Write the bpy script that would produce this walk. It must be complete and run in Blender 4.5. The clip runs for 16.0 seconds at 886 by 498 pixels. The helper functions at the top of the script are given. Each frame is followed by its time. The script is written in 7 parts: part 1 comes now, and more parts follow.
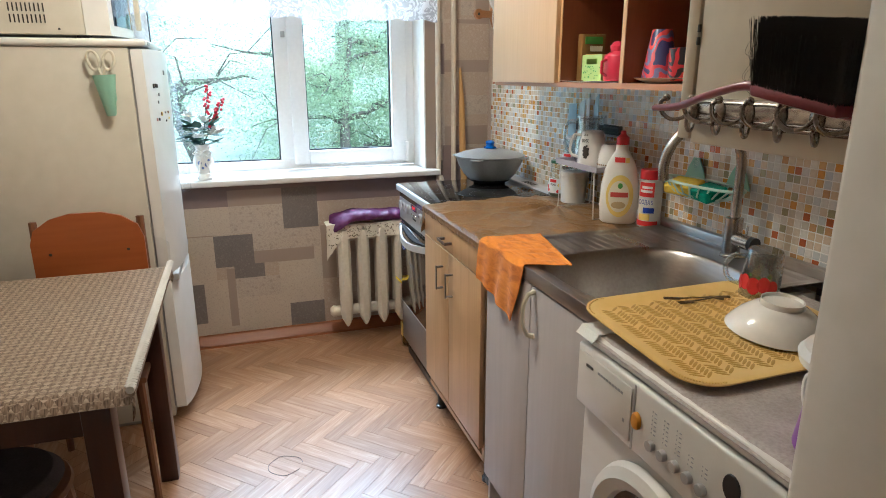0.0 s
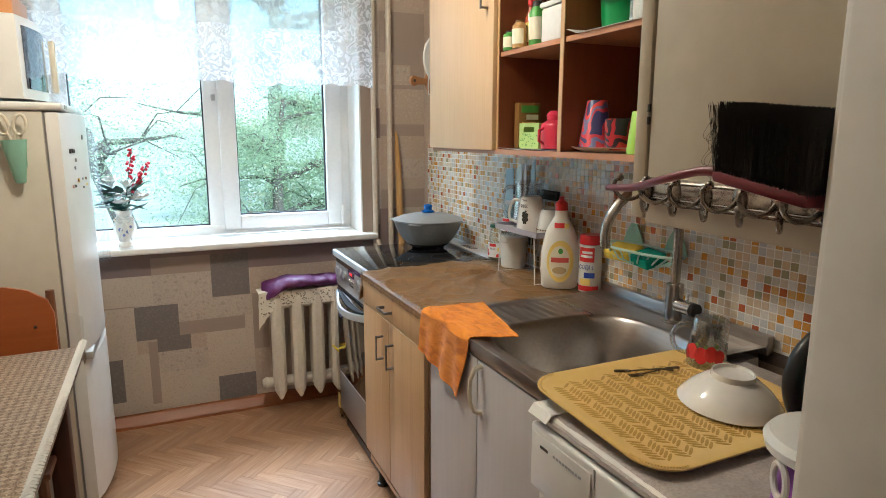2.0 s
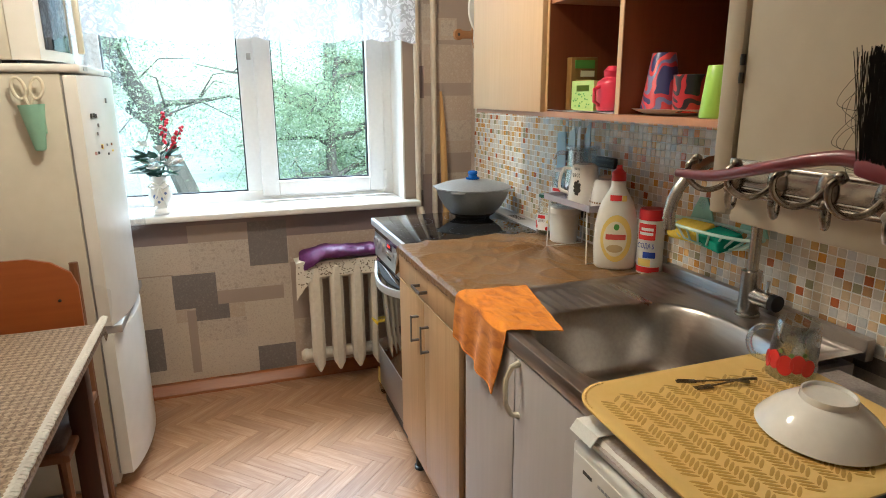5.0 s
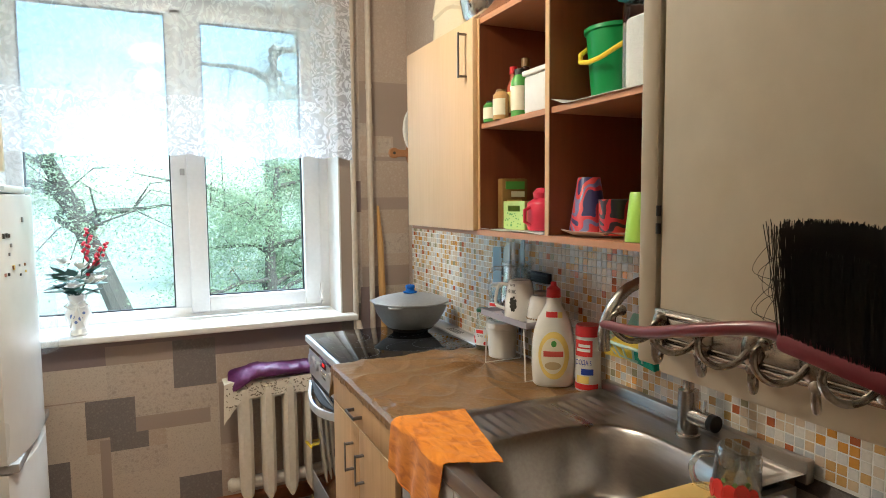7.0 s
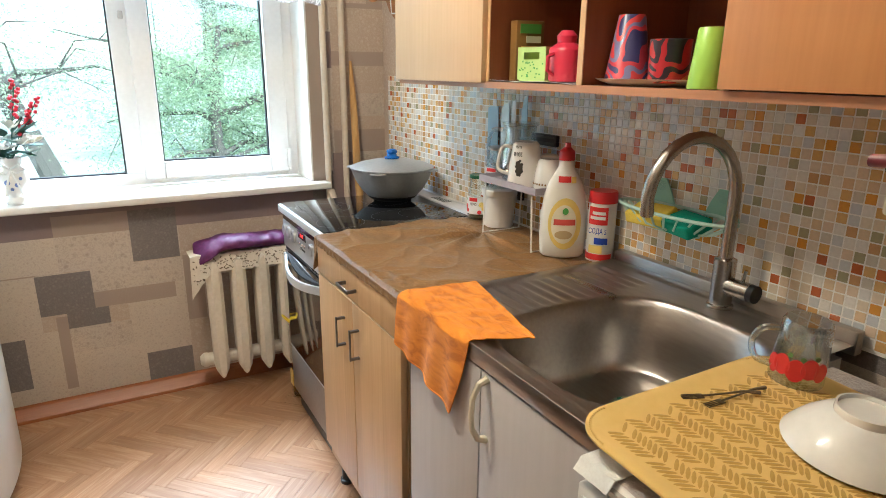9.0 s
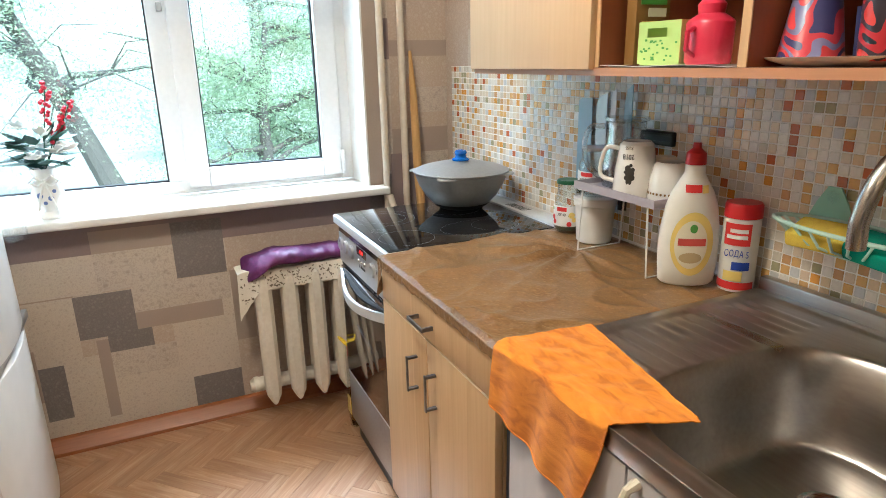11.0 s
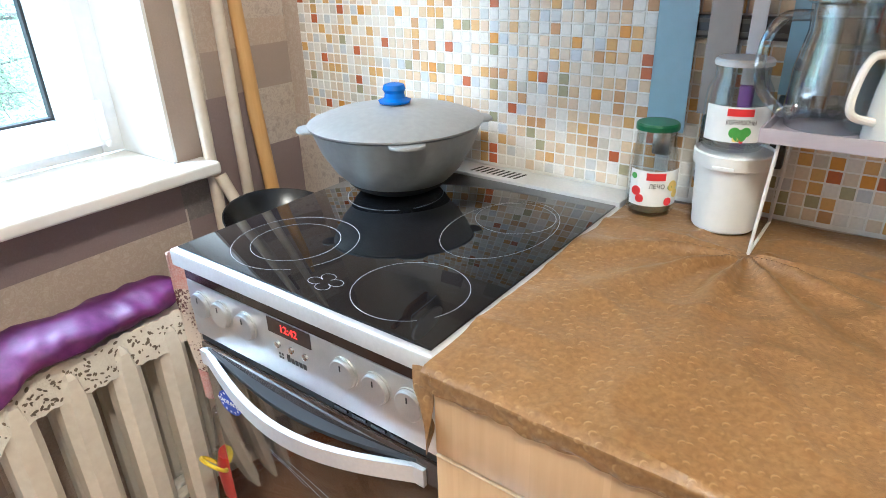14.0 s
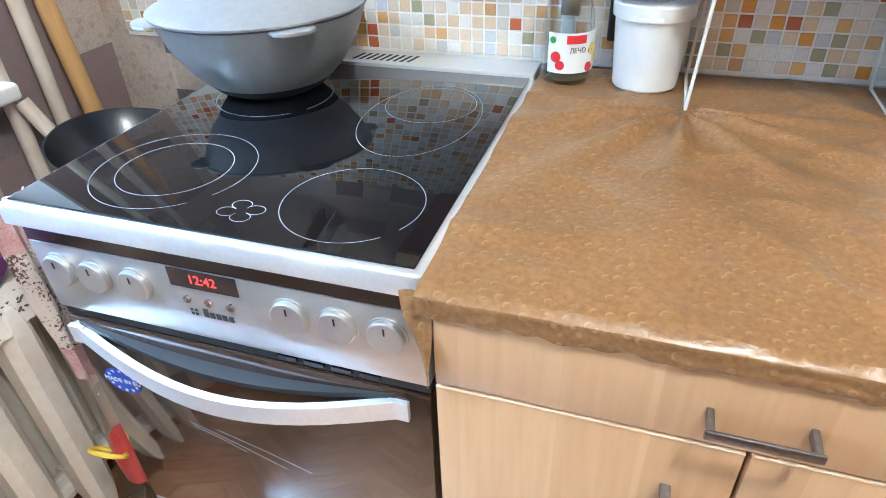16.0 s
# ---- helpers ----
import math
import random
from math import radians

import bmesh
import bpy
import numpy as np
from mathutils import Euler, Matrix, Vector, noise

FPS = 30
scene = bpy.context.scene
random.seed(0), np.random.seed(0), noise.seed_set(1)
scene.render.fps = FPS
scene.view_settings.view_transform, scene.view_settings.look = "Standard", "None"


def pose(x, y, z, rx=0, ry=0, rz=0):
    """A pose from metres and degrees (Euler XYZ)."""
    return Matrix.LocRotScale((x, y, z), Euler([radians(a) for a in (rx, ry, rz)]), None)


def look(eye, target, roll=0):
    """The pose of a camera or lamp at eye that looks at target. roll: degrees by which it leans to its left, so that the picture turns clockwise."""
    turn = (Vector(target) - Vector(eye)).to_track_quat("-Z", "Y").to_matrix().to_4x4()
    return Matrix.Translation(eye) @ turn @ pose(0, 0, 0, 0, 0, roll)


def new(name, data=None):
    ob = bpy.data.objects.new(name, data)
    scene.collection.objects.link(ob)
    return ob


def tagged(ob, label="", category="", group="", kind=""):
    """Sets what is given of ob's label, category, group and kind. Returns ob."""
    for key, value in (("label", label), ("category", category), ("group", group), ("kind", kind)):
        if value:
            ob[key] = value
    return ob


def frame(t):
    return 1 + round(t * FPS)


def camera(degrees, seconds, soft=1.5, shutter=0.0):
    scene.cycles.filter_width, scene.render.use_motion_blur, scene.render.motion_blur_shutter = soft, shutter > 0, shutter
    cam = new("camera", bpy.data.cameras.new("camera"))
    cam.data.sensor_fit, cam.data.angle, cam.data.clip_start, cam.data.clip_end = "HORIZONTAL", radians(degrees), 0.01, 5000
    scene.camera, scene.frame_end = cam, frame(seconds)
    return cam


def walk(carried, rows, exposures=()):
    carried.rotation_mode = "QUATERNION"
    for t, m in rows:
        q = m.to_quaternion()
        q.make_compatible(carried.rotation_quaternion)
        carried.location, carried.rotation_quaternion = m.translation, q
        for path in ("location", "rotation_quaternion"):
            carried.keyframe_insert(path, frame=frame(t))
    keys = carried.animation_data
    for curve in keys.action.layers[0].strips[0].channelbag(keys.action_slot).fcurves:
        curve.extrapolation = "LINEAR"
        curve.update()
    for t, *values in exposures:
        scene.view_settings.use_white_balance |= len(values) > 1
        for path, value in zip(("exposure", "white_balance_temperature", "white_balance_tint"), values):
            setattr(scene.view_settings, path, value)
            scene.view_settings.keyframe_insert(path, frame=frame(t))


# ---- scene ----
cam = camera(71.0, 16.0, soft=0.95)
PATH = [
    (0, (-0.033, 0.097, 1.343), (0.569, 1.927, 0.804), -0.2),
    (0.5, (-0.035, 0.145, 1.35), (0.633, 1.962, 0.846), -0.5),
    (1, (-0.033, 0.172, 1.343), (0.667, 1.961, 0.787), 0.2),
    (1.5, (-0.033, 0.176, 1.353), (0.728, 1.97, 0.901), 1.0),
    (2, (-0.024, 0.167, 1.365), (0.786, 1.96, 1.004), 0.1),
    (2.5, (-0.001, 0.183, 1.366), (0.755, 1.999, 1.006), -0.4),
    (3, (0.033, 0.223, 1.386), (0.647, 2.096, 1.049), -1.6),
    (5.5, (0.107, 0.34, 1.37), (0.762, 2.162, 0.869), 0.1),
    (6, (0.113, 0.346, 1.387), (0.947, 2.114, 0.965), 0.5),
    (6.5, (0.108, 0.351, 1.4), (0.948, 2.143, 1.108), 0.4),
    (7, (0.134, 0.36, 1.409), (0.959, 2.175, 1.249), -0.5),
    (7.5, (0.135, 0.372, 1.396), (0.884, 2.209, 1.146), -2.6),
    (8, (0.116, 0.454, 1.364), (0.954, 2.21, 0.901), 1.0),
    (8.2, (0.108, 0.492, 1.358), (0.977, 2.223, 0.86), 0.9),
    (10.3, (0.08, 0.707, 1.335), (1.046, 2.348, 0.725), 1.3),
    (10.5, (0.089, 0.746, 1.33), (1.034, 2.397, 0.711), 1.8),
    (11, (0.143, 0.907, 1.34), (0.945, 2.644, 0.76), -1.2),
    (11.5, (0.158, 1.063, 1.316), (0.961, 2.767, 0.645), 1.0),
    (12, (0.134, 1.309, 1.284), (1.119, 2.84, 0.454), 2.7),
    (12.5, (0.131, 1.498, 1.268), (1.239, 2.901, 0.37), 3.0),
    (13, (0.2, 1.705, 1.262), (1.316, 3.133, 0.416), -0.2),
    (13.5, (0.242, 1.883, 1.242), (1.415, 3.25, 0.372), 0.0),
    (14, (0.216, 2.021, 1.256), (1.657, 3.117, 0.406), -1.7),
    (14.5, (0.181, 2.117, 1.249), (1.598, 3.074, 0.211), -1.3),
    (15, (0.215, 2.186, 1.214), (1.675, 2.939, 0.074), -3.2),
    (15.5, (0.237, 2.21, 1.197), (1.756, 2.818, 0.046), -2.4),
    (16, (0.24, 2.206, 1.198), (1.795, 2.756, 0.065), -2.3),
]
walk(cam, [(t, look(eye, target, roll)) for t, eye, target, roll in PATH],
     exposures=[(t, stops, kelvin, 4) for t, stops, kelvin in ((0, 2.20, 5100), (2.5, 2.07, 5330), (6.5, 2.24, 5460), (7.5, 2.05, 5400), (8.2, 2.26, 5400), (10.3, 2.62, 5300), (10.8, 2.6, 5250), (11.5, 2.45, 5150), (12.2, 2.66, 4950), (13, 2.83, 5080), (14.5, 3.01, 4780), (16, 3.18, 4500))])

# ---- light ----
world = bpy.data.worlds.new("world")
scene.world = world
world.use_nodes = True
wn = world.node_tree.nodes
sky = wn.new("ShaderNodeTexSky")
sky.sky_type, sky.sun_disc = "NISHITA", False
sky.sun_elevation, sky.sun_rotation = radians(48), radians(200)
sky.air_density, sky.dust_density = 1.0, 1.0
wn["Background"].inputs["Strength"].default_value = 0.095
world.node_tree.links.new(sky.outputs["Color"], wn["Background"].inputs["Color"])
sun = new("sun", bpy.data.lights.new("sun", "SUN"))
sun.data.energy, sun.data.angle, sun.data.color = 3.2, radians(14), (1.0, 0.97, 0.92)
sun.matrix_world = look((4, -8, 12), (0, 3, 0))
skylight = new("sky_light", bpy.data.lights.new("sky_light", "AREA"))   # the open sky above the window
skylight.data.shape, skylight.data.size, skylight.data.size_y = "RECTANGLE", 2.6, 1.3
skylight.data.energy, skylight.data.color = 138.0, (0.92, 0.97, 1.0)
skylight.matrix_world = look((0.25, 4.75, 3.75), (0.3, 2.2, 0.6))
lamp = new("lamp_light", bpy.data.lights.new("lamp_light", "POINT"))
lamp.data.energy, lamp.data.color, lamp.data.shadow_soft_size = 9.0, (1.0, 0.82, 0.59), 0.07
lamp.location = (0.1, 1.85, 2.25)

# ---- materials ----
MATS = {}


def shade(name):
    m = bpy.data.materials.new(name)
    m.use_nodes = True
    MATS[name] = m
    n, l = m.node_tree.nodes, m.node_tree.links
    return m, n, l, n["Principled BSDF"]


def ramp(n, l, fac, stops):
    r = n.new("ShaderNodeValToRGB")
    while len(r.color_ramp.elements) < len(stops):
        r.color_ramp.elements.new(0.5)
    for e, (p, c) in zip(r.color_ramp.elements, stops):
        e.position, e.color = p, (*c, 1)
    l.new(fac, r.inputs[0])
    return r.outputs[0]


def mix(n, l, fac, a, b, mode="MIX"):
    x = n.new("ShaderNodeMix")
    x.data_type, x.blend_type = "RGBA", mode
    for k, v in ((0, fac), (6, a), (7, b)):
        if isinstance(v, (int, float)):
            x.inputs[k].default_value = v
        elif isinstance(v, tuple):
            x.inputs[k].default_value = (*v, 1)
        else:
            l.new(v, x.inputs[k])
    return x.outputs[2]


def coords(n, l, stretch=(1, 1, 1), rot=(0, 0, 0), kind="Object"):
    t, mp = n.new("ShaderNodeTexCoord"), n.new("ShaderNodeMapping")
    mp.inputs["Scale"].default_value = stretch
    mp.inputs["Rotation"].default_value = [radians(a) for a in rot]
    l.new(t.outputs[kind], mp.inputs["Vector"])
    return mp.outputs[0]


def tex(n, l, co, kind, scale, **kw):
    t = n.new("ShaderNodeTex" + kind)
    t.inputs["Scale"].default_value = scale
    for k, v in kw.items():
        if k in ("feature", "distance", "wave_type", "bands_direction"):
            if k == "feature":
                t.feature = v
            elif k == "distance":
                t.distance = v
            elif k == "wave_type":
                t.wave_type = v
            else:
                t.bands_direction = v
        else:
            t.inputs[k.replace("_", " ")].default_value = v
    l.new(co, t.inputs["Vector"])
    return t


def bumped(n, l, p, height, strength, dist=0.002):
    b = n.new("ShaderNodeBump")
    b.inputs["Strength"].default_value, b.inputs["Distance"].default_value = strength, dist
    l.new(height, b.inputs["Height"])
    l.new(b.outputs[0], p.inputs["Normal"])


def surface(name, c1, c2=None, rough=0.5, metal=0.0, scale=18.0, stretch=(1, 1, 1), bump=0.08, dist=0.002, rnd=0.0,
            coat=0.0, spread=(0.35, 0.65), rough2=None, sheen=0.0):
    """Colour between c1 and c2 by coarse and fine noise, with fine relief; rnd varies it from piece to piece."""
    m, n, l, p = shade(name)
    c2 = c2 or tuple(v * 0.86 for v in c1)
    co = coords(n, l, stretch)
    big, fine = tex(n, l, co, "Noise", scale * 0.25, Detail=4.0), tex(n, l, co, "Noise", scale * 3, Detail=6.0)
    add = n.new("ShaderNodeMath")
    add.operation, add.inputs[1].default_value = "MULTIPLY_ADD", 0.5
    half = n.new("ShaderNodeMath")
    half.operation, half.inputs[1].default_value = "MULTIPLY", 0.5
    l.new(fine.outputs[0], half.inputs[0])
    l.new(big.outputs[0], add.inputs[0])
    l.new(half.outputs[0], add.inputs[2])
    col = ramp(n, l, add.outputs[0], [(spread[0], c2), (spread[1], c1)])
    if rnd:
        oi, hs, mr = n.new("ShaderNodeObjectInfo"), n.new("ShaderNodeHueSaturation"), n.new("ShaderNodeMapRange")
        mr.inputs["To Min"].default_value, mr.inputs["To Max"].default_value = 1 - rnd, 1 + rnd
        l.new(oi.outputs["Random"], mr.inputs["Value"])
        l.new(mr.outputs[0], hs.inputs["Value"])
        l.new(col, hs.inputs["Color"])
        col = hs.outputs[0]
    l.new(col, p.inputs["Base Color"])
    p.inputs["Metallic"].default_value = metal
    rr = n.new("ShaderNodeMapRange")
    rr.inputs["To Min"].default_value, rr.inputs["To Max"].default_value = rough * 0.85, rough2 or min(1.0, rough * 1.2)
    l.new(big.outputs[0], rr.inputs["Value"])
    l.new(rr.outputs[0], p.inputs["Roughness"])
    if coat:
        p.inputs["Coat Weight"].default_value, p.inputs["Coat Roughness"].default_value = coat, 0.08
    if sheen:
        p.inputs["Sheen Weight"].default_value = sheen
    if bump:
        bumped(n, l, p, fine.outputs[0], bump, dist)
    return m


def plain(name, c, rough=0.35, metal=0.0, **kw):
    return surface(name, c, tuple(v * 0.92 for v in c), rough, metal, bump=kw.pop("bump", 0.03), **kw)


def paper(name, base, ink, scale, amount=0.75):
    """Printed, embossed wallpaper: small motifs in a second tone on the base."""
    m, n, l, p = shade(name)
    co = coords(n, l)
    v = tex(n, l, co, "Voronoi", scale, feature="F1")
    w = tex(n, l, co, "Noise", scale * 1.7, Detail=3.0, Distortion=2.5)
    fine = tex(n, l, co, "Noise", 420.0, Detail=2.0)
    big = tex(n, l, co, "Noise", 3.0, Detail=3.0)
    f1 = ramp(n, l, v.outputs["Distance"], [(0.22, (1, 1, 1)), (0.34, (0, 0, 0))])
    f2 = ramp(n, l, w.outputs[0], [(0.5, (0, 0, 0)), (0.56, (1, 1, 1))])
    f = mix(n, l, 0.5, f1, f2)
    sc = n.new("ShaderNodeMath")
    sc.operation, sc.inputs[1].default_value = "MULTIPLY", amount
    l.new(f, sc.inputs[0])
    col = mix(n, l, sc.outputs[0], base, ink)
    col = mix(n, l, 0.25, col, ramp(n, l, big.outputs[0], [(0.3, (0.75, 0.72, 0.7)), (0.7, (1, 1, 1))]), "MULTIPLY")
    l.new(col, p.inputs["Base Color"])
    p.inputs["Roughness"].default_value = 0.62
    h = mix(n, l, 0.4, f, fine.outputs[0])
    bumped(n, l, p, h, 0.5, 0.0015)
    return m


def wood(name, c1, c2, rough=0.4, axis="z", rnd=0.0, coat=0.0, scale=60.0):
    st = {"x": (0.06, 1, 1), "y": (1, 0.06, 1), "z": (1, 1, 0.06)}[axis]
    return surface(name, c1, c2, rough, scale=scale, stretch=st, bump=0.06, dist=0.0008, rnd=rnd, coat=coat, spread=(0.3, 0.7))


def glassy(name, tint=(0.93, 0.97, 0.97), rough=0.02, ior=1.45):
    m, n, l, p = shade(name)
    p.inputs["Base Color"].default_value = (*tint, 1)
    p.inputs["Transmission Weight"].default_value, p.inputs["Roughness"].default_value, p.inputs["IOR"].default_value = 1.0, rough, ior
    return m


def pane_glass(name, tint=(0.92, 0.98, 0.965), mirror=0.05, edge=0.0):
    """Thin glass: lets the light straight through with a faint mirror, stronger at a slant by edge."""
    m, n, l, p = shade(name)
    t, g, x = n.new("ShaderNodeBsdfTransparent"), n.new("ShaderNodeBsdfGlossy"), n.new("ShaderNodeMixShader")
    t.inputs[0].default_value, g.inputs["Roughness"].default_value = (*tint, 1), 0.02
    x.inputs[0].default_value = mirror
    if edge:
        lw, mr = n.new("ShaderNodeLayerWeight"), n.new("ShaderNodeMapRange")
        lw.inputs["Blend"].default_value = 0.35
        mr.inputs["To Min"].default_value, mr.inputs["To Max"].default_value = mirror, edge
        l.new(lw.outputs["Facing"], mr.inputs["Value"])
        l.new(mr.outputs[0], x.inputs[0])
    l.new(t.outputs[0], x.inputs[1])
    l.new(g.outputs[0], x.inputs[2])
    l.new(x.outputs[0], n["Material Output"].inputs[0])
    return m


def sheer(name, colour, cover, lace=0.0, lace_scale=40.0):
    """Thin fabric: part see-through, part lit through; lace adds denser motifs."""
    m, n, l, p = shade(name)
    co = coords(n, l)
    t, d, tl = n.new("ShaderNodeBsdfTransparent"), n.new("ShaderNodeBsdfDiffuse"), n.new("ShaderNodeBsdfTranslucent")
    d.inputs[0].default_value = tl.inputs[0].default_value = (*colour, 1)
    dm, x = n.new("ShaderNodeMixShader"), n.new("ShaderNodeMixShader")
    dm.inputs[0].default_value = 0.5
    l.new(d.outputs[0], dm.inputs[1])
    l.new(tl.outputs[0], dm.inputs[2])
    v = tex(n, l, co, "Noise", lace_scale, Detail=2.5, Distortion=3.0)
    hi = min(1.0, cover + lace)
    f = ramp(n, l, v.outputs[0], [(0.47, (cover,) * 3), (0.56, (hi,) * 3)])
    l.new(f, x.inputs[0])
    l.new(t.outputs[0], x.inputs[1])
    l.new(dm.outputs[0], x.inputs[2])
    l.new(x.outputs[0], n["Material Output"].inputs[0])
    return m


def lamp_glow(name, c, strength):
    m, n, l, p = shade(name)
    p.inputs["Emission Color"].default_value, p.inputs["Emission Strength"].default_value = (*c, 1), strength
    p.inputs["Base Color"].default_value = (*c, 1)
    return m


# wallpaper tones
PAPER = [
    paper("paper_cream", (0.58, 0.495, 0.405), (0.42, 0.345, 0.28), 70),
    paper("paper_beige", (0.47, 0.37, 0.29), (0.58, 0.49, 0.40), 45),
    paper("paper_taupe", (0.37, 0.29, 0.235), (0.42, 0.34, 0.28), 120, 0.3),
    paper("paper_dark", (0.185, 0.16, 0.15), (0.28, 0.245, 0.225), 60),
    paper("paper_plum", (0.25, 0.185, 0.175), (0.29, 0.22, 0.21), 90, 0.4),
    paper("paper_floral", (0.54, 0.46, 0.38), (0.35, 0.285, 0.245), 38, 0.8),
]
plaster = surface("plaster", (0.72, 0.70, 0.66), (0.66, 0.64, 0.6), 0.8, scale=30, bump=0.1)
ceiling_paint = surface("ceiling_paint", (0.78, 0.76, 0.72), (0.72, 0.7, 0.66), 0.8, scale=20, bump=0.1)
jamb_paint = surface("jamb_paint", (0.74, 0.70, 0.64), (0.66, 0.62, 0.55), 0.4, scale=9, bump=0.12)
upvc = plain("upvc", (0.80, 0.80, 0.80), 0.3)
sill_white = surface("sill_white", (0.80, 0.78, 0.74), (0.72, 0.69, 0.64), 0.35, scale=8)
rubber = plain("rubber", (0.02, 0.02, 0.02), 0.6)
pipe_paint = surface("pipe_paint", (0.66, 0.58, 0.47), (0.56, 0.47, 0.37), 0.35, scale=14)
iron_paint = surface("iron_paint", (0.78, 0.72, 0.61), (0.68, 0.61, 0.50), 0.38, scale=22, bump=0.2)
base_wood = wood("base_wood", (0.34, 0.115, 0.033), (0.24, 0.072, 0.02), 0.4, "x")
grout = surface("grout", (0.86, 0.84, 0.79), (0.79, 0.76, 0.70), 0.8, scale=90, bump=0.3)


def boards(name, c1, c2, width):
    """Printed laminate of glued boards: upright strips of slightly different tone, with grain."""
    m = wood(name, c1, c2, 0.36, "z", scale=34)
    n, l = m.node_tree.nodes, m.node_tree.links
    p = n["Principled BSDF"]
    grain = p.inputs["Base Color"].links[0].from_socket
    v = tex(n, l, coords(n, l, (0, 1, 0)), "Voronoi", 1.0 / width, feature="F1", Randomness=0.8)
    one = n.new("ShaderNodeSeparateColor")
    l.new(v.outputs["Color"], one.inputs[0])
    tone = ramp(n, l, one.outputs[0], [(0.0, (0.91, 0.885, 0.86)), (0.5, (0.97, 0.96, 0.95)), (1.0, (1.04, 1.05, 1.06))])
    l.new(mix(n, l, 1.0, grain, tone, "MULTIPLY"), p.inputs["Base Color"])
    return m


beech = boards("beech_laminate", (0.64, 0.425, 0.225), (0.53, 0.325, 0.155), 0.062)
beech_pale = wood("beech_pale", (0.68, 0.48, 0.285), (0.60, 0.405, 0.225), 0.38, "z", scale=34)
edge_band = plain("edge_band", (0.70, 0.54, 0.34), 0.4)
beech_edge = wood("beech_edge", (0.50, 0.245, 0.125), (0.43, 0.2, 0.1), 0.4, "y")
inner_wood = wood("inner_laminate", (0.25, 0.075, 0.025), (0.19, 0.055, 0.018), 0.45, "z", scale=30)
orange_door = wood("orange_laminate", (0.58, 0.27, 0.10), (0.49, 0.21, 0.07), 0.4, "z", scale=30)
chair_wood = wood("chair_wood", (0.42, 0.12, 0.028), (0.33, 0.085, 0.02), 0.35, "x", scale=24)
dark_wood = wood("dark_wood", (0.075, 0.028, 0.016), (0.045, 0.016, 0.01), 0.35, "z", scale=30)
mid_wood = wood("mid_wood", (0.24, 0.11, 0.05), (0.16, 0.065, 0.03), 0.4, "z", scale=30)
pine = wood("pine", (0.60, 0.36, 0.13), (0.48, 0.27, 0.085), 0.45, "z")
board_wood = wood("board_wood", (0.40, 0.19, 0.07), (0.28, 0.12, 0.04), 0.5, "y")
grey_laminate = wood("grey_laminate", (0.56, 0.53, 0.53), (0.48, 0.45, 0.45), 0.45, "z", scale=20)
dark_metal = plain("dark_metal", (0.09, 0.085, 0.08), 0.35, 0.8)
pewter = surface("pewter", (0.26, 0.235, 0.22), (0.15, 0.135, 0.125), 0.34, 0.9, scale=60)
steel = surface("brushed_steel", (0.45, 0.425, 0.40), (0.36, 0.335, 0.315), 0.29, 1.0, scale=40, stretch=(1, 0.12, 1), bump=0.03)
satin_steel = surface("satin_steel", (0.52, 0.49, 0.45), (0.42, 0.39, 0.36), 0.24, 1.0, scale=30, bump=0.02)
chrome = plain("chrome", (0.72, 0.70, 0.67), 0.12, 1.0)
silver = surface("silver_paint", (0.56, 0.55, 0.53), (0.49, 0.48, 0.465), 0.36, 0.75, scale=200, bump=0.03)
alu_trim = surface("aluminium_trim", (0.76, 0.77, 0.78), (0.68, 0.69, 0.70), 0.38, 0.6, scale=60, bump=0.03)
alu_pot = surface("cast_aluminium", (0.39, 0.39, 0.38), (0.33, 0.33, 0.32), 0.42, 0.45, scale=26, bump=0.1)
soot = surface("sooty_base", (0.05, 0.05, 0.05), (0.025, 0.025, 0.025), 0.6, 0.3, scale=30)
black_glass = plain("black_glass", (0.006, 0.006, 0.007), 0.012, bump=0.0)
oven_glass = plain("oven_glass", (0.040, 0.024, 0.016), 0.03, bump=0.0, coat=1.0)
black_enamel = plain("black_enamel", (0.012, 0.012, 0.013), 0.25)
print_grey = plain("print_grey", (0.36, 0.37, 0.38), 0.4)
enamel = surface("white_enamel", (0.74, 0.72, 0.68), (0.68, 0.655, 0.61), 0.28, scale=5, bump=0.02)
# cream side tone, dimmed in the colour so sides read darker than the fronts
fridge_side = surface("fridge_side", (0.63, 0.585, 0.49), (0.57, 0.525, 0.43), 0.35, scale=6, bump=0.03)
cream_paint = surface("cream_paint", (0.66, 0.585, 0.45), (0.575, 0.50, 0.375), 0.42, scale=8, bump=0.12)
vinyl = None
white_plastic = plain("white_plastic", (0.78, 0.77, 0.74), 0.3)
ivory_plastic = plain("ivory_plastic", (0.70, 0.64, 0.50), 0.35)
grey_plastic = plain("grey_plastic", (0.42, 0.41, 0.40), 0.4)
lilac_plastic = plain("lilac_plastic", (0.40, 0.36, 0.40), 0.4)
black_plastic = plain("black_plastic", (0.015, 0.015, 0.016), 0.3)
red_plastic = plain("red_plastic", (0.62, 0.02, 0.025), 0.3)
pink_plastic = plain("pink_plastic", (0.62, 0.03, 0.07), 0.3)
green_plastic = plain("green_plastic", (0.015, 0.26, 0.06), 0.3)
lime_plastic = plain("lime_plastic", (0.42, 0.70, 0.10), 0.3)
mint_plastic = plain("mint_plastic", (0.30, 0.55, 0.42), 0.35)
blue_plastic = plain("blue_plastic", (0.012, 0.12, 0.48), 0.25)
yellow_plastic = plain("yellow_plastic", (0.85, 0.60, 0.03), 0.35)
purple_plastic = plain("purple_plastic", (0.27, 0.07, 0.42), 0.35)
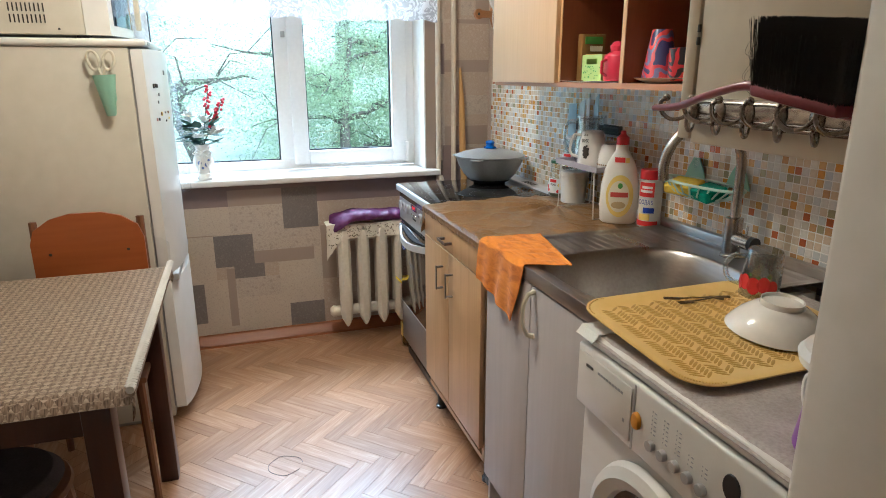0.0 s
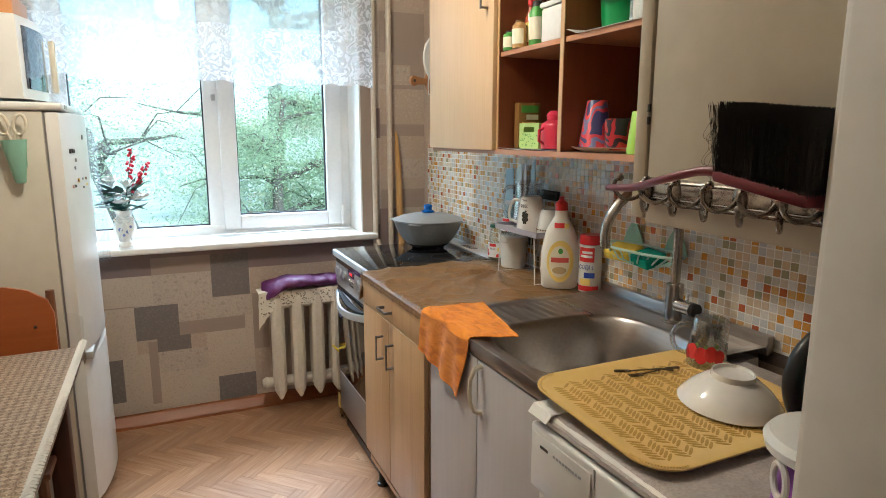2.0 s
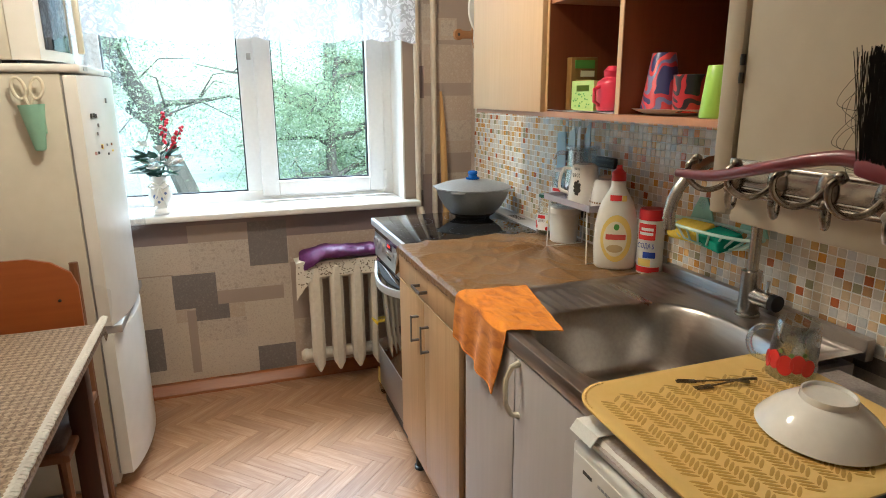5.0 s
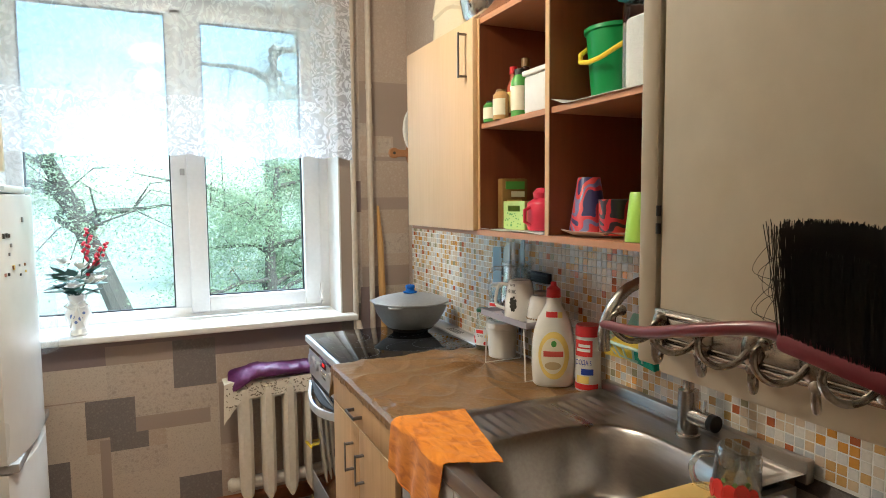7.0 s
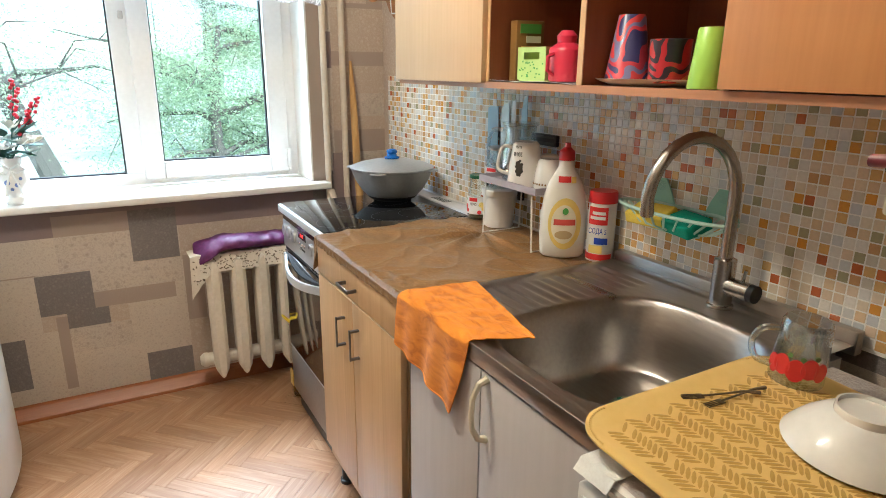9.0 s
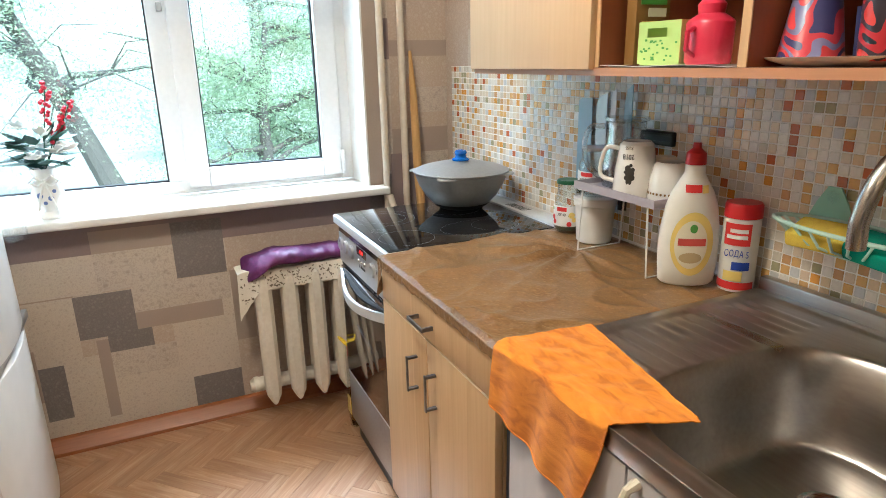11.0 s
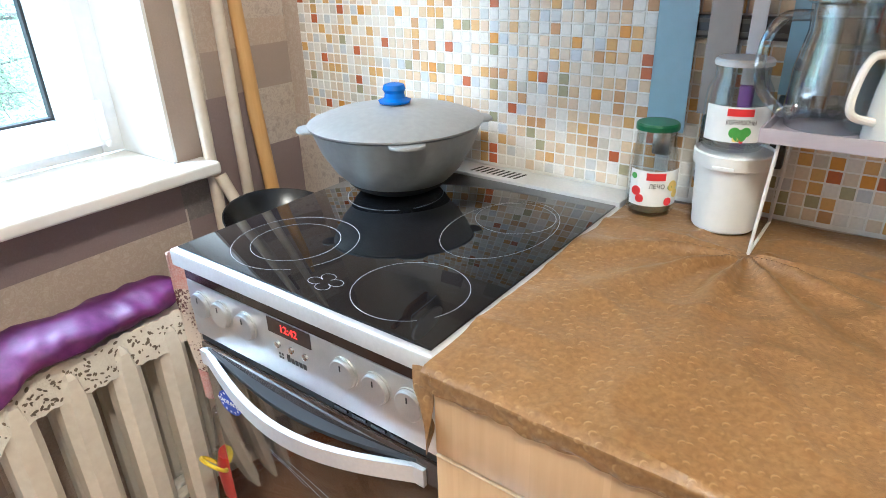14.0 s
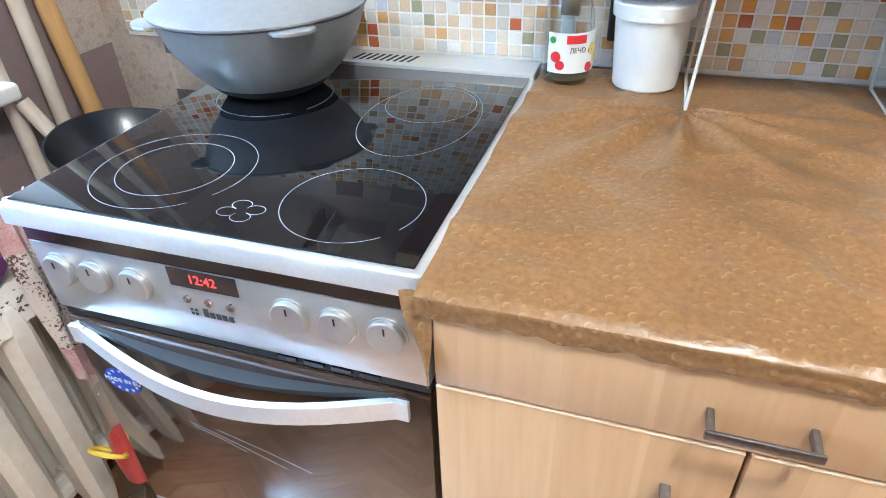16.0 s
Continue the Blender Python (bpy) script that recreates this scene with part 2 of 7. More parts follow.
maroon_plastic = plain("maroon_plastic", (0.19, 0.024, 0.035), 0.3)
orange_button = plain("orange_button", (0.75, 0.33, 0.02), 0.3)
ceramic = plain("ceramic", (0.82, 0.79, 0.74), 0.1, bump=0.0, coat=0.4)
tray_plastic = surface("tray_plastic", (0.81, 0.575, 0.205), (0.75, 0.515, 0.165), 0.34, scale=16, bump=0.06)
tray_pattern = surface("tray_pattern", (0.56, 0.35, 0.08), (0.49, 0.29, 0.06), 0.4, scale=60, bump=0.1)
knife_blue = plain("knife_blue", (0.30, 0.45, 0.55), 0.35)
knife_grey = plain("knife_grey", (0.33, 0.32, 0.32), 0.3, 0.6)
red_print = plain("red_print", (0.66, 0.03, 0.03), 0.4)
yellow_print = plain("yellow_print", (0.86, 0.66, 0.18), 0.4)
cream_print = plain("cream_print", (0.85, 0.80, 0.62), 0.4)
green_print = plain("green_print", (0.10, 0.35, 0.06), 0.4)
dark_print = plain("dark_print", (0.04, 0.035, 0.03), 0.5)
blue_print = plain("blue_print", (0.02, 0.06, 0.40), 0.4)
white_print = plain("white_print", (0.82, 0.82, 0.80), 0.4)
orange_print = plain("orange_print", (0.80, 0.28, 0.06), 0.4)
navy_print = plain("navy_print", (0.035, 0.05, 0.14), 0.4)
brown_print = plain("brown_print", (0.23, 0.12, 0.03), 0.4)
glass = pane_glass("glass", (0.84, 0.88, 0.90), 0.14, 0.9)
jar_glass = pane_glass("jar_glass", (0.965, 0.98, 0.97), 0.04, 0.45)
window_glass = pane_glass("window_glass")
film_plastic = pane_glass("film_plastic", (0.93, 0.93, 0.92), 0.12)
clear_plastic = glassy("clear_plastic", (0.92, 0.94, 0.96), 0.12, 1.2)
digits = lamp_glow("digits", (1.0, 0.02, 0.01), 0.32)
bulb_glow = lamp_glow("bulb_glow", (1.0, 0.8, 0.55), 4.0)
sponge_yellow = surface("sponge_yellow", (0.85, 0.66, 0.08), (0.70, 0.50, 0.05), 0.9, scale=220, bump=0.8)
sponge_green = surface("sponge_green", (0.01, 0.34, 0.22), (0.01, 0.25, 0.16), 0.9, scale=220, bump=0.8)
bristle = surface("bristle", (0.030, 0.026, 0.024), (0.016, 0.014, 0.013), 0.55, scale=200, bump=0.2)
purple_silk = surface("purple_silk", (0.13, 0.017, 0.115), (0.065, 0.008, 0.07), 0.5, scale=30, bump=0.3)
red_cloth = surface("red_cloth", (0.48, 0.20, 0.18), (0.62, 0.5, 0.45), 0.85, scale=120, bump=0.3)
grey_felt = surface("grey_felt", (0.50, 0.455, 0.42), (0.33, 0.285, 0.255), 0.6, scale=60, bump=0.9)
white_cloth = surface("white_cloth", (0.82, 0.82, 0.79), (0.72, 0.71, 0.68), 0.85, scale=80, bump=0.4)
petal_white = plain("petal_white", (0.80, 0.80, 0.76), 0.6)
petal_red = plain("petal_red", (0.52, 0.01, 0.03), 0.5)
leaf_silk = plain("leaf_silk", (0.014, 0.07, 0.036), 0.5)
bark = surface("bark", (0.12, 0.105, 0.09), (0.07, 0.06, 0.05), 0.9, scale=14, stretch=(1, 1, 0.3), bump=0.8, dist=0.02)
lace_cloth = sheer("lace_cloth", (0.78, 0.72, 0.62), 0.75, 0.25, 60)
tulle = sheer("tulle", (0.82, 0.82, 0.84), 0.30, 0.14, 16)
tulle_lace = sheer("tulle_lace", (0.83, 0.82, 0.85), 0.40, 0.42, 22)
tulle_side = sheer("tulle_side", (0.72, 0.79, 0.83), 0.14, 0.10, 16)


def vinyl_cloth():
    """Glossy brown oilcloth; glints on its small scroll embossing are painted as pale crescents."""
    m, n, l, p = shade("vinyl_cloth")
    co = coords(n, l)
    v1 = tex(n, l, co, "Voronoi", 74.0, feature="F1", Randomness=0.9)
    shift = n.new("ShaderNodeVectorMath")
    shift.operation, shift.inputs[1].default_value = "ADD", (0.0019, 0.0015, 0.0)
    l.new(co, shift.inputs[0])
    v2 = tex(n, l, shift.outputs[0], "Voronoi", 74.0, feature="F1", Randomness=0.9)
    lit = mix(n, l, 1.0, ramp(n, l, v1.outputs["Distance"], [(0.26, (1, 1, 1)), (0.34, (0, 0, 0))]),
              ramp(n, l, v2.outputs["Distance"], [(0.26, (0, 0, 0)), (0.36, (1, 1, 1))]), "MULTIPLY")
    w = tex(n, l, co, "Noise", 150.0, Detail=3.0, Distortion=0.4)
    big = tex(n, l, co, "Noise", 6.0, Detail=4.0)
    wrinkle = tex(n, l, coords(n, l, (1, 0.7, 1), rot=(0, 0, 25)), "Noise", 18.0, Detail=2.5, Distortion=0.5)
    a = ramp(n, l, w.outputs[0], [(0.35, (0.215, 0.112, 0.038)), (0.68, (0.295, 0.166, 0.064))])
    # gloss flecks mixed into the base colour along the crescents
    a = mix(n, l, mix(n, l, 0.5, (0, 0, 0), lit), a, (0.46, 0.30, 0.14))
    b = ramp(n, l, big.outputs[0], [(0.3, (0.8, 0.78, 0.76)), (0.7, (1, 1, 1))])
    l.new(mix(n, l, 0.8, a, b, "MULTIPLY"), p.inputs["Base Color"])
    p.inputs["Roughness"].default_value = 0.28
    bumped(n, l, p, mix(n, l, 0.6, mix(n, l, 0.25, w.outputs[0], lit), wrinkle.outputs[0]), 0.5, 0.005)
    return m


def towel_cloth():
    m, n, l, p = shade("towel_cloth")
    co = coords(n, l, (1, 0.4, 1), rot=(0, 0, 20))
    w = tex(n, l, co, "Noise", 46.0, Detail=5.0, Distortion=0.9)
    f = tex(n, l, coords(n, l), "Noise", 500.0, Detail=2.0)
    a = ramp(n, l, w.outputs[0], [(0.34, (0.58, 0.165, 0.005)), (0.48, (0.74, 0.24, 0.009)), (0.70, (0.86, 0.32, 0.018))])
    l.new(a, p.inputs["Base Color"])
    p.inputs["Roughness"].default_value = 0.95
    p.inputs["Sheen Weight"].default_value = 0.15
    bumped(n, l, p, mix(n, l, 0.6, w.outputs[0], f.outputs[0]), 0.4, 0.002)
    return m


def woven():
    """Oilcloth printed as a basket weave."""
    m, n, l, p = shade("woven_cloth")
    co = coords(n, l, rot=(0, 0, 45))
    ch = tex(n, l, co, "Checker", 78.0)
    w = tex(n, l, coords(n, l, (1, 6, 1), rot=(0, 0, 45)), "Noise", 60.0, Detail=4.0)
    w2 = tex(n, l, coords(n, l, (6, 1, 1), rot=(0, 0, 45)), "Noise", 60.0, Detail=4.0)
    a = ramp(n, l, w.outputs[0], [(0.35, (0.18, 0.125, 0.085)), (0.65, (0.50, 0.40, 0.30))])
    b = ramp(n, l, w2.outputs[0], [(0.35, (0.09, 0.056, 0.036)), (0.65, (0.30, 0.215, 0.15))])
    l.new(mix(n, l, ch.outputs["Fac"], a, b), p.inputs["Base Color"])
    p.inputs["Roughness"].default_value = 0.45
    bumped(n, l, p, ch.outputs["Fac"], 0.45, 0.001)
    return m


def plank_mat(name, source):
    """Varnished floor blocks; each takes its own tone and grain."""
    m, n, l, p = shade(name)
    co = coords(n, l, (1, 0.07, 1))
    if source == "object":
        r = n.new("ShaderNodeObjectInfo").outputs["Random"]
    else:
        r = n.new("ShaderNodeNewGeometry").outputs["Random Per Island"]
    off = n.new("ShaderNodeVectorMath")
    off.operation = "MULTIPLY_ADD"
    l.new(r, off.inputs[0])
    off.inputs[1].default_value = (37, 51, 23)
    l.new(co, off.inputs[2])
    g = tex(n, l, off.outputs[0], "Noise", 70.0, Detail=6.0, Distortion=1.2)
    col = ramp(n, l, g.outputs[0], [(0.30, (0.36, 0.175, 0.074)), (0.5, (0.43, 0.232, 0.112)), (0.70, (0.53, 0.335, 0.195))])
    tone = ramp(n, l, r, [(0.0, (0.82, 0.77, 0.74)), (0.5, (0.97, 0.95, 0.93)), (1.0, (1.12, 1.13, 1.15))])
    worn = tex(n, l, coords(n, l, kind="Generated"), "Noise", 4.0, Detail=3.0)
    l.new(mix(n, l, 1.0, col, tone, "MULTIPLY"), p.inputs["Base Color"])
    rr = n.new("ShaderNodeMapRange")
    rr.inputs["To Min"].default_value, rr.inputs["To Max"].default_value = 0.14, 0.28
    l.new(worn.outputs[0], rr.inputs["Value"])
    l.new(rr.outputs[0], p.inputs["Roughness"])
    p.inputs["Coat Weight"].default_value, p.inputs["Coat Roughness"].default_value, p.inputs["Coat IOR"].default_value = 1.0, 0.30, 1.8
    p.inputs["Specular IOR Level"].default_value = 0.9
    bumped(n, l, p, g.outputs[0], 0.12, 0.0008)
    return m


def mosaic_mat(name, source):
    """Small glazed tiles in creams, greys, ochres and brick reds, one colour each."""
    m, n, l, p = shade(name)
    if source == "object":
        r = n.new("ShaderNodeObjectInfo").outputs["Random"]
    else:
        r = n.new("ShaderNodeNewGeometry").outputs["Random Per Island"]
    tones = [(0.66, 0.55, 0.42), (0.71, 0.67, 0.60), (0.58, 0.58, 0.57), (0.64, 0.47, 0.29), (0.74, 0.71, 0.66), (0.62, 0.29, 0.055),
             (0.69, 0.60, 0.48), (0.36, 0.33, 0.20), (0.68, 0.65, 0.61), (0.67, 0.53, 0.38), (0.73, 0.69, 0.62), (0.62, 0.37, 0.13),
             (0.56, 0.57, 0.58), (0.66, 0.55, 0.42), (0.72, 0.68, 0.62), (0.62, 0.38, 0.15), (0.58, 0.53, 0.44), (0.68, 0.57, 0.43),
             (0.45, 0.13, 0.05), (0.66, 0.52, 0.38), (0.73, 0.68, 0.60), (0.52, 0.30, 0.14), (0.66, 0.50, 0.32), (0.70, 0.66, 0.60)]
    cr = n.new("ShaderNodeValToRGB")
    cr.color_ramp.interpolation = "CONSTANT"
    while len(cr.color_ramp.elements) < len(tones):
        cr.color_ramp.elements.new(0.5)
    for k, (e, c) in enumerate(zip(cr.color_ramp.elements, tones)):
        e.position, e.color = k / len(tones), (*(min(0.8, v * 1.08) for v in c), 1)
    l.new(r, cr.inputs[0])
    co = coords(n, l)
    f = tex(n, l, co, "Noise", 160.0, Detail=3.0)
    l.new(mix(n, l, 0.3, cr.outputs[0], ramp(n, l, f.outputs[0], [(0.3, (0.7, 0.7, 0.7)), (0.7, (1, 1, 1))]), "MULTIPLY"), p.inputs["Base Color"])
    p.inputs["Roughness"].default_value = 0.16
    bumped(n, l, p, f.outputs[0], 0.06, 0.001)
    return m


def leaf_mat(name, c1, c2):
    m, n, l, p = shade(name)
    r = n.new("ShaderNodeNewGeometry").outputs["Random Per Island"]
    col = ramp(n, l, r, [(0.0, c1), (1.0, c2)])
    d, t, x = n.new("ShaderNodeBsdfDiffuse"), n.new("ShaderNodeBsdfTranslucent"), n.new("ShaderNodeMixShader")
    l.new(col, d.inputs[0])
    l.new(col, t.inputs[0])
    x.inputs[0].default_value = 0.45
    l.new(d.outputs[0], x.inputs[1])
    l.new(t.outputs[0], x.inputs[2])
    l.new(x.outputs[0], n["Material Output"].inputs[0])
    return m


def party_print(name, tones, scale):
    """Bold abstract print of flat colour shapes."""
    m, n, l, p = shade(name)
    co = coords(n, l)
    w = tex(n, l, co, "Noise", scale, Detail=0.6, Distortion=0.35)
    cr = n.new("ShaderNodeValToRGB")
    cr.color_ramp.interpolation = "CONSTANT"
    while len(cr.color_ramp.elements) < len(tones):
        cr.color_ramp.elements.new(0.5)
    for k, (e, c) in enumerate(zip(cr.color_ramp.elements, tones)):
        e.position, e.color = 0.0 if k == 0 else 0.36 + 0.28 * (k - 1) / max(1, len(tones) - 2), (*c, 1)
    l.new(w.outputs[0], cr.inputs[0])
    l.new(cr.outputs[0], p.inputs["Base Color"])
    p.inputs["Roughness"].default_value = 0.3
    return m


cup_print = party_print("cup_print", [(0.05, 0.05, 0.16), (0.62, 0.05, 0.07), (0.20, 0.20, 0.38), (0.66, 0.06, 0.06), (0.04, 0.04, 0.15), (0.78, 0.24, 0.10)], 15.0)
mug_print = party_print("mug_print", [(0.02, 0.02, 0.03), (0.45, 0.02, 0.03), (0.03, 0.02, 0.03), (0.55, 0.04, 0.03), (0.75, 0.30, 0.05), (0.02, 0.02, 0.04)], 15.0)
vinyl, towel_mat, weave = vinyl_cloth(), towel_cloth(), woven()
plank_ob, plank_isle = plank_mat("floor_block", "object"), plank_mat("floor_blocks", "island")
tile_ob, tile_isle = mosaic_mat("mosaic_tile", "object"), mosaic_mat("mosaic_tiles", "island")
leaf_a = leaf_mat("leaf_green", (0.33, 0.40, 0.26), (0.47, 0.53, 0.38))
leaf_b = leaf_mat("leaf_deep", (0.29, 0.37, 0.22), (0.42, 0.49, 0.33))
# distance haze is put into the colour: paler, brighter leaves for far growth
leaf_haze = leaf_mat("leaf_haze", (0.42, 0.48, 0.36), (0.56, 0.60, 0.48))
grass_mat = surface("grass", (0.44, 0.45, 0.40), (0.26, 0.31, 0.21), 0.9, scale=6, bump=0.08, dist=0.01)

# ---- mesh helpers ----


def bm_new():
    return bmesh.new()


def join(bm, other):
    me = bpy.data.meshes.new("tmp")
    other.to_mesh(me)
    other.free()
    bm.from_mesh(me)
    bpy.data.meshes.remove(me)


def box(bm, x0, x1, y0, y1, z0, z1, bev=0.0, seg=2, m=None, mi=0):
    t = bmesh.new()
    bmesh.ops.create_cube(t, size=1.0)
    for v in t.verts:
        v.co = Vector(((x0 + x1) / 2 + v.co.x * (x1 - x0), (y0 + y1) / 2 + v.co.y * (y1 - y0), (z0 + z1) / 2 + v.co.z * (z1 - z0)))
    if bev:
        bmesh.ops.bevel(t, geom=t.edges[:], offset=bev, segments=seg, profile=0.5, affect="EDGES")
    if m is not None:
        t.transform(m)
    for f in t.faces:
        f.material_index = mi
    join(bm, t)
    return bm


def lathe(bm, prof, n=32, m=None, mi=0, sx=1.0, sy=1.0):
    """A profile of (radius, z) turned round z; radius 0 closes it."""
    t = bmesh.new()
    rings = []
    for r, z in prof:
        if r <= 1e-6:
            rings.append([t.verts.new((0, 0, z))])
        else:
            rings.append([t.verts.new((r * sx * math.cos(2 * math.pi * k / n), r * sy * math.sin(2 * math.pi * k / n), z)) for k in range(n)])
    for a, b in zip(rings, rings[1:]):
        for k in range(n):
            k2 = (k + 1) % n
            q = [a[k % len(a)], a[k2 % len(a)], b[k2 % len(b)], b[k % len(b)]]
            q = [v for i, v in enumerate(q) if v not in q[:i]]
            if len(q) > 2:
                t.faces.new(q)
    bmesh.ops.recalc_face_normals(t, faces=t.faces[:])
    if m is not None:
        t.transform(m)
    for f in t.faces:
        f.material_index = mi
    join(bm, t)
    return bm


def tube(bm, pts, r, n=8, m=None, taper=None, closed=False):
    t = bmesh.new()
    pts = [Vector(p) for p in pts]
    up = Vector((0.03, 0.05, 1)).normalized()
    rings = []
    count = len(pts)
    for i, p in enumerate(pts):
        if closed:
            d = (pts[(i + 1) % count] - pts[i - 1]).normalized()
        else:
            d = (pts[min(i + 1, count - 1)] - pts[max(i - 1, 0)]).normalized()
        a = d.cross(up)
        if a.length < 1e-3:
            a = d.cross(Vector((1, 0, 0)))
        a.normalize()
        b = d.cross(a).normalized()
        up = -b if (-b).dot(up) >= b.dot(up) else b
        rr = taper[i] if taper else r
        rings.append([t.verts.new(p + rr * (math.cos(2 * math.pi * k / n) * a + math.sin(2 * math.pi * k / n) * b)) for k in range(n)])
    pairs = list(zip(rings, rings[1:])) + ([(rings[-1], rings[0])] if closed else [])
    for a, b in pairs:
        for k in range(n):
            t.faces.new((a[k], a[(k + 1) % n], b[(k + 1) % n], b[k]))
    if not closed:
        t.faces.new(rings[0])
        t.faces.new(rings[-1][::-1])
    bmesh.ops.recalc_face_normals(t, faces=t.faces[:])
    if m is not None:
        t.transform(m)
    join(bm, t)
    return bm


def smooth(pts, k=5):
    """The same line, rounded: a curve through all its points."""
    p = [Vector(q) for q in pts]
    p = [p[0] * 2 - p[1]] + p + [p[-1] * 2 - p[-2]]
    out = []
    for a, b, c, d in zip(p, p[1:], p[2:], p[3:]):
        for i in range(k):
            t = i / k
            out.append(0.5 * (2 * b + (c - a) * t + (2 * a - 5 * b + 4 * c - d) * t * t + (3 * b - a - 3 * c + d) * t ** 3))
    return out + [p[-2]]


def prism(bm, pts, h0, h1, m=None, bev=0.0):
    """A flat outline of (x, y) raised from h0 to h1."""
    t = bmesh.new()
    lo, hi = [t.verts.new((x, y, h0)) for x, y in pts], [t.verts.new((x, y, h1)) for x, y in pts]
    t.faces.new(lo[::-1])
    top = t.faces.new(hi)
    for k in range(len(pts)):
        k2 = (k + 1) % len(pts)
        t.faces.new((lo[k], lo[k2], hi[k2], hi[k]))
    bmesh.ops.recalc_face_normals(t, faces=t.faces[:])
    if bev:
        bmesh.ops.bevel(t, geom=top.edges[:], offset=bev, segments=2, profile=0.5, affect="EDGES")
    if m is not None:
        t.transform(m)
    join(bm, t)
    return bm


def sheet(bm, f, nu, nv, thick=0.0, mi=None):
    """A surface f(u, v) over the unit square; thick gives it a back."""
    t = bmesh.new()
    g = [[t.verts.new(f(i / nu, j / nv)) for j in range(nv + 1)] for i in range(nu + 1)]
    for i in range(nu):
        for j in range(nv):
            fa = t.faces.new((g[i][j], g[i + 1][j], g[i + 1][j + 1], g[i][j + 1]))
            if mi:
                fa.material_index = mi((i + 0.5) / nu, (j + 0.5) / nv)
    bmesh.ops.recalc_face_normals(t, faces=t.faces[:])
    if thick:
        bmesh.ops.solidify(t, geom=t.faces[:], thickness=thick)
    join(bm, t)
    return bm


def rounded(w, d, r, n=6):
    """The outline of a rounded rectangle round the origin."""
    out = []
    for cx, cy, a0 in ((w / 2 - r, d / 2 - r, 0), (-w / 2 + r, d / 2 - r, 90), (-w / 2 + r, -d / 2 + r, 180), (w / 2 - r, -d / 2 + r, 270)):
        for k in range(n + 1):
            a = radians(a0 + 90 * k / n)
            out.append((cx + r * math.cos(a), cy + r * math.sin(a)))
    return out


def part(name, bm, material, parent=None, label="", flat=False):
    """Links a bmesh as one mesh object, under a thing or a part."""
    if not flat:
        for f in bm.faces:
            f.smooth = True
        for e in bm.edges:
            if len(e.link_faces) == 2 and e.calc_face_angle(0.0) > 0.6:
                e.smooth = False
    me = bpy.data.meshes.new(name)
    bm.to_mesh(me)
    bm.free()
    for m in material if isinstance(material, (list, tuple)) else (material,):
        me.materials.append(m)
    ob = new(name, me)
    if parent is not None:
        ob.parent = parent
    if label:
        ob["label"] = label
    return ob


def thing(name, label, category, m=None, group="", kind=""):
    ob = new(name)
    ob.empty_display_size = 0.05
    if m is not None:
        ob.matrix_basis = m
    return tagged(ob, label, category, group, kind)


def at(x, y, z, rz=0.0):
    return pose(x, y, z, 0, 0, rz)


def wbox(*a, **k):
    return box(bm_new(), *a, **k)


def lettering(body, size, material, parent, m, name="lettering", squash=1.0):
    c = bpy.data.curves.new(name, "FONT")
    c.body, c.size, c.extrude, c.align_x, c.align_y = body, size, 0.0003, "CENTER", "CENTER"
    c.resolution_u = 3
    c.materials.append(material)
    ob = new(name, c)
    ob.parent = parent
    ob.matrix_basis = m @ Matrix.Diagonal((squash, 1, 1, 1))
    return ob


def wob(x, y, z, s=1.0):
    return noise.noise(Vector((x * s, y * s, z * s)))

# ---- setting ----
EAST, NORTH, WEST, SOUTH, TOP = 1.28, 3.294, -1.02, 0.47, 2.5


def patchwork(u0, u1, v0, v1, rects, seed):
    """Cells of a printed patchwork: random patches, then the given ones over them: (u0, u1, v0, v1, tone)."""
    rng = random.Random(seed)
    fill = [(u0, u1, v0, v1, 0)]
    for _ in range(int((u1 - u0) * (v1 - v0) * 34) + 6):
        a, b = rng.uniform(u0 - 0.1, u1), rng.uniform(v0 - 0.1, v1)
        a, b = round(a / 0.09) * 0.09, round(b / 0.075) * 0.075
        fill.append((a, a + rng.choice((0.09, 0.18, 0.18, 0.27)), b, b + rng.choice((0.075, 0.15, 0.15)), rng.choice((0, 0, 1, 1, 2, 2, 5, 3, 4))))
    fill += rects
    us = sorted({min(max(x, u0), u1) for r in fill for x in r[:2]})
    vs = sorted({min(max(x, v0), v1) for r in fill for x in r[2:4]})
    cells = []
    for a, b in zip(us, us[1:]):
        for c, d in zip(vs, vs[1:]):
            if b - a < 1e-5 or d - c < 1e-5:
                continue
            mu, mv = (a + b) / 2, (c + d) / 2
            tone = [r[4] for r in fill if r[0] <= mu <= r[1] and r[2] <= mv <= r[3]][-1]
            cells.append((a, b, c, d, tone))
    return cells


def paper_skin(name, cells, place, parent):
    bm = bm_new()
    for a, b, c, d, tone in cells:
        f = bm.faces.new([bm.verts.new(place(u, v)) for u, v in ((a, c), (b, c), (b, d), (a, d))])
        f.material_index = tone
    bmesh.ops.remove_doubles(bm, verts=bm.verts[:], dist=1e-5)
    return part(name, bm, PAPER, parent, flat=True)


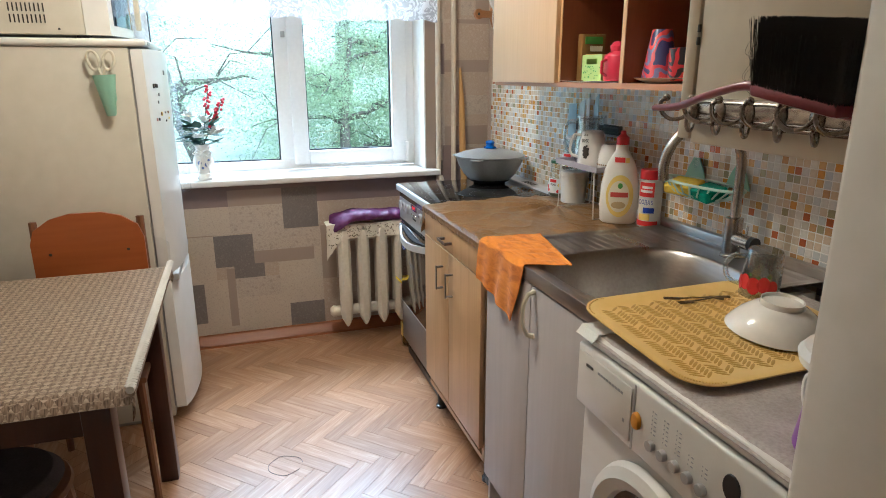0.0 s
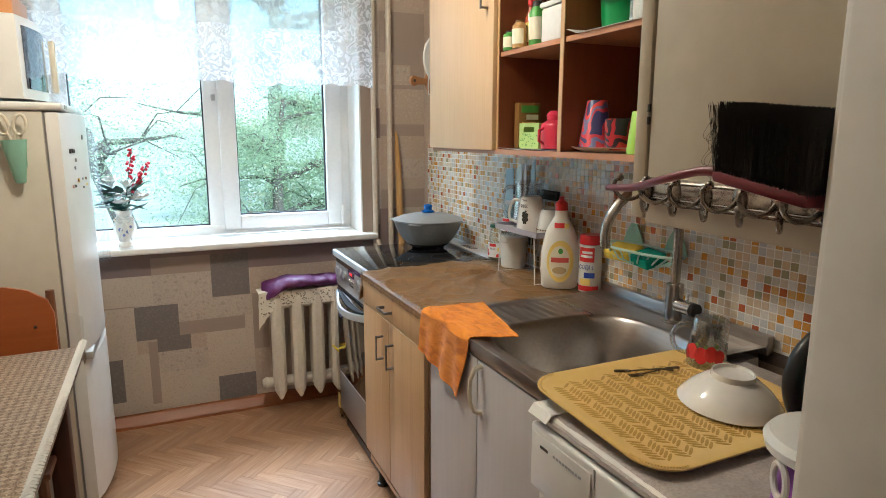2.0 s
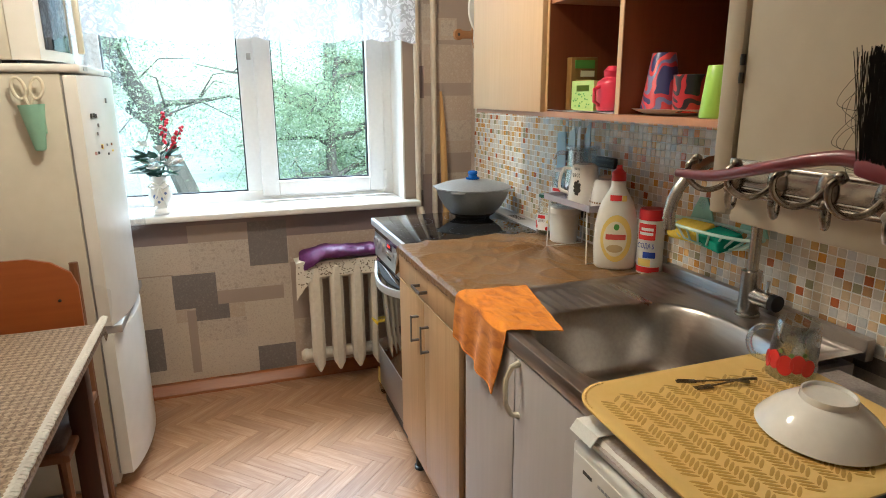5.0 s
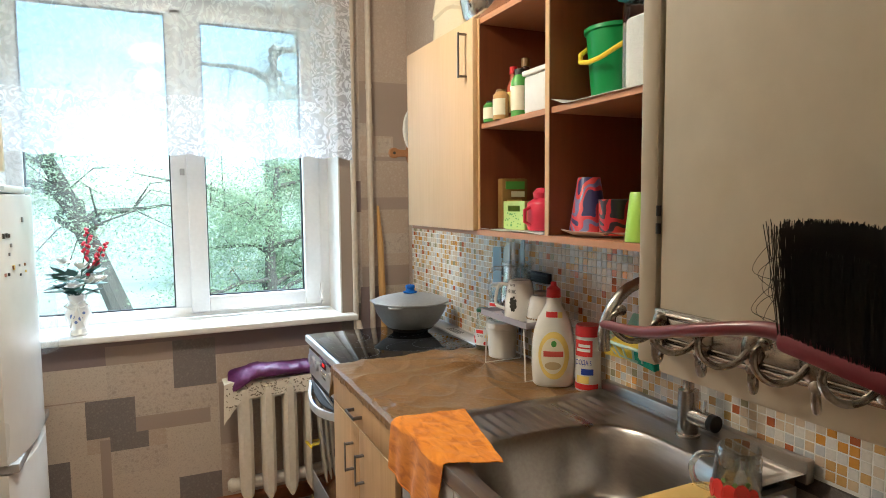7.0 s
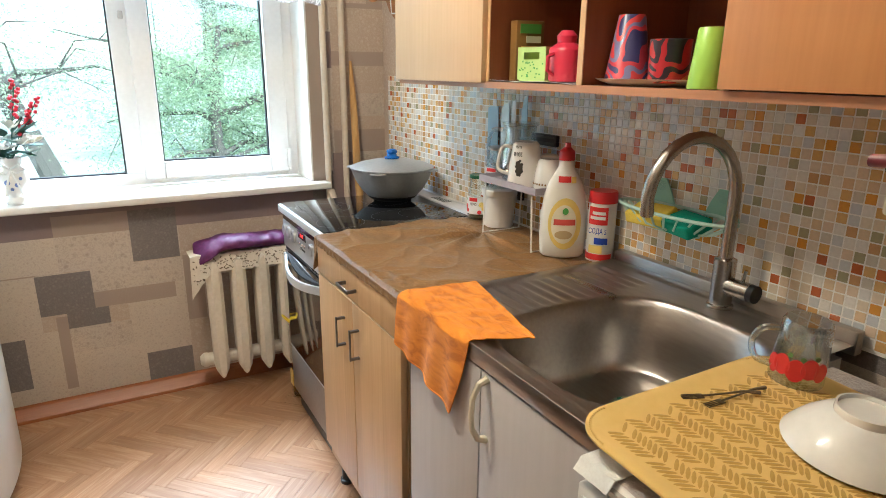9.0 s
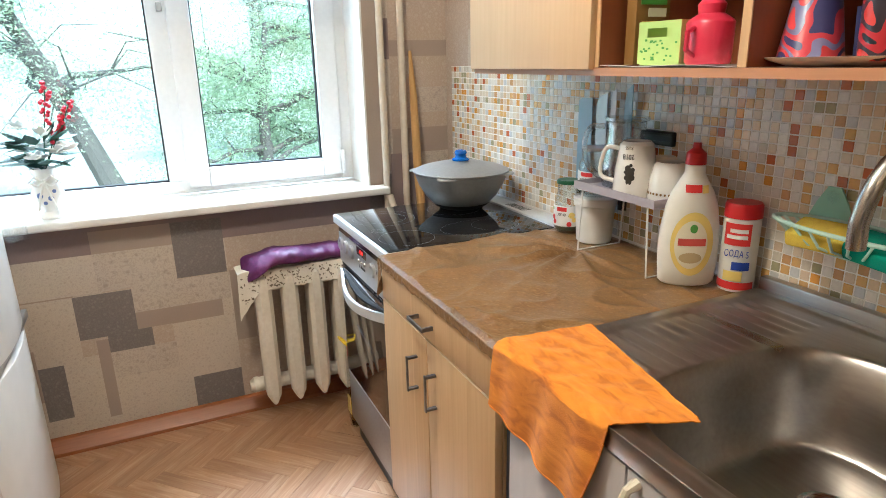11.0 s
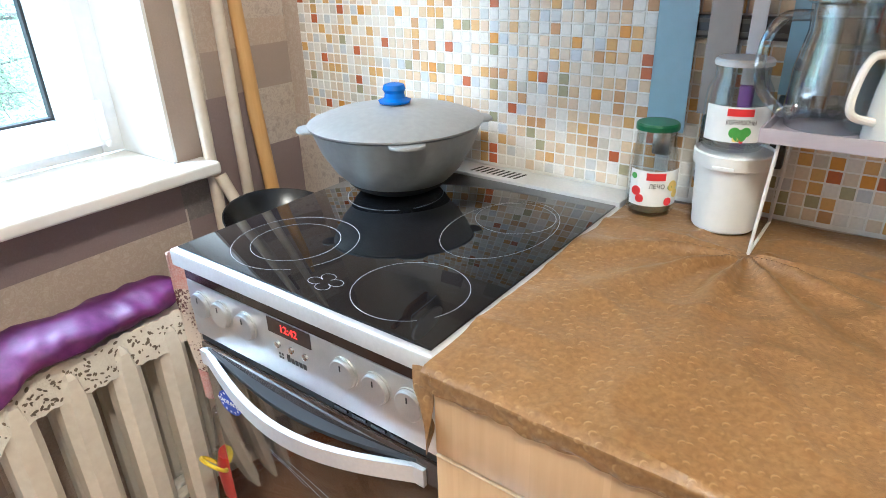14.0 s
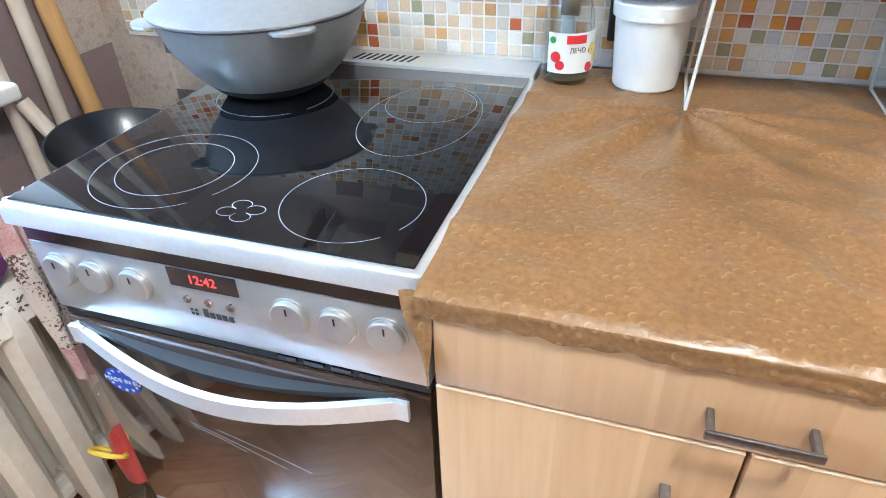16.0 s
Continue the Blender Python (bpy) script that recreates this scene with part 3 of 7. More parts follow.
W0, W1, Z0, Z1 = -0.455, 0.925, 0.862, 2.33   # the window's opening
bm = bm_new()
box(bm, WEST - 0.2, W0, NORTH + 0.003, 3.75, 0, TOP)
box(bm, W1, EAST + 0.2, NORTH + 0.003, 3.75, 0, TOP)
box(bm, W0, W1, NORTH + 0.003, 3.75, 0, Z0 - 0.03)
box(bm, W0, W1, NORTH + 0.003, 3.75, Z1, TOP)
wall_n = tagged(part("wall_north", bm, plaster), "thick outer wall with a window opening and patchwork wallpaper", "wall", kind="structure")
UNDER = [(-1.02, 0.92, 0.72, 0.84, 4), (-0.10, 0.16, 0.72, 0.80, 2), (0.52, 0.62, 0.72, 0.80, 4), (0.34, 0.92, 0.59, 0.72, 1),
         (-0.5, -0.10, 0.58, 0.72, 0), (-0.10, 0.16, 0.58, 0.72, 5), (0.16, 0.336, 0.588, 0.80, 3), (-0.5, 0.92, 0.03, 0.575, 0),
         (0.003, 0.34, 0.482, 0.585, 5), (0.003, 0.305, 0.415, 0.482, 2), (-0.185, 0.003, 0.345, 0.574, 3), (-0.185, -0.098, 0.345, 0.41, 1),
         (0.003, 0.05, 0.345, 0.417, 3), (-0.098, 0.124, 0.24, 0.345, 5), (0.05, 0.12, 0.345, 0.417, 1), (0.124, 0.34, 0.18, 0.415, 0),
         (-0.137, -0.098, 0.09, 0.40, 2), (-0.098, 0.165, 0.03, 0.24, 0), (0.165, 0.344, 0.035, 0.181, 3), (0.344, 0.44, 0.03, 0.30, 1),
         (-0.33, -0.25, 0.12, 0.33, 3), (-0.5, -0.33, 0.2, 0.4, 2), (0.344, 0.42, 0.30, 0.59, 2), (0.44, 0.92, 0.03, 0.588, 1)]
paper_skin("wallpaper", patchwork(W0, W1, 0, Z0 - 0.03, UNDER, 3), lambda u, v: (u, NORTH, v), wall_n)
paper_skin("wallpaper", patchwork(WEST, W0, 0, TOP, [(-0.6, W0, 0.03, 0.6, 0), (-0.56, W0, 0.35, 0.5, 3)], 5), lambda u, v: (u, NORTH, v), wall_n)
SIDE = [(0.925, 0.99, 0.8, 2.5, 2), (1.03, 1.28, 1.98, 2.5, 1), (1.03, 1.28, 1.78, 1.98, 2), (1.10, 1.28, 1.60, 1.78, 2), (1.03, 1.2, 1.62, 1.72, 1),
        (1.12, 1.19, 1.64, 1.71, 5), (1.03, 1.28, 1.42, 1.60, 1), (1.03, 1.28, 1.36, 1.42, 2), (1.03, 1.28, 1.08, 1.36, 1), (1.12, 1.28, 1.14, 1.24, 5),
        (1.03, 1.28, 0.98, 1.08, 2), (1.02, 1.28, 0.6, 0.98, 4), (1.15, 1.28, 0.84, 0.98, 5), (0.925, 1.1, 0.6, 0.84, 4), (0.9, 1.0, 0.72, 0.84, 3),
        (0.925, 1.28, 0.3, 0.6, 1)]
paper_skin("wallpaper", patchwork(W1, EAST, 0, TOP, SIDE, 7), lambda u, v: (u, NORTH, v), wall_n)
paper_skin("wallpaper", patchwork(W0, W1, Z1, TOP, [], 9), lambda u, v: (u, NORTH, v), wall_n)

wall_e = tagged(part("wall_east", wbox(EAST, EAST + 0.15, -1.4, NORTH + 0.003, 0, TOP), plaster), "kitchen wall behind the worktops, papered above the tiles", "wall", kind="structure")
paper_skin("wallpaper", patchwork(SOUTH, NORTH, 0, TOP, [(3.1, 3.294, 0.9, 1.5, 1), (3.16, 3.294, 0.6, 0.9, 5), (2.4, 3.294, 1.45, 2.5, 1), (2.6, 2.9, 1.6, 1.75, 2)], 11),
           lambda u, v: (EAST - 0.003, u, v), wall_e)
wall_w = tagged(part("wall_west", wbox(WEST - 0.15, WEST, -1.4, NORTH + 0.003, 0, TOP), plaster), "kitchen wall behind the table, patchwork wallpaper", "wall", kind="structure")
paper_skin("wallpaper", patchwork(SOUTH, NORTH, 0, TOP, [], 13), lambda u, v: (WEST + 0.003, u, v), wall_w)
J0, J1, JT = -0.42, 0.438, 2.05   # the doorway
bm = bm_new()
box(bm, WEST, J0 - 0.025, 0.33, SOUTH, 0, TOP)
box(bm, J1 + 0.025, EAST, 0.33, SOUTH, 0, TOP)
box(bm, J0 - 0.025, J1 + 0.025, 0.33, SOUTH, JT + 0.025, TOP)
wall_s = tagged(part("wall_south", bm, plaster), "inner wall with the open doorway to the hall", "wall", kind="structure")
paper_skin("wallpaper", patchwork(WEST, J0 - 0.08, 0, TOP, [], 15), lambda u, v: (u, SOUTH + 0.003, v), wall_s)
paper_skin("wallpaper", patchwork(J1 + 0.08, EAST, 0, TOP, [], 17), lambda u, v: (u, SOUTH + 0.003, v), wall_s)
door_1 = thing("door_1", "cream-painted doorway lining with worn gloss paint", "doorway", at(0, 0.4, 0), kind="structure")
for x0, x1 in ((J0 - 0.025, J0), (J1, J1 + 0.025)):
    part("jamb", wbox(x0, x1, -0.08, 0.078, 0, JT, 0.004), jamb_paint, door_1)
part("head", wbox(J0, J1, -0.08, 0.078, JT, JT + 0.025, 0.004), jamb_paint, door_1)
for x0, x1 in ((J0 - 0.085, J0 - 0.012), (J1 + 0.012, J1 + 0.085)):
    for y0, y1 in ((0.0735, 0.09), (-0.09, -0.0735)):
        part("casing", wbox(x0, x1, y0, y1, 0, JT + 0.06, 0.006), jamb_paint, door_1)
tagged(part("wall_hall", wbox(WEST, EAST, -1.4, -1.25, 0, TOP), plaster), "plain plastered hall wall", "wall", kind="structure")
tagged(part("ceiling", wbox(WEST - 0.2, EAST + 0.2, -1.4, 3.75, TOP, TOP + 0.15), ceiling_paint), "white painted ceiling", "ceiling", kind="structure")
floor = tagged(part("floor", wbox(WEST - 0.15, EAST + 0.15, -1.4, 3.5, -0.2, -0.003), surface("floor_base", (0.16, 0.075, 0.03), (0.11, 0.05, 0.02), 0.5)),
               "wood-look herringbone flooring, glossy and worn", "floor", kind="structure")

# reveal linings and sill
bm = bm_new()
box(bm, W0, W0 + 0.008, NORTH - 0.004, 3.5, Z0, Z1)
box(bm, W1 - 0.008, W1, NORTH - 0.004, 3.5, Z0, Z1)
box(bm, W0 + 0.008, W1 - 0.008, NORTH - 0.004, 3.5, Z1 - 0.008, Z1)
tagged(part("window_lining", bm, sill_white), "white plastic lining of the window reveal", "trim", kind="structure")
bm = bm_new()
box(bm, WEST + 0.01, 0.984, 3.215, NORTH - 0.005, 0.832, 0.862, 0.008, 3)
box(bm, W0 + 0.009, W1 - 0.009, NORTH - 0.03, 3.5, 0.835, 0.8605)
tagged(part("window_sill", bm, sill_white), "broad white window sill with rounded front edge", "window sill", kind="structure")

# window
win = thing("window_1", "white plastic double window, one sash and one fixed light", "window", at(0, 3.5, 0), kind="structure")
fr = part("window_frame", box(box(box(box(box(bm_new(), W0, -0.385, 0, 0.07, Z0, Z1, 0.004), 0.187, 0.262, 0, 0.07, Z0 + 0.05, Z1 - 0.05, 0.004),
          0.868, W1, 0, 0.07, Z0, Z1, 0.004), -0.385, 0.868, 0, 0.07, Z0, 0.912, 0.004), -0.385, 0.868, 0, 0.07, 2.26, Z1, 0.004), upvc, win)
sash = part("sash", box(box(box(box(bm_new(), 0.255, 0.334, -0.018, 0.05, 0.885, 2.31, 0.006), 0.79, 0.872, -0.018, 0.05, 0.885, 2.31, 0.006),
            0.334, 0.79, -0.0175, 0.0495, 0.885, 0.957, 0.006), 0.334, 0.79, -0.0175, 0.0495, 2.235, 2.31, 0.006), upvc, win)
for x0, x1, z0, z1 in ((-0.385, 0.187, 0.912, 2.26), (0.334, 0.79, 0.957, 2.235)):
    g = bm_new()
    for a, b, c, d in ((x0, x0 + 0.006, z0, z1), (x1 - 0.006, x1, z0, z1), (x0 + 0.006, x1 - 0.006, z0, z0 + 0.006), (x0 + 0.006, x1 - 0.006, z1 - 0.006, z1)):
        box(g, a, b, 0.012, 0.03, c, d)
    part("gasket", g, rubber, win)
    p = part("pane", wbox(x0 + 0.004, x1 - 0.004, 0.02, 0.024, z0 + 0.004, z1 - 0.004), window_glass, win)
    p.visible_shadow = False
part("hinge", box(wbox(0.862, 0.878, -0.032, -0.012, 0.90, 0.99, 0.003), 0.866, 0.876, -0.036, -0.02, 0.885, 0.9, 0.002), upvc, win)
part("catch", wbox(0.225, 0.245, -0.012, 0.001, 1.53, 1.56, 0.003), grey_plastic, win)

base = bm_new()
prof = [(0, 0), (0.05, 0), (0.048, 0.012), (0.03, 0.03), (0.016, 0.05), (0, 0.055)]
prism(base, [(z, y) for y, z in prof], -0.5, 0.95, Matrix(((0, 0, 1, 0), (0, -1, 0, NORTH - 0.001), (1, 0, 0, 0), (0, 0, 0, 1))))
tagged(part("baseboard", base, base_wood), "reddish varnished wooden baseboard along the floor", "baseboard", kind="structure")

# backsplash bed under the mosaic
T0, T1 = 0.50, 3.235
bed = tagged(part("backsplash", wbox(EAST - 0.0075, EAST - 0.0035, T0, T1, 0.86, 1.318), grout), "mosaic tile backsplash with pale grout", "backsplash", kind="structure")

# ---- cabinets ----


def bail(x, y, z, length, upright, parent, material=pewter, out=0.024, r=0.0037):
    """A bow handle on a front that faces -x."""
    h, w = length / 2, r * 1.35
    bm = bm_new()
    for k in (-1, 1):
        c = k * (h - w)
        if upright:
            box(bm, x - out, x, y - w, y + w, z + c - w * 0.6, z + c + w * 0.6, 0.0008, 1)
        else:
            box(bm, x - out, x, y + c - w * 0.6, y + c + w * 0.6, z - w, z + w, 0.0008, 1)
    if upright:
        box(bm, x - out - 0.004, x - out, y - w, y + w, z - h, z + h, 0.0014, 2)
    else:
        box(bm, x - out - 0.004, x - out, y - h, y + h, z - w, z + w, 0.0014, 2)
    return part("handle", bm, material, parent, "brushed dark metal strap handle")


cab = thing("base_cabinet", "beech-look base cabinet with a drawer and two doors", "cabinet", at(0, 0, 0))
CY0, CY1 = 1.765, 2.362
body = bm_new()
box(body, 0.655, 1.25, CY0, CY0 + 0.018, 0.1, 0.84)
box(body, 0.655, 1.25, CY1 - 0.018, CY1, 0.1, 0.84)
box(body, 0.655, 1.25, CY0 + 0.018, CY1 - 0.018, 0.1, 0.118)
box(body, 1.235, 1.25, CY0 + 0.018, CY1 - 0.018, 0.118, 0.84)
part("body", body, beech, cab)
part("worktop", wbox(0.65, 1.262, 1.735, 2.37, 0.84, 0.856), beech_edge, cab)
dr = part("drawer", wbox(0.637, 0.654, CY0 + 0.002, CY1 - 0.002, 0.7475, 0.838, 0.002), beech, cab)
bail(0.637, 2.078, 0.787, 0.088, False, dr)
for y0, y1, hy in ((2.079, CY1 - 0.002, 2.135), (CY0 + 0.002, 2.075, 2.03)):
    d = part("door", wbox(0.637, 0.654, y0, y1, 0.155, 0.743, 0.002), beech, cab)
    bail(0.637, hy, 0.638, 0.09, True, d)
    part("edge_band", wbox(0.6362, 0.654, y0 + 0.0005, y1 - 0.0005, 0.7432, 0.7446), edge_band, d)
for x in (0.69, 1.2):
    for y in (CY0 + 0.04, CY1 - 0.04):
        part("leg", lathe(bm_new(), [(0, 0), (0.022, 0), (0.022, 0.012), (0.016, 0.014), (0.016, 0.1), (0, 0.1)], 16, at(x, y, 0)), black_plastic, cab)
part("end_panel", wbox(0.66, 1.24, 1.738, 1.7635, 0.03, 0.84), plain("dark_panel", (0.05, 0.06, 0.07), 0.4), cab, "dark narrow filler panel")

sc = thing("sink_cabinet", "pale grey wood-grain sink cabinet with two doors", "cabinet", at(0, 0, 0))
SY0, SY1 = 1.14, 1.72
body = bm_new()
box(body, 0.655, 1.24, SY0, SY0 + 0.016, 0.0, 0.845)
box(body, 0.655, 1.24, SY1 - 0.016, SY1, 0.0, 0.845)
box(body, 1.22, 1.24, SY0 + 0.016, SY1 - 0.016, 0.0, 0.845)
box(body, 0.70, 1.22, SY0 + 0.016, SY1 - 0.016, 0.08, 0.096)
box(body, 0.70, 0.712, SY0 + 0.016, SY1 - 0.016, 0.0, 0.08)
part("body", body, grey_laminate, sc)
for y0, y1, hy in ((1.432, SY1 - 0.002, None), (SY0 + 0.002, 1.428, 1.408)):
    d = part("door", wbox(0.638, 0.654, y0, y1, 0.10, 0.835, 0.002), grey_laminate, sc)
    if hy is None:
        continue
    pts = [(0.638, hy, 0.825), (0.62, hy, 0.82), (0.608, hy, 0.795), (0.606, hy, 0.765), (0.608, hy, 0.735), (0.62, hy, 0.712), (0.638, hy, 0.705)]
    part("handle", tube(bm_new(), pts, 0.006, 8, taper=[0.008, 0.006, 0.0055, 0.0055, 0.0055, 0.006, 0.008]), ivory_plastic, d, "cream plastic bow handle")

# sink: one pressed sheet with a bowl, a ridged draining board and an upstand


def sink_top(u, v):
    x, y = 0.636 + u * 0.604, 1.125 + v * 0.605
    s = (abs((x - 0.902) / 0.222) ** 3.2 + abs((y - 1.335) / 0.200) ** 3.2) ** (1 / 3.2)
    z = 0.872
    k = min(max((1.04 - s) / 0.30, 0), 1)
    z -= 0.15 * k * k * (3 - 2 * k)
    z -= 0.006 * max(0, 1 - s) if s < 0.72 else 0
    edge = min(x - 0.636, y - 1.125, 1.73 - y, 1.24 - x)
    z += 0.004 * min(max((0.03 - edge) / 0.012, 0), 1)
    if y > 1.545 and 0.70 < x < 1.19 and s > 1.05:
        fade = min(1, (y - 1.545) / 0.02, (1.7 - y) / 0.015, (x - 0.70) / 0.02, (1.19 - x) / 0.02)
        z += 0.0022 * max(0, fade) * math.sin((x - 0.70) * 2 * math.pi / 0.031)
    return (x, y, z)


sink = thing("sink", "stainless steel sink with a ridged draining board", "sink", at(0, 0, 0))
bm = bm_new()
sheet(bm, sink_top, 150, 110, 0.001)
part("basin", bm, steel, sink)
part("apron", box(wbox(0.634, 0.6365, 1.125, 1.73, 0.842, 0.876, 0.001), 0.6365, 1.24, 1.7285, 1.7305, 0.842, 0.876), steel, sink)
part("upstand", wbox(1.2405, 1.2645, 1.12, 1.73, 0.855, 0.902, 0.004), steel, sink)
dn = bm_new()
lathe(dn, [(0.045, 0.7215), (0.043, 0.7245), (0.03, 0.722), (0.024, 0.716), (0, 0.715)], 24, at(0.93, 1.34, 0))
lathe(dn, [(0.012, 0.717), (0.011, 0.726), (0, 0.727)], 12, at(0.93, 1.34, 0))
part("drain", dn, chrome, sink)

tap = thing("faucet", "tall brushed steel faucet with a curved spout", "faucet", at(1.198, 1.375, 0.873))
fb = bm_new()
lathe(fb, [(0, 0), (0.027, 0), (0.027, 0.006), (0.0225, 0.008), (0.0225, 0.105), (0.018, 0.107), (0, 0.107)], 24)
part("body", fb, satin_steel, tap)
arc = [(0, 0, 0.10), (0, 0, 0.2), (0, 0, 0.245)]
R = 0.112
for k in range(1, 13):
    a = math.pi * k / 12 * 0.985
    arc.append((-(R - R * math.cos(a)), 0.02 * k / 12, 0.245 + R * math.sin(a)))
arc.append((arc[-1][0] + 0.004, 0.021, 0.215))
part("spout", tube(bm_new(), arc, 0.0125, 14), satin_steel, tap)
lv = bm_new()
tube(lv, [(0, -0.015, 0.05), (0.0, -0.065, 0.05)], 0.019, 18)
part("lever", lv, satin_steel, tap)
part("lever_cap", tube(bm_new(), [(0.0, -0.0655, 0.05), (0.0, -0.078, 0.05)], 0.0185, 18), black_plastic, tap)
part("stick", tube(bm_new(), [(0, -0.045, 0.066), (-0.004, -0.052, 0.095)], 0.0035, 8), chrome, tap)

# washing machine
wm = thing("washing_machine", "white front-loading washing machine with a knob panel", "washing machine", at(0, 0, 0))
MY0, MY1 = 0.537, 1.118
part("body", wbox(0.612, 1.17, MY0, MY1, 0.012, 0.825, 0.012, 3), enamel, wm)
part("top_panel", wbox(0.602, 1.175, MY0 - 0.001, MY1 + 0.001, 0.8255, 0.85, 0.008, 3), enamel, wm)
cp = part("control_panel", wbox(0.594, 0.6115, MY0, MY1 + 0.001, 0.69, 0.823, 0.006, 3), enamel, wm)
part("detergent_drawer", wbox(0.5905, 0.5935, 0.93, MY1 - 0.012, 0.705, 0.81, 0.001), enamel, cp)
part("seam", wbox(0.5925, 0.594, 0.922, 0.926, 0.693, 0.82), grey_plastic, cp)
btn = lathe(bm_new(), [(0, 0.008), (0.010, 0.007), (0.012, 0.004), (0.012, 0), (0, 0)], 16, pose(0.5935, 0.912, 0.757, 0, -90, 0), sx=1.4)
part("start_button", btn, orange_button, cp, "orange start button")
for k in range(5):
    y = 0.868 - 0.031 * k
    part("button", lathe(bm_new(), [(0, 0.010), (0.009, 0.009), (0.010, 0.004), (0.010, 0), (0, 0)], 14, pose(0.5935, y, 0.735, 0, -90, 0)), grey_plastic, cp)
    pr = bm_new()
    for q in range(6 if k < 3 else 3):
        box(pr, 0.5932, 0.594, y + 0.004, y + 0.0055, 0.755 + 0.008 * q, 0.7575 + 0.008 * q)
        box(pr, 0.5932, 0.594, y - 0.006, y - 0.001, 0.755 + 0.008 * q, 0.757 + 0.008 * q)
    part("scale_marks", pr, print_grey, cp)
part("indicator", lathe(bm_new(), [(0, 0.002), (0.016, 0.002), (0.017, 0), (0, 0)], 20, pose(0.5935, 0.69, 0.775, 0, -90, 0), sx=1.3), black_plastic, cp)
bars = bm_new()
box(bars, 0.5898, 0.5905, 1.055, 1.08, 0.785, 0.791)
part("badge", bars, dark_print, cp)
for k in range(9):
    part("model_mark", wbox(0.5898, 0.5905, 0.955 + 0.0095 * k, 0.962 + 0.0095 * k, 0.786, 0.791), print_grey, cp)
part("dial_mark", wbox(0.5898, 0.5905, 0.945, 0.951, 0.735, 0.742), print_grey, cp)
ring = lathe(bm_new(), [(0.115, 0.0), (0.165, 0.0), (0.172, 0.006), (0.165, 0.022), (0.145, 0.032), (0.122, 0.02), (0.115, 0.0)], 48, pose(0.6115, 0.87, 0.497, 0, -90, 0))
pd = part("porthole", ring, enamel, wm)
part("porthole_glass", lathe(bm_new(), [(0.118, 0.008), (0.09, 0.002), (0.05, -0.004 + 0.006), (0, 0.002)], 40, pose(0.6115, 0.87, 0.497, 0, -90, 0)), black_glass, pd)

# cupboard on the wall
cb = thing("wall_cupboard", "beech-look wall cupboard with open shelves and two doors", "cupboard", at(0, 0, 0))
UX, UB, UT = 0.975, 1.305, 1.915
for y in (2.465 - 0.016, 1.946, 1.598, 1.252, 0.812):
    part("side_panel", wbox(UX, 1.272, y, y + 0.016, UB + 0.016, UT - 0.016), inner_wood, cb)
for y0, y1 in ((0.8285, 1.2515), (1.2685, 1.5975), (1.6145, 1.9455), (1.9625, 2.4485)):
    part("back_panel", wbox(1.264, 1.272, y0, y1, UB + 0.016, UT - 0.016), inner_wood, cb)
part("bottom_panel", wbox(UX - 0.006, 1.2725, 0.812, 2.465, UB, UB + 0.0155), beech_edge, cb)
part("top_panel", wbox(UX, 1.2725, 0.812, 2.465, UT - 0.0155, UT), beech_edge, cb)
for y0, y1 in ((1.614, 1.946), (1.268, 1.598)):
    part("shelf", wbox(UX + 0.004, 1.264, y0, y1, 1.608, 1.622), beech_edge, cb)
for y in (1.946, 1.598, 1.252):
    part("edge_strip", wbox(UX - 0.003, UX - 0.0005, y, y + 0.016, UB + 0.016, UT), beech, cb)
d = part("door", wbox(0.956, 0.973, 1.956, 2.466, UB + 0.012, UT + 0.002, 0.002), beech_pale, cb)
bail(0.956, 1.995, 1.82, 0.128, True, d, r=0.0035)
part("door", wbox(0.956, 0.973, 0.812, 1.262, UB + 0.018, UT + 0.002, 0.002), orange_door, cb, "orange-brown laminate door")

# cream cabinet in the corner by the door
cc = thing("corner_cabinet", "old cream-painted hanging cabinet with worn edges", "cabinet", at(0, 0, 0))
KB, KT = 1.258, 2.2
part("body", wbox(0.521, 1.262, SOUTH + 0.006, 0.764, KB, KT, 0.003), cream_paint, cc)
part("door", wbox(0.519, 0.895, 0.7665, 0.788, KB + 0.005, KT, 0.003), cream_paint, cc)
part("door", wbox(0.898, 1.25, 0.7665, 0.788, KB + 0.005, KT, 0.003), cream_paint, cc)
for z in (1.39, 2.05):
    hg = bm_new()
    tube(hg, [(0.520, 0.7655, z - 0.012), (0.520, 0.7655, z - 0.003)], 0.0022, 8)
    tube(hg, [(0.520, 0.7655, z + 0.003), (0.520, 0.7655, z + 0.012)], 0.0022, 8)
    part("hinge", hg, dark_metal, cc)

# fridge
fg = thing("fridge", "tall white two-door fridge-freezer with rounded doors", "fridge", at(0, 0, 0))
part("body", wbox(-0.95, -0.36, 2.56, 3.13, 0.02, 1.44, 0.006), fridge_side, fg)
part("top_panel", wbox(-0.96, -0.30, 2.55, 3.14, 1.441, 1.467, 0.01, 3), enamel, fg)


def fridge_door(z0, z1):
    pts = [(-0.352, 2.556), (-0.315, 2.556)] + [(-0.315 + 0.045 * math.sin(math.pi * k / 16) ** 0.7, 2.556 + 0.574 * k / 16) for k in range(1, 16)] + [(-0.315, 3.13), (-0.352, 3.13)]
    return prism(bm_new(), pts, z0, z1, None, 0.006)


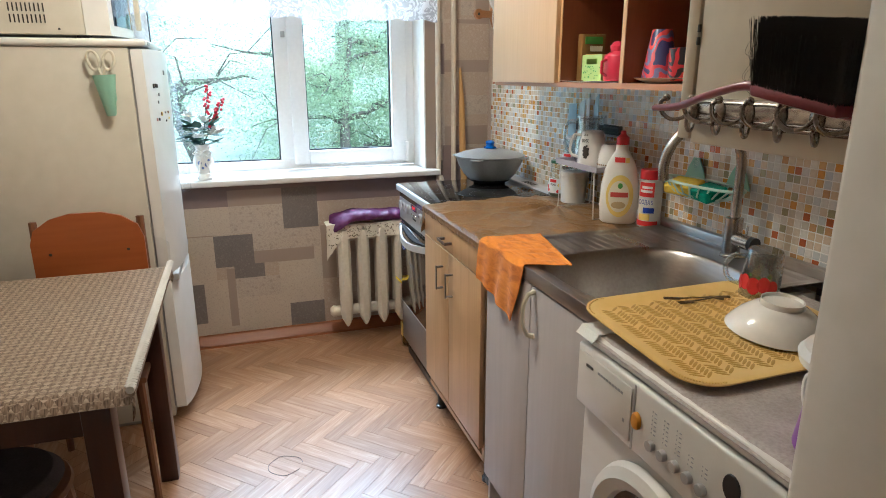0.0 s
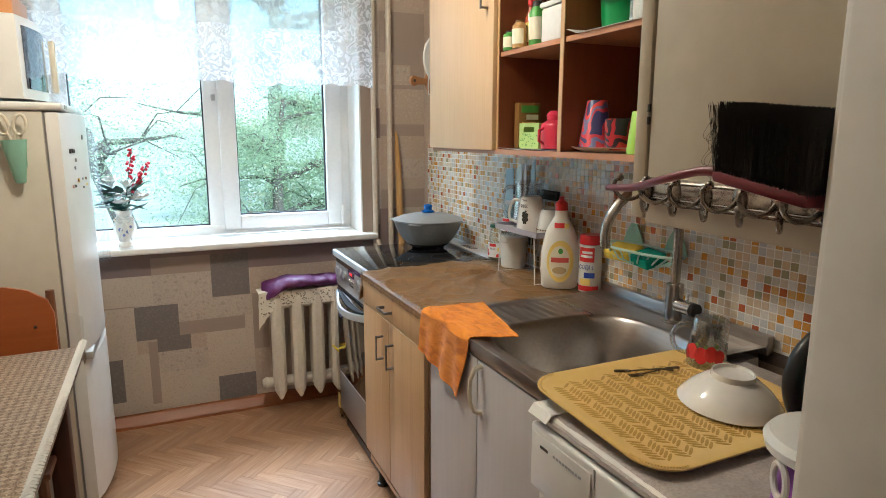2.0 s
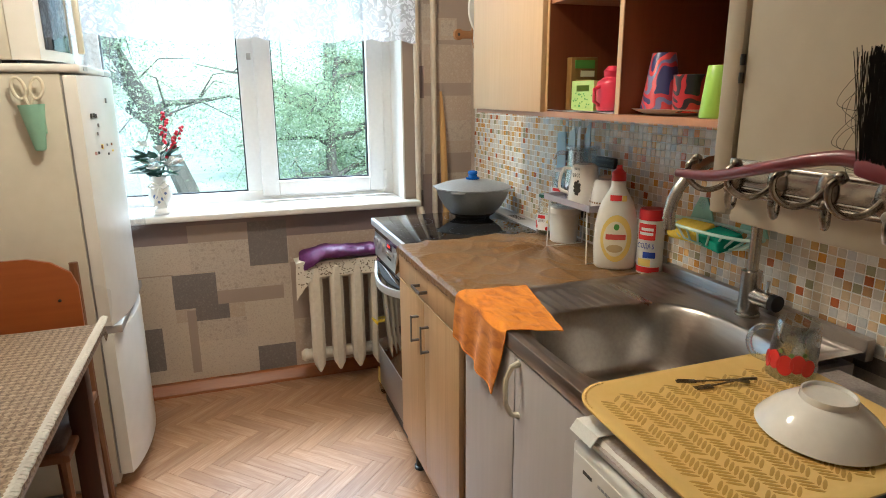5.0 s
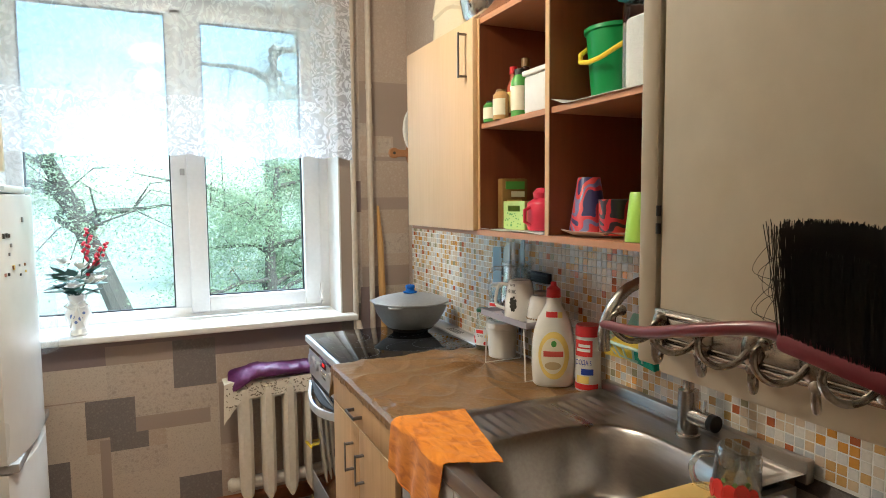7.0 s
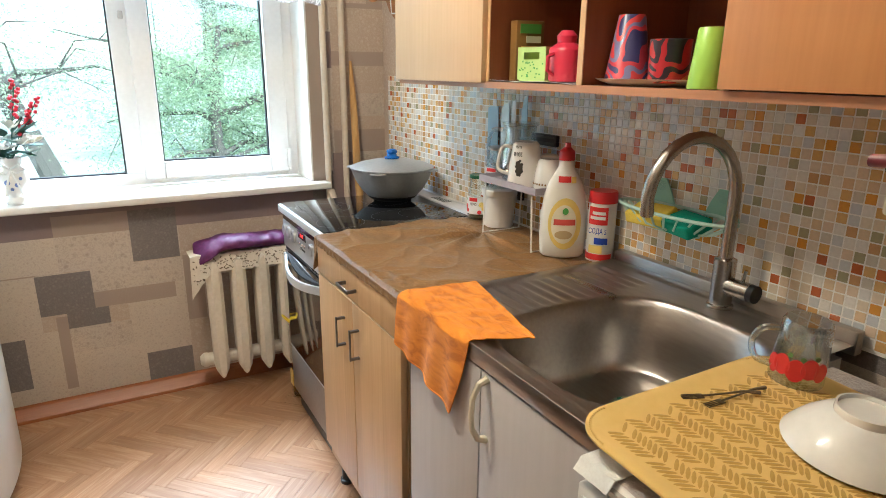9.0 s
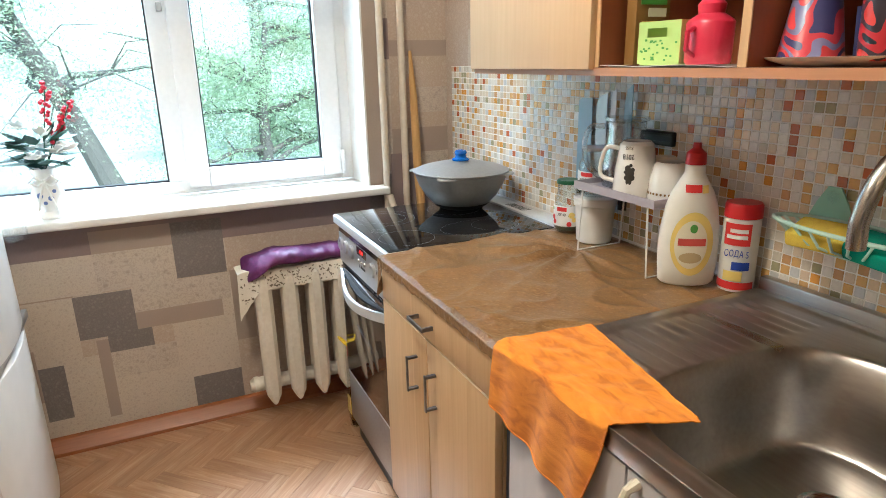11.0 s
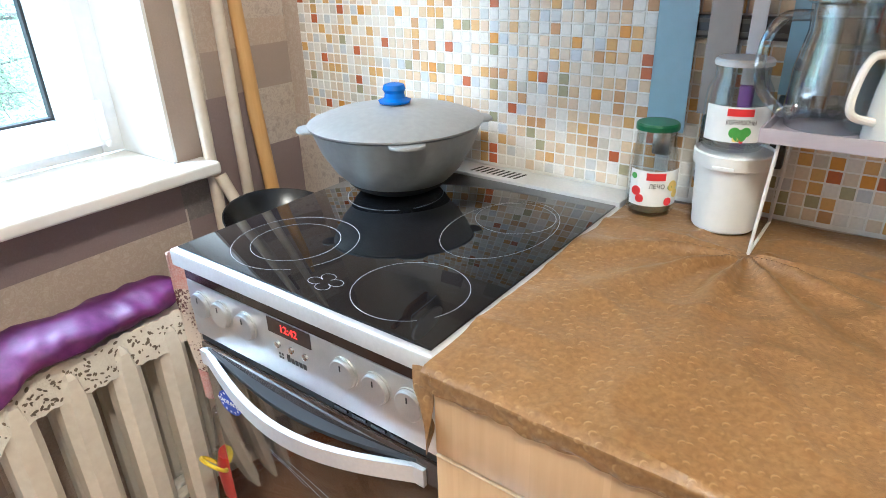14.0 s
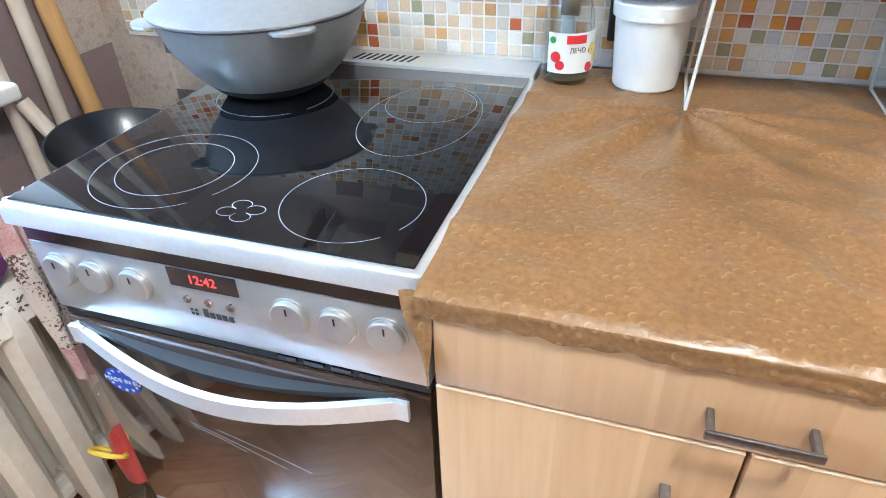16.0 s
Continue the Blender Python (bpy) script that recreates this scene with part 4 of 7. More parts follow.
part("door", fridge_door(0.62, 1.435), enamel, fg)
part("door", fridge_door(0.06, 0.588), enamel, fg)
part("grip_rail", wbox(-0.35, -0.286, 2.562, 3.12, 0.59, 0.618, 0.003), grey_plastic, fg)
part("seal", box(wbox(-0.3595, -0.3525, 2.565, 3.12, 0.062, 0.587), -0.3595, -0.3525, 2.565, 3.12, 0.621, 1.434), grey_plastic, fg)
part("plinth", wbox(-0.9, -0.38, 2.58, 3.11, 0.0, 0.0195), grey_plastic, fg)
part("vent_slot", wbox(-0.31, -0.2985, 2.60, 2.66, 1.448, 1.46), grey_plastic, fg)

# stove
sv = thing("stove", "silver freestanding electric stove with a black glass hob", "stove", at(0, 0, 0))
VY0, VY1 = 2.378, 2.892
part("body", wbox(0.70, 1.255, VY0 + 0.004, VY1 - 0.004, 0.03, 0.835, 0.003), black_enamel, sv)
fr = bm_new()
prism(fr, rounded(0.545, 0.518, 0.006, 3), 0.832, 0.857, at(0.9295, (VY0 + VY1) / 2, 0), 0.004)
part("hob_frame", fr, alu_trim, sv)
hob = part("hob_glass", wbox(0.668, 1.192, VY0 + 0.008, VY1 - 0.008, 0.8572, 0.8605, 0.001), black_glass, sv)


def ring_line(cx, cy, rx, ry, gap=(0.0, 0.0)):
    pts = []
    for k in range(65):
        a = gap[1] + (2 * math.pi - (gap[1] - gap[0])) * k / 64
        pts.append((cx + rx * math.cos(a), cy + ry * math.sin(a)))
    bm = bm_new()
    inner = [bm.verts.new((x, y, 0.8609)) for x, y in pts]
    outer = [bm.verts.new((cx + (x - cx) * (1 + 0.0009 / rx), cy + (y - cy) * (1 + 0.0009 / ry), 0.8609)) for x, y in pts]
    for k in range(64):
        bm.faces.new((inner[k], outer[k], outer[k + 1], inner[k + 1]))
    return part("zone_ring", bm, print_grey, hob)


ring_line(0.783, 2.740, 0.098, 0.098, (3.92, 4.2))
ring_line(0.783, 2.740, 0.069, 0.069)
ring_line(0.762, 2.492, 0.079, 0.079, (3.92, 4.2))
ring_line(1.003, 2.500, 0.125, 0.081)
ring_line(1.050, 2.502, 0.066, 0.066)
ring_line(1.035, 2.750, 0.088, 0.088, (3.92, 4.2))
for k in range(4):
    a = math.pi / 2 * k + 0.4
    ring_line(0.714 + 0.013 * math.cos(a), 2.602 + 0.016 * math.sin(a), 0.0085, 0.011, (a + 2.6, a + 3.7))
vent = bm_new()
box(vent, 1.1935, 1.262, VY0 + 0.002, VY1 - 0.002, 0.84, 0.866, 0.002)
part("vent_rail", vent, alu_trim, sv)
for k in range(9):
    y = 2.588 + 0.0125 * k
    slot = prism(bm_new(), [(1.208, y + 0.008), (1.208, y + 0.0135), (1.242, y + 0.0055), (1.242, y)], 0.8645, 0.8664)
    part("vent_slot", slot, rubber, sv)
pn = bm_new()
box(pn, 0.672, 0.70, VY0 + 0.002, VY1 - 0.002, 0.698, 0.80, 0.003)
panel = part("control_panel", pn, silver, sv)
part("dark_strip", box(wbox(0.6735, 0.70, VY0 + 0.002, VY1 - 0.002, 0.8005, 0.831), 0.6705, 0.6716, 2.598, 2.688, 0.775, 0.80), plain("strip_brown", (0.05, 0.035, 0.03), 0.1), sv)
for y in (2.858, 2.806, 2.746, 2.541, 2.484, 2.428):
    kb = bm_new()
    lathe(kb, [(0, 0.0090), (0.0200, 0.0088), (0.0215, 0.0075), (0.0218, 0.0028), (0.0235, 0.0024), (0.0235, 0), (0, 0)], 28, pose(0.6718, y - 0.005, 0.764, 0, -90, 0))
    k = part("knob", kb, silver, panel)
    part("mark", wbox(0.6622, 0.6630, y - 0.006, y - 0.004, 0.770, 0.779), black_plastic, k)
for y in (2.672, 2.643, 2.614):
    part("push_button", lathe(bm_new(), [(0, 0.004), (0.005, 0.003), (0.006, 0), (0, 0)], 12, pose(0.6718, y, 0.757, 0, -90, 0)), chrome, panel)
lettering("12:42", 0.017, digits, panel, pose(0.6702, 2.643, 0.788, 90, 0, -90), "clock_digits")
lg = bm_new()
for k in range(5):
    box(lg, 0.6712, 0.6722, 2.655 - 0.0085 * k - 0.0065, 2.655 - 0.0085 * k, 0.734, 0.742 + (0.004 if k == 0 else 0))
for a, b in ((0, 0), (0, 1), (1, 0), (1, 1)):
    box(lg, 0.6712, 0.6722, 2.663 + 0.006 * a, 2.6665 + 0.006 * a, 0.734 + 0.006 * b, 0.7375 + 0.006 * b)
part("badge", lg, dark_print, panel, "dark maker's mark as plain bars")
part("gap_strip", wbox(0.678, 0.70, VY0 + 0.004, VY1 - 0.004, 0.682, 0.6975), rubber, sv)
for k in range(4):
    part("air_slot", wbox(0.6745, 0.6785, 2.44 + 0.035 * k, 2.465 + 0.035 * k, 0.688, 0.6935), black_enamel, sv)
od = part("oven_door", wbox(0.673, 0.70, VY0 + 0.003, VY1 - 0.003, 0.285, 0.68, 0.003), oven_glass, sv)


def bow(k):
    t = k / 16
    y = 2.418 + 0.456 * t
    return y, 0.034 * math.sin(math.pi * t)


for top, bot, mat_b, nm in ((0.668, 0.640, alu_trim, "handle"), (0.676, 0.669, rubber, "handle_backing")):
    hb = bm_new()
    vs = []
    for k in range(17):
        y, s = bow(k)
        drop = 0.022 * math.sin(math.pi * k / 16)
        o = 0.668 - 1.25 * s if nm == "handle" else 0.6735 - 0.6 * s
        i = o + 0.010 if nm == "handle" else 0.674
        vs.append([hb.verts.new(c) for c in ((o, y, top - drop), (o, y, bot - drop), (i, y, bot - drop), (i, y, top - drop))])
    for a, b in zip(vs, vs[1:]):
        for q in range(4):
            hb.faces.new((a[q], a[(q + 1) % 4], b[(q + 1) % 4], b[q]))
    hb.faces.new(vs[0])
    hb.faces.new(vs[-1][::-1])
    for y in (2.418, 2.874):
        if nm == "handle":
            box(hb, 0.6665, 0.674, y - 0.012, y + 0.012, 0.640, 0.668)
    bmesh.ops.recalc_face_normals(hb, faces=hb.faces[:])
    part(nm, hb, mat_b, od)
st = part("sticker", lathe(bm_new(), [(0, 0.0006), (0.026, 0.0006), (0.026, 0), (0, 0)], 36, pose(0.6728, 2.838, 0.573, 0, -90, 0), sx=0.9, sy=1.15), blue_print, od, "round blue sticker with white lettering")
lettering("MADE IN EU", 0.0112, white_print, st, pose(0.6715, 2.838, 0.573, 90, 0, -90))
for k in range(12):
    a = 2 * math.pi * k / 12
    if abs(math.sin(a)) > 0.3:
        s5 = [(0.0032 * (1 if q % 2 == 0 else 0.45) * math.cos(math.pi * q / 5), 0.0032 * (1 if q % 2 == 0 else 0.45) * math.sin(math.pi * q / 5)) for q in range(10)]
        part("star", prism(bm_new(), s5, 0, 0.0004, pose(0.6722, 2.838 + 0.0235 * math.cos(a), 0.573 + 0.018 * math.sin(a), 0, -90, 0)), white_print, st)
for y0, z0, y1, z1 in ((2.745, 0.520, 2.60, 0.470), (2.70, 0.517, 2.56, 0.476), (2.74, 0.512, 2.66, 0.484)):
    part("scratch", tube(bm_new(), [(0.6728, y0, z0), (0.6728, (y0 + y1) / 2, (z0 + z1) / 2 + 0.002), (0.6729, y1, z1)], 0.0003, 5), print_grey, od, "fine pale scratch")
dwr = part("drawer", wbox(0.675, 0.70, VY0 + 0.003, VY1 - 0.003, 0.09, 0.278, 0.003), surface("drawer_metal", (0.34, 0.30, 0.27), (0.28, 0.245, 0.22), 0.3, 0.6, scale=30), sv)
part("trim_line", wbox(0.6735, 0.676, VY0 + 0.006, VY1 - 0.006, 0.279, 0.284), alu_trim, sv)
part("plinth", wbox(0.72, 1.24, VY0 + 0.02, VY1 - 0.02, 0.0, 0.0295), black_plastic, sv)
part("kick", wbox(0.70, 0.72, VY0 + 0.006, VY1 - 0.006, 0.002, 0.088), black_plastic, sv)

# radiator
rd = thing("radiator", "old cast iron radiator thickly painted cream, paint chipped", "radiator", at(0, 3.17, 0))


def section():
    bm = bm_new()
    for off, slim in ((-0.052, 0.88), (0.052, 0.5)):
        prof = [(0.0, 0.085), (0.014, 0.098), (0.030, 0.125), (0.035, 0.16), (0.036, 0.2), (0.036, 0.5), (0.034, 0.56), (0.018, 0.60), (0.0, 0.615)]
        vs = []
        for w, z in prof:
            d = 0.028 if 0 < w else 0.010
            w = max(w * slim, 0.004)
            vs.append([bm.verts.new(c) for c in ((-w, off + d * 0.4, z), (-w * 0.92, off - d * 0.5, z), (-w * 0.45, off - d * 1.05, z), (w * 0.45, off - d * 1.05, z),
                                                 (w * 0.92, off - d * 0.5, z), (w, off + d * 0.4, z))])
        for a, b in zip(vs, vs[1:]):
            for q in range(6):
                bm.faces.new((a[q], a[(q + 1) % 6], b[(q + 1) % 6], b[q]))
        bm.faces.new(vs[0])
        bm.faces.new(vs[-1][::-1])
    for z in (0.155, 0.555):
        tube(bm, [(-0.048, 0, z), (0.048, 0, z)], 0.027, 16)
        box(bm, -0.012, 0.012, -0.055, 0.055, z - 0.028, z + 0.028, 0.006)
    bmesh.ops.recalc_face_normals(bm, faces=bm.faces[:])
    return bm


first = part("section", section(), iron_paint, rd, flat=True)
first.location.x = 0.437
for k in range(1, 6):
    s = new("section", first.data)
    s.parent = rd
    s.location.x = 0.437 + 0.0955 * k
for z in (0.155, 0.555):
    part("end_plug", lathe(bm_new(), [(0, 0.03), (0.02, 0.03), (0.024, 0.022), (0.03, 0.016), (0.03, 0.0), (0, 0)], 16, pose(0.389, 0, z, 0, -90, 0)), iron_paint, rd)
for x in (0.47, 0.85):
    part("bracket", tube(bm_new(), [(x, 0.124, 0.21), (x, 0.0, 0.205)], 0.008, 8), dark_metal, rd)

# table with oilcloth
tb = thing("dining_table", "dark wooden kitchen table with square legs", "table", at(-0.645, 1.785, 0))
part("tabletop", wbox(-0.36, 0.355, -0.425, 0.425, 0.725, 0.744, 0.003), dark_wood, tb)
for x, y in ((-0.33, -0.39), (0.295, -0.385), (-0.33, 0.39), (0.295, 0.385)):
    part("leg", wbox(x - 0.028, x + 0.028, y - 0.028, y + 0.028, 0, 0.7245, 0.004), dark_wood, tb)
for y in (-0.385, 0.385):
    part("apron", wbox(-0.30, 0.266, y - 0.01, y + 0.01, 0.635, 0.7245), dark_wood, tb)
for x in (-0.33, 0.295):
    part("apron", wbox(x - 0.01, x + 0.01, -0.36, 0.36, 0.635, 0.7245), dark_wood, tb)


def oilcloth(u, v):
    y = -0.45 + 0.90 * v
    s = u * 0.80
    if s < 0.735:
        x, z = -0.363 + s, 0.7475
    else:
        x, z = 0.372 + 0.004 * math.sin((s - 0.735) * 60), 0.7475 - (s - 0.735) * 0.55
    ends = max(0, 0.02 - min(y + 0.45, 0.45 - y)) / 0.02
    return (x, y, z - 0.03 * ends + 0.0012 * wob(x, y, 0, 9))


oc = thing("tablecloth", "basket-weave oilcloth with a white stitched hem", "tablecloth", at(-0.645, 1.785, 0))
part("cloth", sheet(bm_new(), oilcloth, 60, 60, 0.0015), weave, oc)
part("hem", tube(bm_new(), [(0.371 + 0.0015 * math.sin(k * 2.1), -0.45 + 0.9 * k / 60, 0.749) for k in range(61)], 0.0085, 8), white_cloth, oc)
hd = bm_new()
for k in range(75):
    y = -0.445 + 0.012 * k
    tube(hd, [(0.3625, y, 0.7555), (0.371, y + 0.006, 0.7590), (0.3795, y + 0.012, 0.752)], 0.0034, 5)
part("stitching", hd, white_cloth, oc)

# ---- pipes and things on the walls ----
for x, r in ((0.982, 0.0135), (1.066, 0.0135)):
    pp = thing("heating_pipe", "cream-painted vertical heating pipe", "pipe", at(x, 3.255, 0), group="heating pipes")
    part("tube", tube(bm_new(), [(0, 0, 0.0), (0.002, 0, 0.7), (0, 0, 1.4), (0, 0, TOP)], r, 14), pipe_paint, pp)
    for z in (0.35, 1.95):
        part("clip", box(lathe(bm_new(), [(r + 0.0005, -0.008), (r + 0.003, -0.008), (r + 0.003, 0.008), (r + 0.0005, 0.008)], 14, at(0, 0, z)), -0.004, 0.004, r, 0.039, z - 0.006, z + 0.006), pipe_paint, pp)
bp = thing("radiator_pipe", "bent cream-painted radiator supply pipe", "pipe", at(0, 0, 0))
part("tube", tube(bm_new(), [(0.915, 3.17, 0.555), (0.955, 3.165, 0.56), (0.995, 3.165, 0.60), (1.002, 3.175, 0.66), (0.998, 3.19, 0.74), (0.985, 3.23, 0.825)], 0.0135, 12), pipe_paint, bp)
part("coupling", lathe(bm_new(), [(0, -0.02), (0.017, -0.02), (0.019, -0.014), (0.019, 0.014), (0.017, 0.02), (0, 0.02)], 8, pose(0.999, 3.187, 0.725, 14, 0, 4)), iron_paint, bp)

rs = thing("wooden_stick", "long yellow wooden rolling stick leaning in the corner", "stick", at(0, 0, 0))
part("shaft", tube(bm_new(), [(1.15, 3.205, 0.02), (1.135, 3.222, 0.5), (1.115, 3.245, 0.95), (1.112, 3.255, 1.2), (1.105, 3.262, 1.38)], 0.015, 12, taper=[0.016, 0.017, 0.0175, 0.015, 0.006]), pine, rs)

fp = thing("frying_pan", "black round pan standing between stove and wall", "pan", pose(0.985, 3.03, 0.728, 0, 0, 0) @ Matrix.Scale(0.90, 4))
part("pan", lathe(bm_new(), [(0, 0), (0.10, 0), (0.125, 0.02), (0.14, 0.05), (0.137, 0.05), (0.12, 0.022), (0.098, 0.004), (0, 0.004)], 40, pose(0, 0, 0, 12, 0, 0)), black_enamel, fp)
part("handle", tube(bm_new(), [(-0.13, -0.03, 0.038), (-0.19, -0.05, 0.044), (-0.25, -0.065, 0.050)], 0.009, 10), black_plastic, fp)
pb = thing("pan_box", "worn cardboard box beside the stove under the pan", "box", at(0.965, 3.03, 0))
part("carton", wbox(-0.11, 0.11, -0.1, 0.1, 0.0, 0.695, 0.004), surface("carton", (0.30, 0.2, 0.12), (0.22, 0.14, 0.08), 0.8), pb)

hc = thing("pot_cloth", "red and cream kitchen cloth hanging beside the stove", "cloth", at(0.752, 3.03, 0))


def pot_cloth(u, v):
    return (-0.03 + 0.075 * u + 0.006 * wob(u * 4, v * 3, 1), 0.01 * math.sin(u * 14 + v * 3) - 0.02 * v, 0.785 - 0.31 * v - 0.05 * u * v)


def pot_mix(u, v):
    return 0 if v < 0.25 or v > 0.8 else 1


part("cloth", sheet(bm_new(), pot_cloth, 20, 30, 0.002, pot_mix), [red_cloth, surface("sprig_cloth", (0.62, 0.52, 0.42), (0.12, 0.05, 0.05), 0.9, scale=70, spread=(0.42, 0.47))], hc)
part("hook", tube(bm_new(), [(0.01, 0.0, 0.78), (0.01, -0.02, 0.795), (0.012, -0.07, 0.79), (0.015, -0.128, 0.785)], 0.004, 8), black_plastic, hc)

bag = thing("bottle_bag", "clear plastic bag with red and yellow packets", "bag", at(0.725, 2.965, 0.0))
part("film", lathe(bm_new(), [(0.0, 0.002), (0.045, 0.004), (0.052, 0.08), (0.046, 0.2), (0.05, 0.30), (0.03, 0.40), (0.022, 0.47), (0.0, 0.475)], 18, sx=0.85, sy=0.7), film_plastic, bag)
part("packet", lathe(bm_new(), [(0, 0.25), (0.03, 0.255), (0.034, 0.33), (0.026, 0.36), (0, 0.362)], 14), red_plastic, bag)
part("loop", tube(bm_new(), [(-0.042 + 0.018 * math.cos(a * math.pi / 6), 0.03 * math.sin(a * math.pi / 6), 0.355 - 0.02 * math.cos(a * math.pi / 6)) for a in range(12)], 0.004, 6, closed=True), yellow_plastic, bag)
part("bottle", lathe(bm_new(), [(0, 0.006), (0.032, 0.008), (0.034, 0.03), (0.034, 0.13), (0.02, 0.18), (0.011, 0.21), (0.011, 0.24), (0, 0.242)], 18), glassy("oil", (0.75, 0.5, 0.08), 0.05, 1.4), bag)
part("packet_label", wbox(-0.0385, -0.035, -0.018, 0.018, 0.06, 0.13), yellow_print, bag)

# things hung beside the cupboard
cbd = thing("cutting_board", "wooden cutting board with a round handle, hung on the wall", "cutting board", at(1.02, 2.79, 1.60))
pts = [(0.022 * math.cos(a), 0.022 * math.sin(a)) for a in [math.pi * (0.25 + 1.5 * k / 12) for k in range(13)]]
pts += [(0.06, -0.014), (0.075, -0.05), (0.10, -0.075), (0.235, -0.075), (0.235, 0.075), (0.10, 0.075), (0.075, 0.05), (0.06, 0.014)]
part("board", prism(bm_new(), pts, -0.007, 0.007, pose(0.0, 0, 0, 90, 0, 10), 0.002), board_wood, cbd)
part("hole", lathe(bm_new(), [(0, 0.0005), (0.006, 0.0005), (0.006, -0.0005), (0, -0.0005)], 14, pose(0.0, -0.0075, 0.0, 90, 0, 10)), dark_print, cbd)
wr = bm_new()
tube(wr, [(0.06, -0.025, 0.08), (0.055, -0.03, -0.02), (0.058, -0.03, -0.06), (0.20, -0.01, -0.055), (0.24, 0, -0.055)], 0.0025, 8)
part("wire_holder", wr, white_plastic, cbd)
pl = thing("wall_plate", "white round board hung edge-on beside the cupboard", "plate", at(1.15, 2.74, 1.69))
part("disc", lathe(bm_new(), [(0, -0.006), (0.125, -0.006), (0.13, 0.0), (0.125, 0.006), (0, 0.006)], 36, pose(0, 0, 0, 90, 0, 8), sx=0.9, sy=0.95), white_plastic, pl)

# ---- worktop ----


def counter_cloth(u, v):
    y = 1.733 + 0.642 * v
    s = u * 0.665
    fold = 0.0
    if s < 0.62:
        x, z = 1.262 - s, 0.8585
        dx, dy = x - 1.10, y - 2.154
        r = math.hypot(dx, dy)
        a = math.atan2(dy, -dx)
        fold = 0.034 * math.exp(-r * 7) * (0.5 + 0.5 * math.sin(a * 11 + 0.6 + 3 * r)) ** 2 * min(1, r * 9) * min(1, max(0, (1.13 - x) * 25))
        fold += 0.0035 * max(0, wob(x * 9 + y * 3, y * 14, 2)) + 0.0014 * wob(x * 34, y * 20, 5)
        fold += 0.003 * max(0.0, 1 - 3.0 * abs(wob(x * 9 + y * 2, y * 7 - x * 3, 21))) ** 2
        fold += 0.004 * max(0.0, 1 - 2.0 * abs(wob(x * 5 - y * 3, y * 3 + x * 2, 11))) ** 3
        near = max(0, 1 - (x - 0.645) / 0.10)
        fold += near * (0.0016 * max(0, wob(y * 55 + x * 9, x * 18, 7)) + (0.015 * max(0, wob(y * 30, x * 34, 3)) if y < 1.95 else 0))
        z += fold
    else:
        k = (s - 0.62) / 0.045
        x = 0.642 - 0.0085 * math.sin(min(1, k * 5) * 1.57) - 0.005 * abs(wob(y * 38, k * 2, 1)) * k
        z = 0.8585 - (0.024 + 0.005 * wob(y * 16, 0, 4) + 0.005 * wob(y * 40, 0, 8)) * k
    return (x, y, z)


ck = thing("counter_cloth", "brown patterned oilcloth, creased, over the worktop", "oilcloth", at(0, 0, 0))
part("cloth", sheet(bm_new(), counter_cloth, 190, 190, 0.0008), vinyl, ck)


def corner_flap(u, v):
    return (0.630 + 0.014 * u + 0.007 * math.sin(v * 5 + u * 3), 2.358 + 0.036 * u * (1 - 0.75 * v) + 0.004 * v, 0.858 - 0.105 * v * (1 - 0.25 * u) - 0.008 * u)


part("flap", sheet(bm_new(), corner_flap, 8, 16, 0.001), vinyl, ck)

rk = thing("shelf_rack", "lilac plastic cup shelf on white wire legs", "rack", at(1.170, 2.028, 0.862))
pf = prism(bm_new(), rounded(0.152, 0.277, 0.012), 0.1665, 0.1715)
box(pf, -0.0775, 0.0775, -0.140, -0.137, 0.165, 0.184)
box(pf, -0.0775, 0.0775, 0.137, 0.140, 0.165, 0.184)
box(pf, -0.0775, -0.0745, -0.137, 0.137, 0.165, 0.184)
box(pf, 0.0745, 0.0775, -0.137, 0.137, 0.165, 0.184)
part("platform", pf, lilac_plastic, rk)
for y in (-0.112, 0.116):
    lg = tube(bm_new(), [(-0.068, y, 0.165), (-0.068, y + (0.01 if y > 0 else -0.01), 0.004), (0.068, y + (0.01 if y > 0 else -0.01), 0.004), (0.068, y, 0.165)], 0.0025, 8)
    part("wire_leg", lg, white_plastic, rk)

tub = thing("plastic_tub", "white plastic food tub with a rim", "tub", at(1.20, 2.214, 0.862) @ Matrix.Diagonal((0.85, 0.85, 1.03, 1)))
part("body", lathe(bm_new(), [(0, 0.001), (0.052, 0.001), (0.055, 0.004), (0.062, 0.098), (0.067, 0.1), (0.068, 0.118), (0.065, 0.12), (0.063, 0.118), (0.053, 0.006), (0, 0.006)], 40), white_plastic, tub)
part("lid", lathe(bm_new(), [(0.0, 0.1145), (0.0615, 0.1145), (0.0615, 0.1165), (0, 0.1165)], 36), white_plastic, tub)
part("grip", wbox(-0.0695, -0.066, -0.018, 0.018, 0.100, 0.106, 0.001), white_plastic, tub)


def label_band(r, z0, z1, a0, a1, n=20):
    bm = bm_new()
    vs = [[bm.verts.new((r * math.cos(radians(a0 + (a1 - a0) * k / n)), r * math.sin(radians(a0 + (a1 - a0) * k / n)), z)) for z in (z0, z1)] for k in range(n + 1)]
    for a, b in zip(vs, vs[1:]):
        bm.faces.new((a[0], b[0], b[1], a[1]))
    bmesh.ops.recalc_face_normals(bm, faces=bm.faces[:])
    bmesh.ops.solidify(bm, geom=bm.faces[:], thickness=-0.0004)
    return bm


